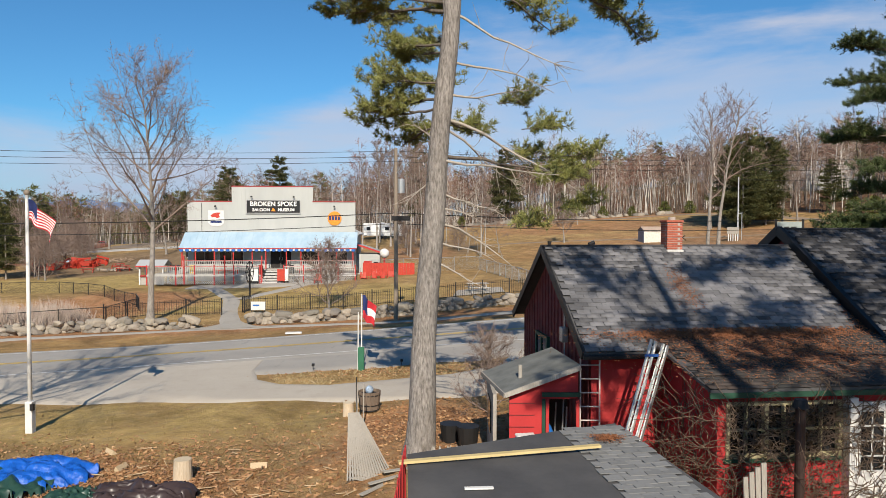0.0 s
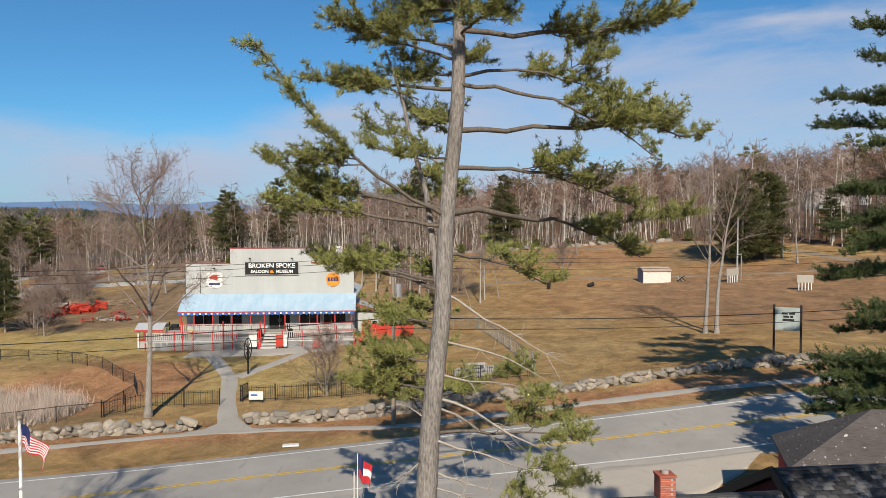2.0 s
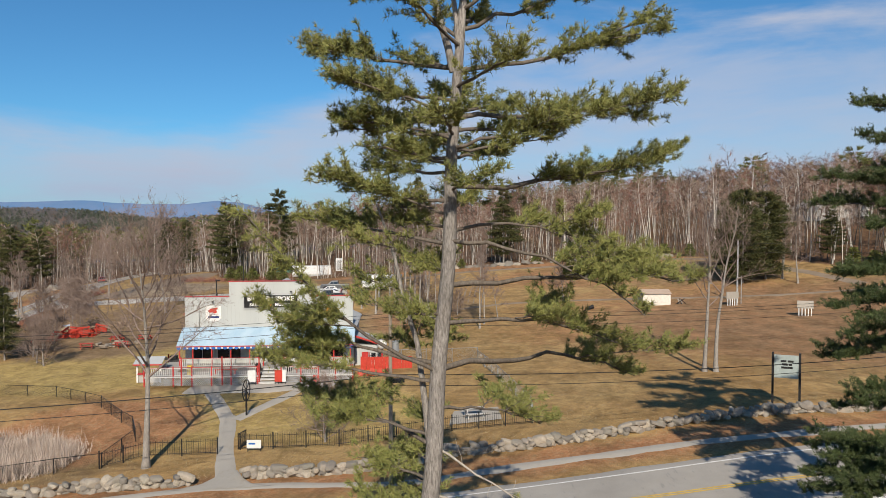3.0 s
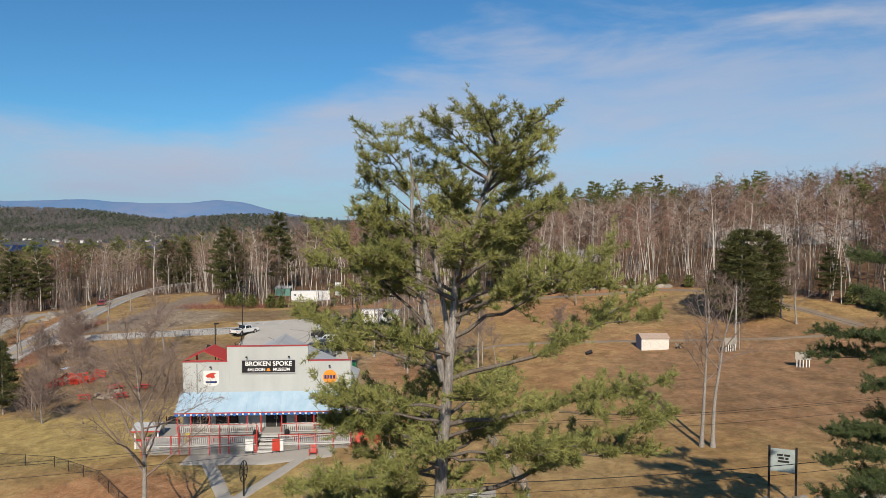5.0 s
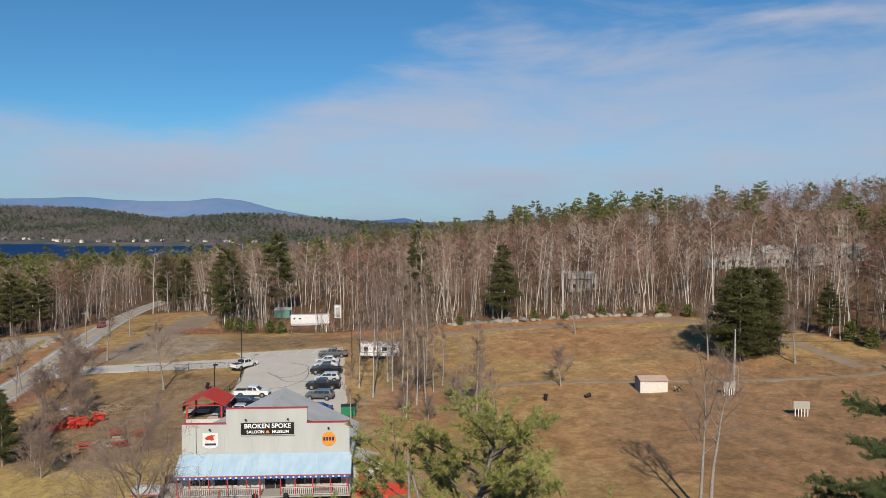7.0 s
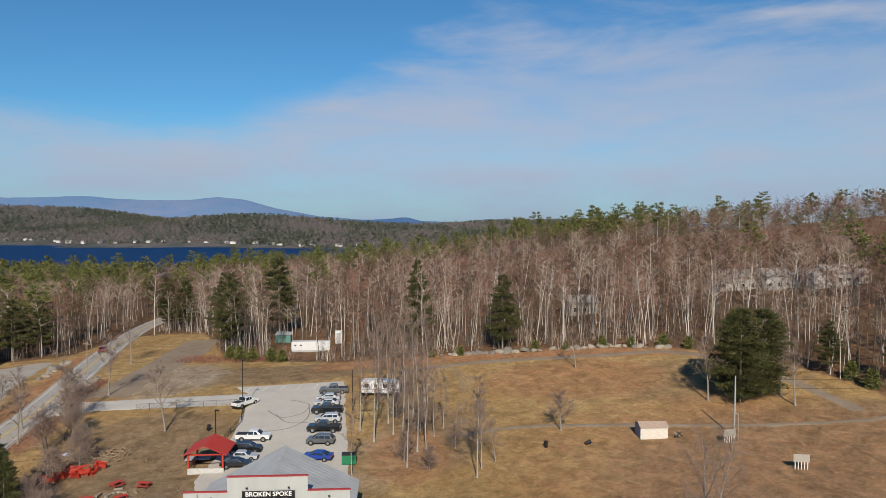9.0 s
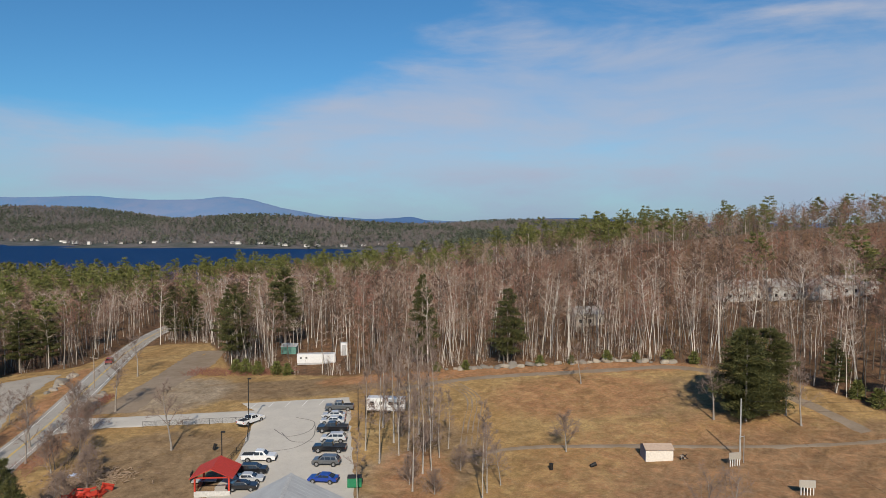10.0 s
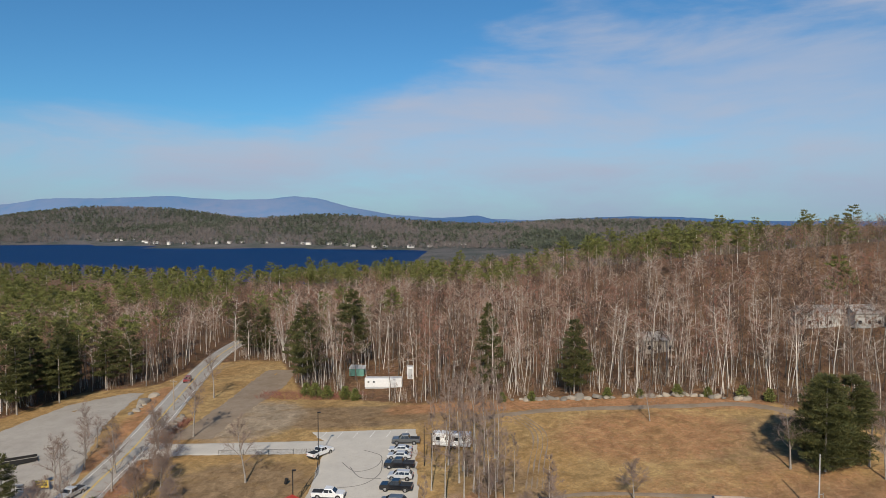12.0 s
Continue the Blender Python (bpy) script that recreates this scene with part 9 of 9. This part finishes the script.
def profile_body(bm, prof, w, taper=0.0, z_in=0.0):
    """A side outline pushed across the width, drawn in towards the roof."""
    lo_v = [bm.verts.new((x, -w / 2 + (taper if z > z_in else 0) , z)) for x, z in prof]
    hi_v = [bm.verts.new((x, w / 2 - (taper if z > z_in else 0), z)) for x, z in prof]
    n = len(prof)
    bm.faces.new(lo_v[::-1])
    bm.faces.new(hi_v)
    for i in range(n):
        bm.faces.new((lo_v[i], lo_v[(i + 1) % n], hi_v[(i + 1) % n], hi_v[i]))
    bmesh.ops.recalc_face_normals(bm, faces=bm.faces[:])
    bmesh.ops.bevel(bm, geom=bm.edges[:], offset=0.045, segments=2, affect="EDGES", profile=0.6)
    return bm


def vehicle(kind, colour, x, y, rz, label):
    t = thing({"pickup": "pickup_truck", "sedan": "sedan_car", "suv": "suv_car"}[kind], (x, y, gz(x, y) + 0.06), rz, label, "pickup truck" if kind == "pickup" else "car", "parked vehicles")
    m = PAINTS[colour]
    if kind == "pickup":
        L, W_, R, wb = 5.8, 2.0, 0.40, (1.85, -1.75)
        body = [(-2.9, 0.5), (2.85, 0.45), (2.9, 0.9), (2.75, 1.12), (1.35, 1.2), (-0.75, 1.2), (-2.9, 1.2)]
        cab = [(1.45, 1.18), (0.75, 1.85), (-0.55, 1.88), (-0.80, 1.18)]
        wins = [((0.35, 0.98, 1.24, 1.72), 0.28), ((-0.62, 0.25, 1.24, 1.75), 0.0)]
    elif kind == "suv":
        L, W_, R, wb = 4.7, 1.9, 0.37, (1.45, -1.4)
        body = [(-2.3, 0.5), (2.25, 0.4), (2.3, 0.8), (2.1, 1.02), (1.2, 1.12), (-2.2, 1.15), (-2.32, 0.9)]
        cab = [(1.25, 1.08), (0.5, 1.66), (-1.7, 1.68), (-2.15, 1.1)]
        wins = [((0.15, 0.85, 1.14, 1.52), 0.35), ((-0.85, 0.05, 1.14, 1.56), 0.0), ((-1.75, -0.95, 1.14, 1.54), 0.0)]
    else:
        L, W_, R, wb = 4.7, 1.82, 0.33, (1.45, -1.35)
        body = [(-2.35, 0.45), (2.3, 0.35), (2.35, 0.68), (2.15, 0.86), (1.1, 0.96), (-1.55, 1.0), (-2.3, 0.98), (-2.38, 0.75)]
        cab = [(1.15, 0.93), (0.35, 1.42), (-0.85, 1.44), (-1.75, 0.97)]
        wins = [((-0.05, 0.72, 1.0, 1.32), 0.36), ((-1.1, -0.12, 1.0, 1.33), 0.0)]
    part("body", profile_body(bmesh.new(), body, W_), m, t, smooth=False)
    part("cabin", profile_body(bmesh.new(), cab, W_ - 0.06, 0.16, body[0][1] + 0.9), m, t)
    roof = max(z for _, z in cab)
    (fx0, fz0), (fx1, fz1) = cab[0], cab[1]
    (bx0, bz0), (bx1, bz1) = cab[3], cab[2]
    hw_ = W_ / 2 - 0.25
    for nm, a, b, off in (("windscreen", (fx0, fz0), (fx1, fz1), 0.02), ("rear_window", (bx0, bz0), (bx1, bz1), -0.02)):
        bm = bmesh.new()
        p, q = Vector((a[0] + off, 0, a[1] + 0.08)), Vector((b[0] + off, 0, b[1] - 0.07))
        poly(bm, [(p.x, -hw_ - 0.08, p.z), (p.x, hw_ + 0.08, p.z), (q.x, hw_, q.z), (q.x, -hw_, q.z)], (0.015 if off > 0 else -0.015, 0, 0.015))
        part(nm, bm, M_CARGLASS, t)
    for s in (-1, 1):
        for (x0, x1, z0, z1), cut in wins:
            bm = bmesh.new()
            y0, y1 = s * (W_ / 2 - 0.02), s * (W_ / 2 - 0.15)
            poly(bm, [(x0, y0, z0), (x1, y0, z0), (x1 - cut, y1, z1), (x0, y1, z1)], (0, s * 0.02, 0.0))
            part("side_window", bm, M_CARGLASS, t)
        for wx in wb:
            arch = part("wheel_arch", rod(bmesh.new(), (wx, s * (W_ / 2 - 0.2), R), (wx, s * (W_ / 2 + 0.006), R), R + 0.08, n=18), M_TRIM, t)
            ty = part("tyre", rod(bmesh.new(), (wx, s * (W_ / 2 - 0.22), R), (wx, s * (W_ / 2 + 0.02), R), R, n=20), M_TYRE, t)
            part("rim", rod(bmesh.new(), (wx, s * (W_ / 2 + 0.021), R), (wx, s * (W_ / 2 + 0.035), R), R * 0.62, n=14), M_RIM, ty)
        part("head_lamp", boxed(body[1][0] - 0.12, body[1][0] + 0.03, s * (W_ / 2 - 0.2) - 0.15, s * (W_ / 2 - 0.2) + 0.15, 0.66, 0.82, 0.02), M_HEAD, t)
        part("tail_lamp", boxed(body[0][0] - 0.03, body[0][0] + 0.08, s * (W_ / 2 - 0.14) - 0.1, s * (W_ / 2 - 0.14) + 0.1, 0.78, 1.02, 0.02), M_TAIL, t)
        part("mirror", boxed(fx0 - 0.35, fx0 - 0.2, s * (W_ / 2 + 0.02), s * (W_ / 2 + 0.02) + s * 0.16, fz0 + 0.04, fz0 + 0.18, 0.02), m, t)
    part("bumper", boxed(body[1][0] - 0.05, body[1][0] + 0.09, -W_ / 2 + 0.1, W_ / 2 - 0.1, 0.38, 0.58, 0.03), M_TRIM, t)
    part("bumper", boxed(body[0][0] - 0.09, body[0][0] + 0.05, -W_ / 2 + 0.1, W_ / 2 - 0.1, 0.42, 0.62, 0.03), M_TRIM, t)
    if kind == "pickup":
        part("bed_well", boxed(-2.8, -0.95, -0.82, 0.82, 1.19, 1.215), M_TRIM, t, "dark cargo bed")
    return t


for kind, colour, x, y, rz, label in (
        ("pickup", "white", -31.8, 118.4, 2, "white pickup truck parked in the lot"), ("suv", "black", -31.4, 113.3, 4, "black SUV parked in the lot"), ("sedan", "silver", -31.2, 110.2, 4, "silver car parked beside the pavilion"),
        ("sedan", "black", -31.4, 107.4, 4, "dark car parked beside the pavilion"), ("pickup", "white", -38.4, 136.5, 62, "white pickup truck with an open bed"),
        ("pickup", "grey", -21.9, 142.6, 184, "grey pickup truck in a row of cars"), ("sedan", "silver", -22.3, 138.0, 182, "silver sedan in a row of cars"), ("sedan", "silver", -22.0, 134.9, 180, "silver sedan in a row of cars"),
        ("pickup", "black", -21.3, 130.8, 181, "black pickup truck in a row of cars"), ("suv", "silver", -20.3, 125.9, 180, "silver SUV in a row of cars"), ("pickup", "black", -20.3, 121.6, 178, "dark two-tone pickup truck in a row"),
        ("suv", "grey", -19.9, 116.0, 176, "dark grey SUV in a row of cars"), ("sedan", "blue", -19.2, 109.4, 172, "bright blue sedan parked behind the saloon"), ("suv", "red", -99.0, 203.0, -72, "dark red car on the side road"),
        ("pickup", "silver", -80.6, 119.5, -98, "silver truck on the side road")):
    vehicle(kind, colour, x, y, rz, label)

rv = thing("travel_trailer", (-12.1, 140.6, gz(-12.1, 140.0)), -4, "white travel trailer among bare trees", "trailer")
part("body", boxed(-3.9, 3.9, -1.2, 1.2, 0.55, 3.1, 0.12), PAINTS["white"], rv)
for x0, x1, z0, z1 in ((-3.1, -2.3, 1.7, 2.4), (-1.2, -0.7, 1.8, 2.4), (0.6, 1.5, 1.7, 2.4), (2.3, 3.1, 1.8, 2.4)):
    part("window", boxed(x0, x1, -1.22, -1.19, z0, z1), M_CARGLASS, rv)
part("stripe", boxed(-3.8, 3.8, -1.215, -1.195, 1.25, 1.4), M_LATTICE, rv)
part("door", boxed(1.7, 2.2, -1.222, -1.195, 0.7, 2.4), M_LATTICE, rv)
for x in (-0.1, 0.75):
    part("tyre", rod(bmesh.new(), (x, -1.22, 0.34), (x, -1.0, 0.34), 0.34, n=16), M_TYRE, rv)
part("roof_vent", boxed(-0.5, 0.2, -0.3, 0.3, 3.1, 3.3, 0.04), M_WHITE, rv)
part("hitch", beam(bmesh.new(), (3.9, 0, 0.5), (4.9, 0, 0.45), 0.12, 0.1), M_IRON, rv)
tl = thing("long_trailer", (-35.9, 191.2, gz(-36, 191)), 6, "long white trailer at the edge of the woods", "trailer")
part("body", boxed(-5.2, 5.2, -1.2, 1.2, 0.5, 2.9, 0.06), PAINTS["white"], tl)
for x in (-4.4, -2.9):
    part("window", boxed(x, x + 0.5, -1.22, -1.19, 1.7, 2.1), M_CARGLASS, tl)
part("skirt", boxed(-5.1, 5.1, -1.1, 1.1, 0, 0.5), M_LATTICE, tl)
bx = thing("storage_box", (-29.6, 199, gz(-29.6, 199)), 10, "tall white storage box in the woods", "storage box")
part("body", boxed(-0.9, 0.9, -0.9, 0.9, 0, 3.6, 0.05), PAINTS["white"], bx)
part("door", boxed(-0.6, 0.6, -0.93, -0.9, 0.2, 3.0), M_LATTICE, bx)
gs = thing("green_shed", (-46.5, 205, gz(-46.5, 205)), 0, "faded green shed half hidden in the woods", "shed")
part("wall", boxed(-2.2, 2.2, -1.5, 1.5, 0, 2.2), plain("faded_green", (0.10, 0.22, 0.18), 0.7), gs)
bm = bmesh.new()
poly(bm, [(-2.4, -1.7, 2.2), (2.4, -1.7, 2.2), (2.4, 1.7, 2.7), (-2.4, 1.7, 2.7)], (0, 0, 0.06))
part("roof", bm, M_ROOF_GREY, gs)
sk = thing("dumpster", (-14.0, 107.6, gz(-14.0, 107.6)), 5, "green steel dumpster with a dark lid", "dumpster")
part("body", boxed(-1.1, 1.1, -0.8, 0.8, 0.1, 1.5, 0.03), plain("green_steel", (0.02, 0.17, 0.08), 0.5), sk)
part("lid", boxed(-1.12, 1.12, -0.82, 0.82, 1.5, 1.58, 0.02), M_TRIM, sk)
for x in (-0.7, 0.0, 0.7):
    part("rib", boxed(x - 0.05, x + 0.05, -0.86, -0.8, 0.1, 1.45), plain("green_steel", (0.02, 0.17, 0.08), 0.5), sk)
fb2 = thing("flat_trailer", (-38.3, 110.2, gz(-38.3, 110.2)), 8, "low flat trailer with a dark ramp", "trailer")
part("bed", boxed(-1.9, 1.9, -0.9, 0.9, 0.5, 0.62, 0.01), M_LATTICE, fb2)
part("ramp", boxed(-2.0, -1.9, -0.9, 0.9, 0.5, 1.9), M_IRON, fb2)
for s in (-1, 1):
    part("tyre", rod(bmesh.new(), (0, s * 0.92, 0.32), (0, s * 1.12, 0.32), 0.32, n=16), M_TYRE, fb2)
dt = thing("flatbed_trailer", (-104.5, 135.5, gz(-104.5, 135.5)), 38, "dark flatbed trailer on the gravel lot", "trailer")
part("bed", boxed(-4.5, 4.5, -1.2, 1.2, 0.6, 0.75), M_PLANK, dt)
for s in (-1, 1):
    part("side_rail", boxed(-4.5, 4.5, s * 1.2 - 0.05, s * 1.2 + 0.05, 0.5, 1.3), M_IRON, dt)
    for x in (-0.6, 0.4):
        part("tyre", rod(bmesh.new(), (x, s * 1.0, 0.4), (x, s * 1.28, 0.4), 0.4, n=16), M_TYRE, dt)
for x, y, m, w_, lab in ((-88.3, 122.2, M_YELLOW, 1.25, "yellow roadside sign on two posts"), (-91.7, 120.6, M_WHITE, 0.8, "white roadside sign with a dark panel")):
    t = thing("roadside_sign", (x, y, gz(x, y)), 12, lab, "sign")
    part("panel", boxed(-w_, w_, -0.05, 0.05, 0.7, 2.1, 0.01), m, t)
    for k in range(2):
        part("word_bar", boxed(-w_ * 0.7, w_ * 0.7, -0.07, -0.05, 1.15 + k * 0.42, 1.35 + k * 0.42), M_IRON, t)
    for s in (-1, 1):
        part("post", boxed(s * w_ - 0.06, s * w_ + 0.06, -0.06, 0.06, 0, 2.25), M_PLANK, t)
for k in range(6):
    x = -41.2 + k * 3.6
    line = new("bay_line", patch_mesh("bay_line", [(x, 146.2), (x + 0.4, 150.0)], [(x + 0.1, 146.2), (x + 0.5, 150.0)], 0.068, M_WHITE_LINE, 1.0, 2))
    tagged(line, "painted parking bay line", "bay line", "bay lines", kind="structure")
M_SKID = plain("tyre_rubber_mark", (0.17, 0.16, 0.15), 0.9)
for pts in ([(-32, 122), (-27, 123.5), (-24.6, 128), (-25.2, 134)], [(-33, 133), (-29.5, 129), (-26, 131), (-25.8, 136), (-30, 139)], [(-31, 131), (-28, 126.5), (-24.0, 126.0)]):
    tagged(new("tyre_mark", ribbon_mesh("tyre_mark", smooth_line(pts, 0.8), 0.09, 0.068, M_SKID, 2)), "dark curved tyre mark on the asphalt", "tyre mark", "tyre marks", kind="structure")

# ---- houses among the far woods ----
M_FARWALL = plain("pale_house_siding", (0.422, 0.415, 0.394), 0.8)
M_FARROOF = plain("grey_house_roof", (0.33, 0.31, 0.29), 0.8)


def far_house(x, y, w_, d_, h, rz, label, wall=M_FARWALL, detail=True, group="far houses"):
    t = thing("house", (x, y, gz(x, y) - 0.3), rz, label, "house", group)
    part("wall", boxed(-w_ / 2, w_ / 2, -d_ / 2, d_ / 2, 0, h), wall, t)
    for s in (-1, 1):
        bm = bmesh.new()
        poly(bm, [(-w_ / 2 - 0.4, s * (d_ / 2 + 0.5), h - 0.2), (w_ / 2 + 0.4, s * (d_ / 2 + 0.5), h - 0.2), (w_ / 2 + 0.4, 0, h + d_ * 0.26), (-w_ / 2 - 0.4, 0, h + d_ * 0.26)], (0, 0, 0.18))
        part("roof", bm, M_FARROOF, t)
    for s in (-1, 1):
        bm = bmesh.new()
        poly(bm, [(s * w_ / 2, -d_ / 2, h), (s * w_ / 2, d_ / 2, h), (s * w_ / 2, 0, h + d_ * 0.25)], (-s * 0.2, 0, 0))
        part("gable", bm, wall, t)
    if detail:
        for i in range(max(2, int(w_ / 3))):
            xx = -w_ / 2 + (i + 0.5) * w_ / max(2, int(w_ / 3))
            wd = part("window", boxed(xx - 0.5, xx + 0.5, -d_ / 2 - 0.04, -d_ / 2, 1.2, 2.4), M_CARGLASS, t)
            part("window_frame", boxed(xx - 0.6, xx + 0.6, -d_ / 2 - 0.02, -d_ / 2 + 0.01, 1.1, 2.5), M_WHITE, wd)


far_house(94, 228, 13, 8, 4.5, 8, "pale grey house on the wooded hill")
far_house(105, 224, 9, 8, 4.5, 8, "pale grey house on the wooded hill")
far_house(115.5, 220, 8, 8, 4.2, 95, "white gabled house on the wooded hill")
far_house(126, 222, 15, 8, 4.0, 5, "pale grey house on the wooded hill")
far_house(42, 214, 9, 7, 4.0, 12, "brown-roofed house behind bare trees", plain("tan_siding", (0.36, 0.32, 0.27), 0.8))
rr = random.Random(21)
for k in range(26):
    x = -1180 + k * 42 + rr.uniform(-15, 15)
    sh = 1700 + 90 * math.sin(x / 260.0) + 60 * math.sin(x / 97.0 + 1)
    w_ = rr.uniform(7, 15)
    far_house(x, sh + 42, w_, rr.uniform(6, 9), rr.uniform(4, 7), rr.uniform(-20, 20), "small pale cottage on the far lake shore", M_WHITE if k % 3 else M_FARWALL, False, "lake cottages")
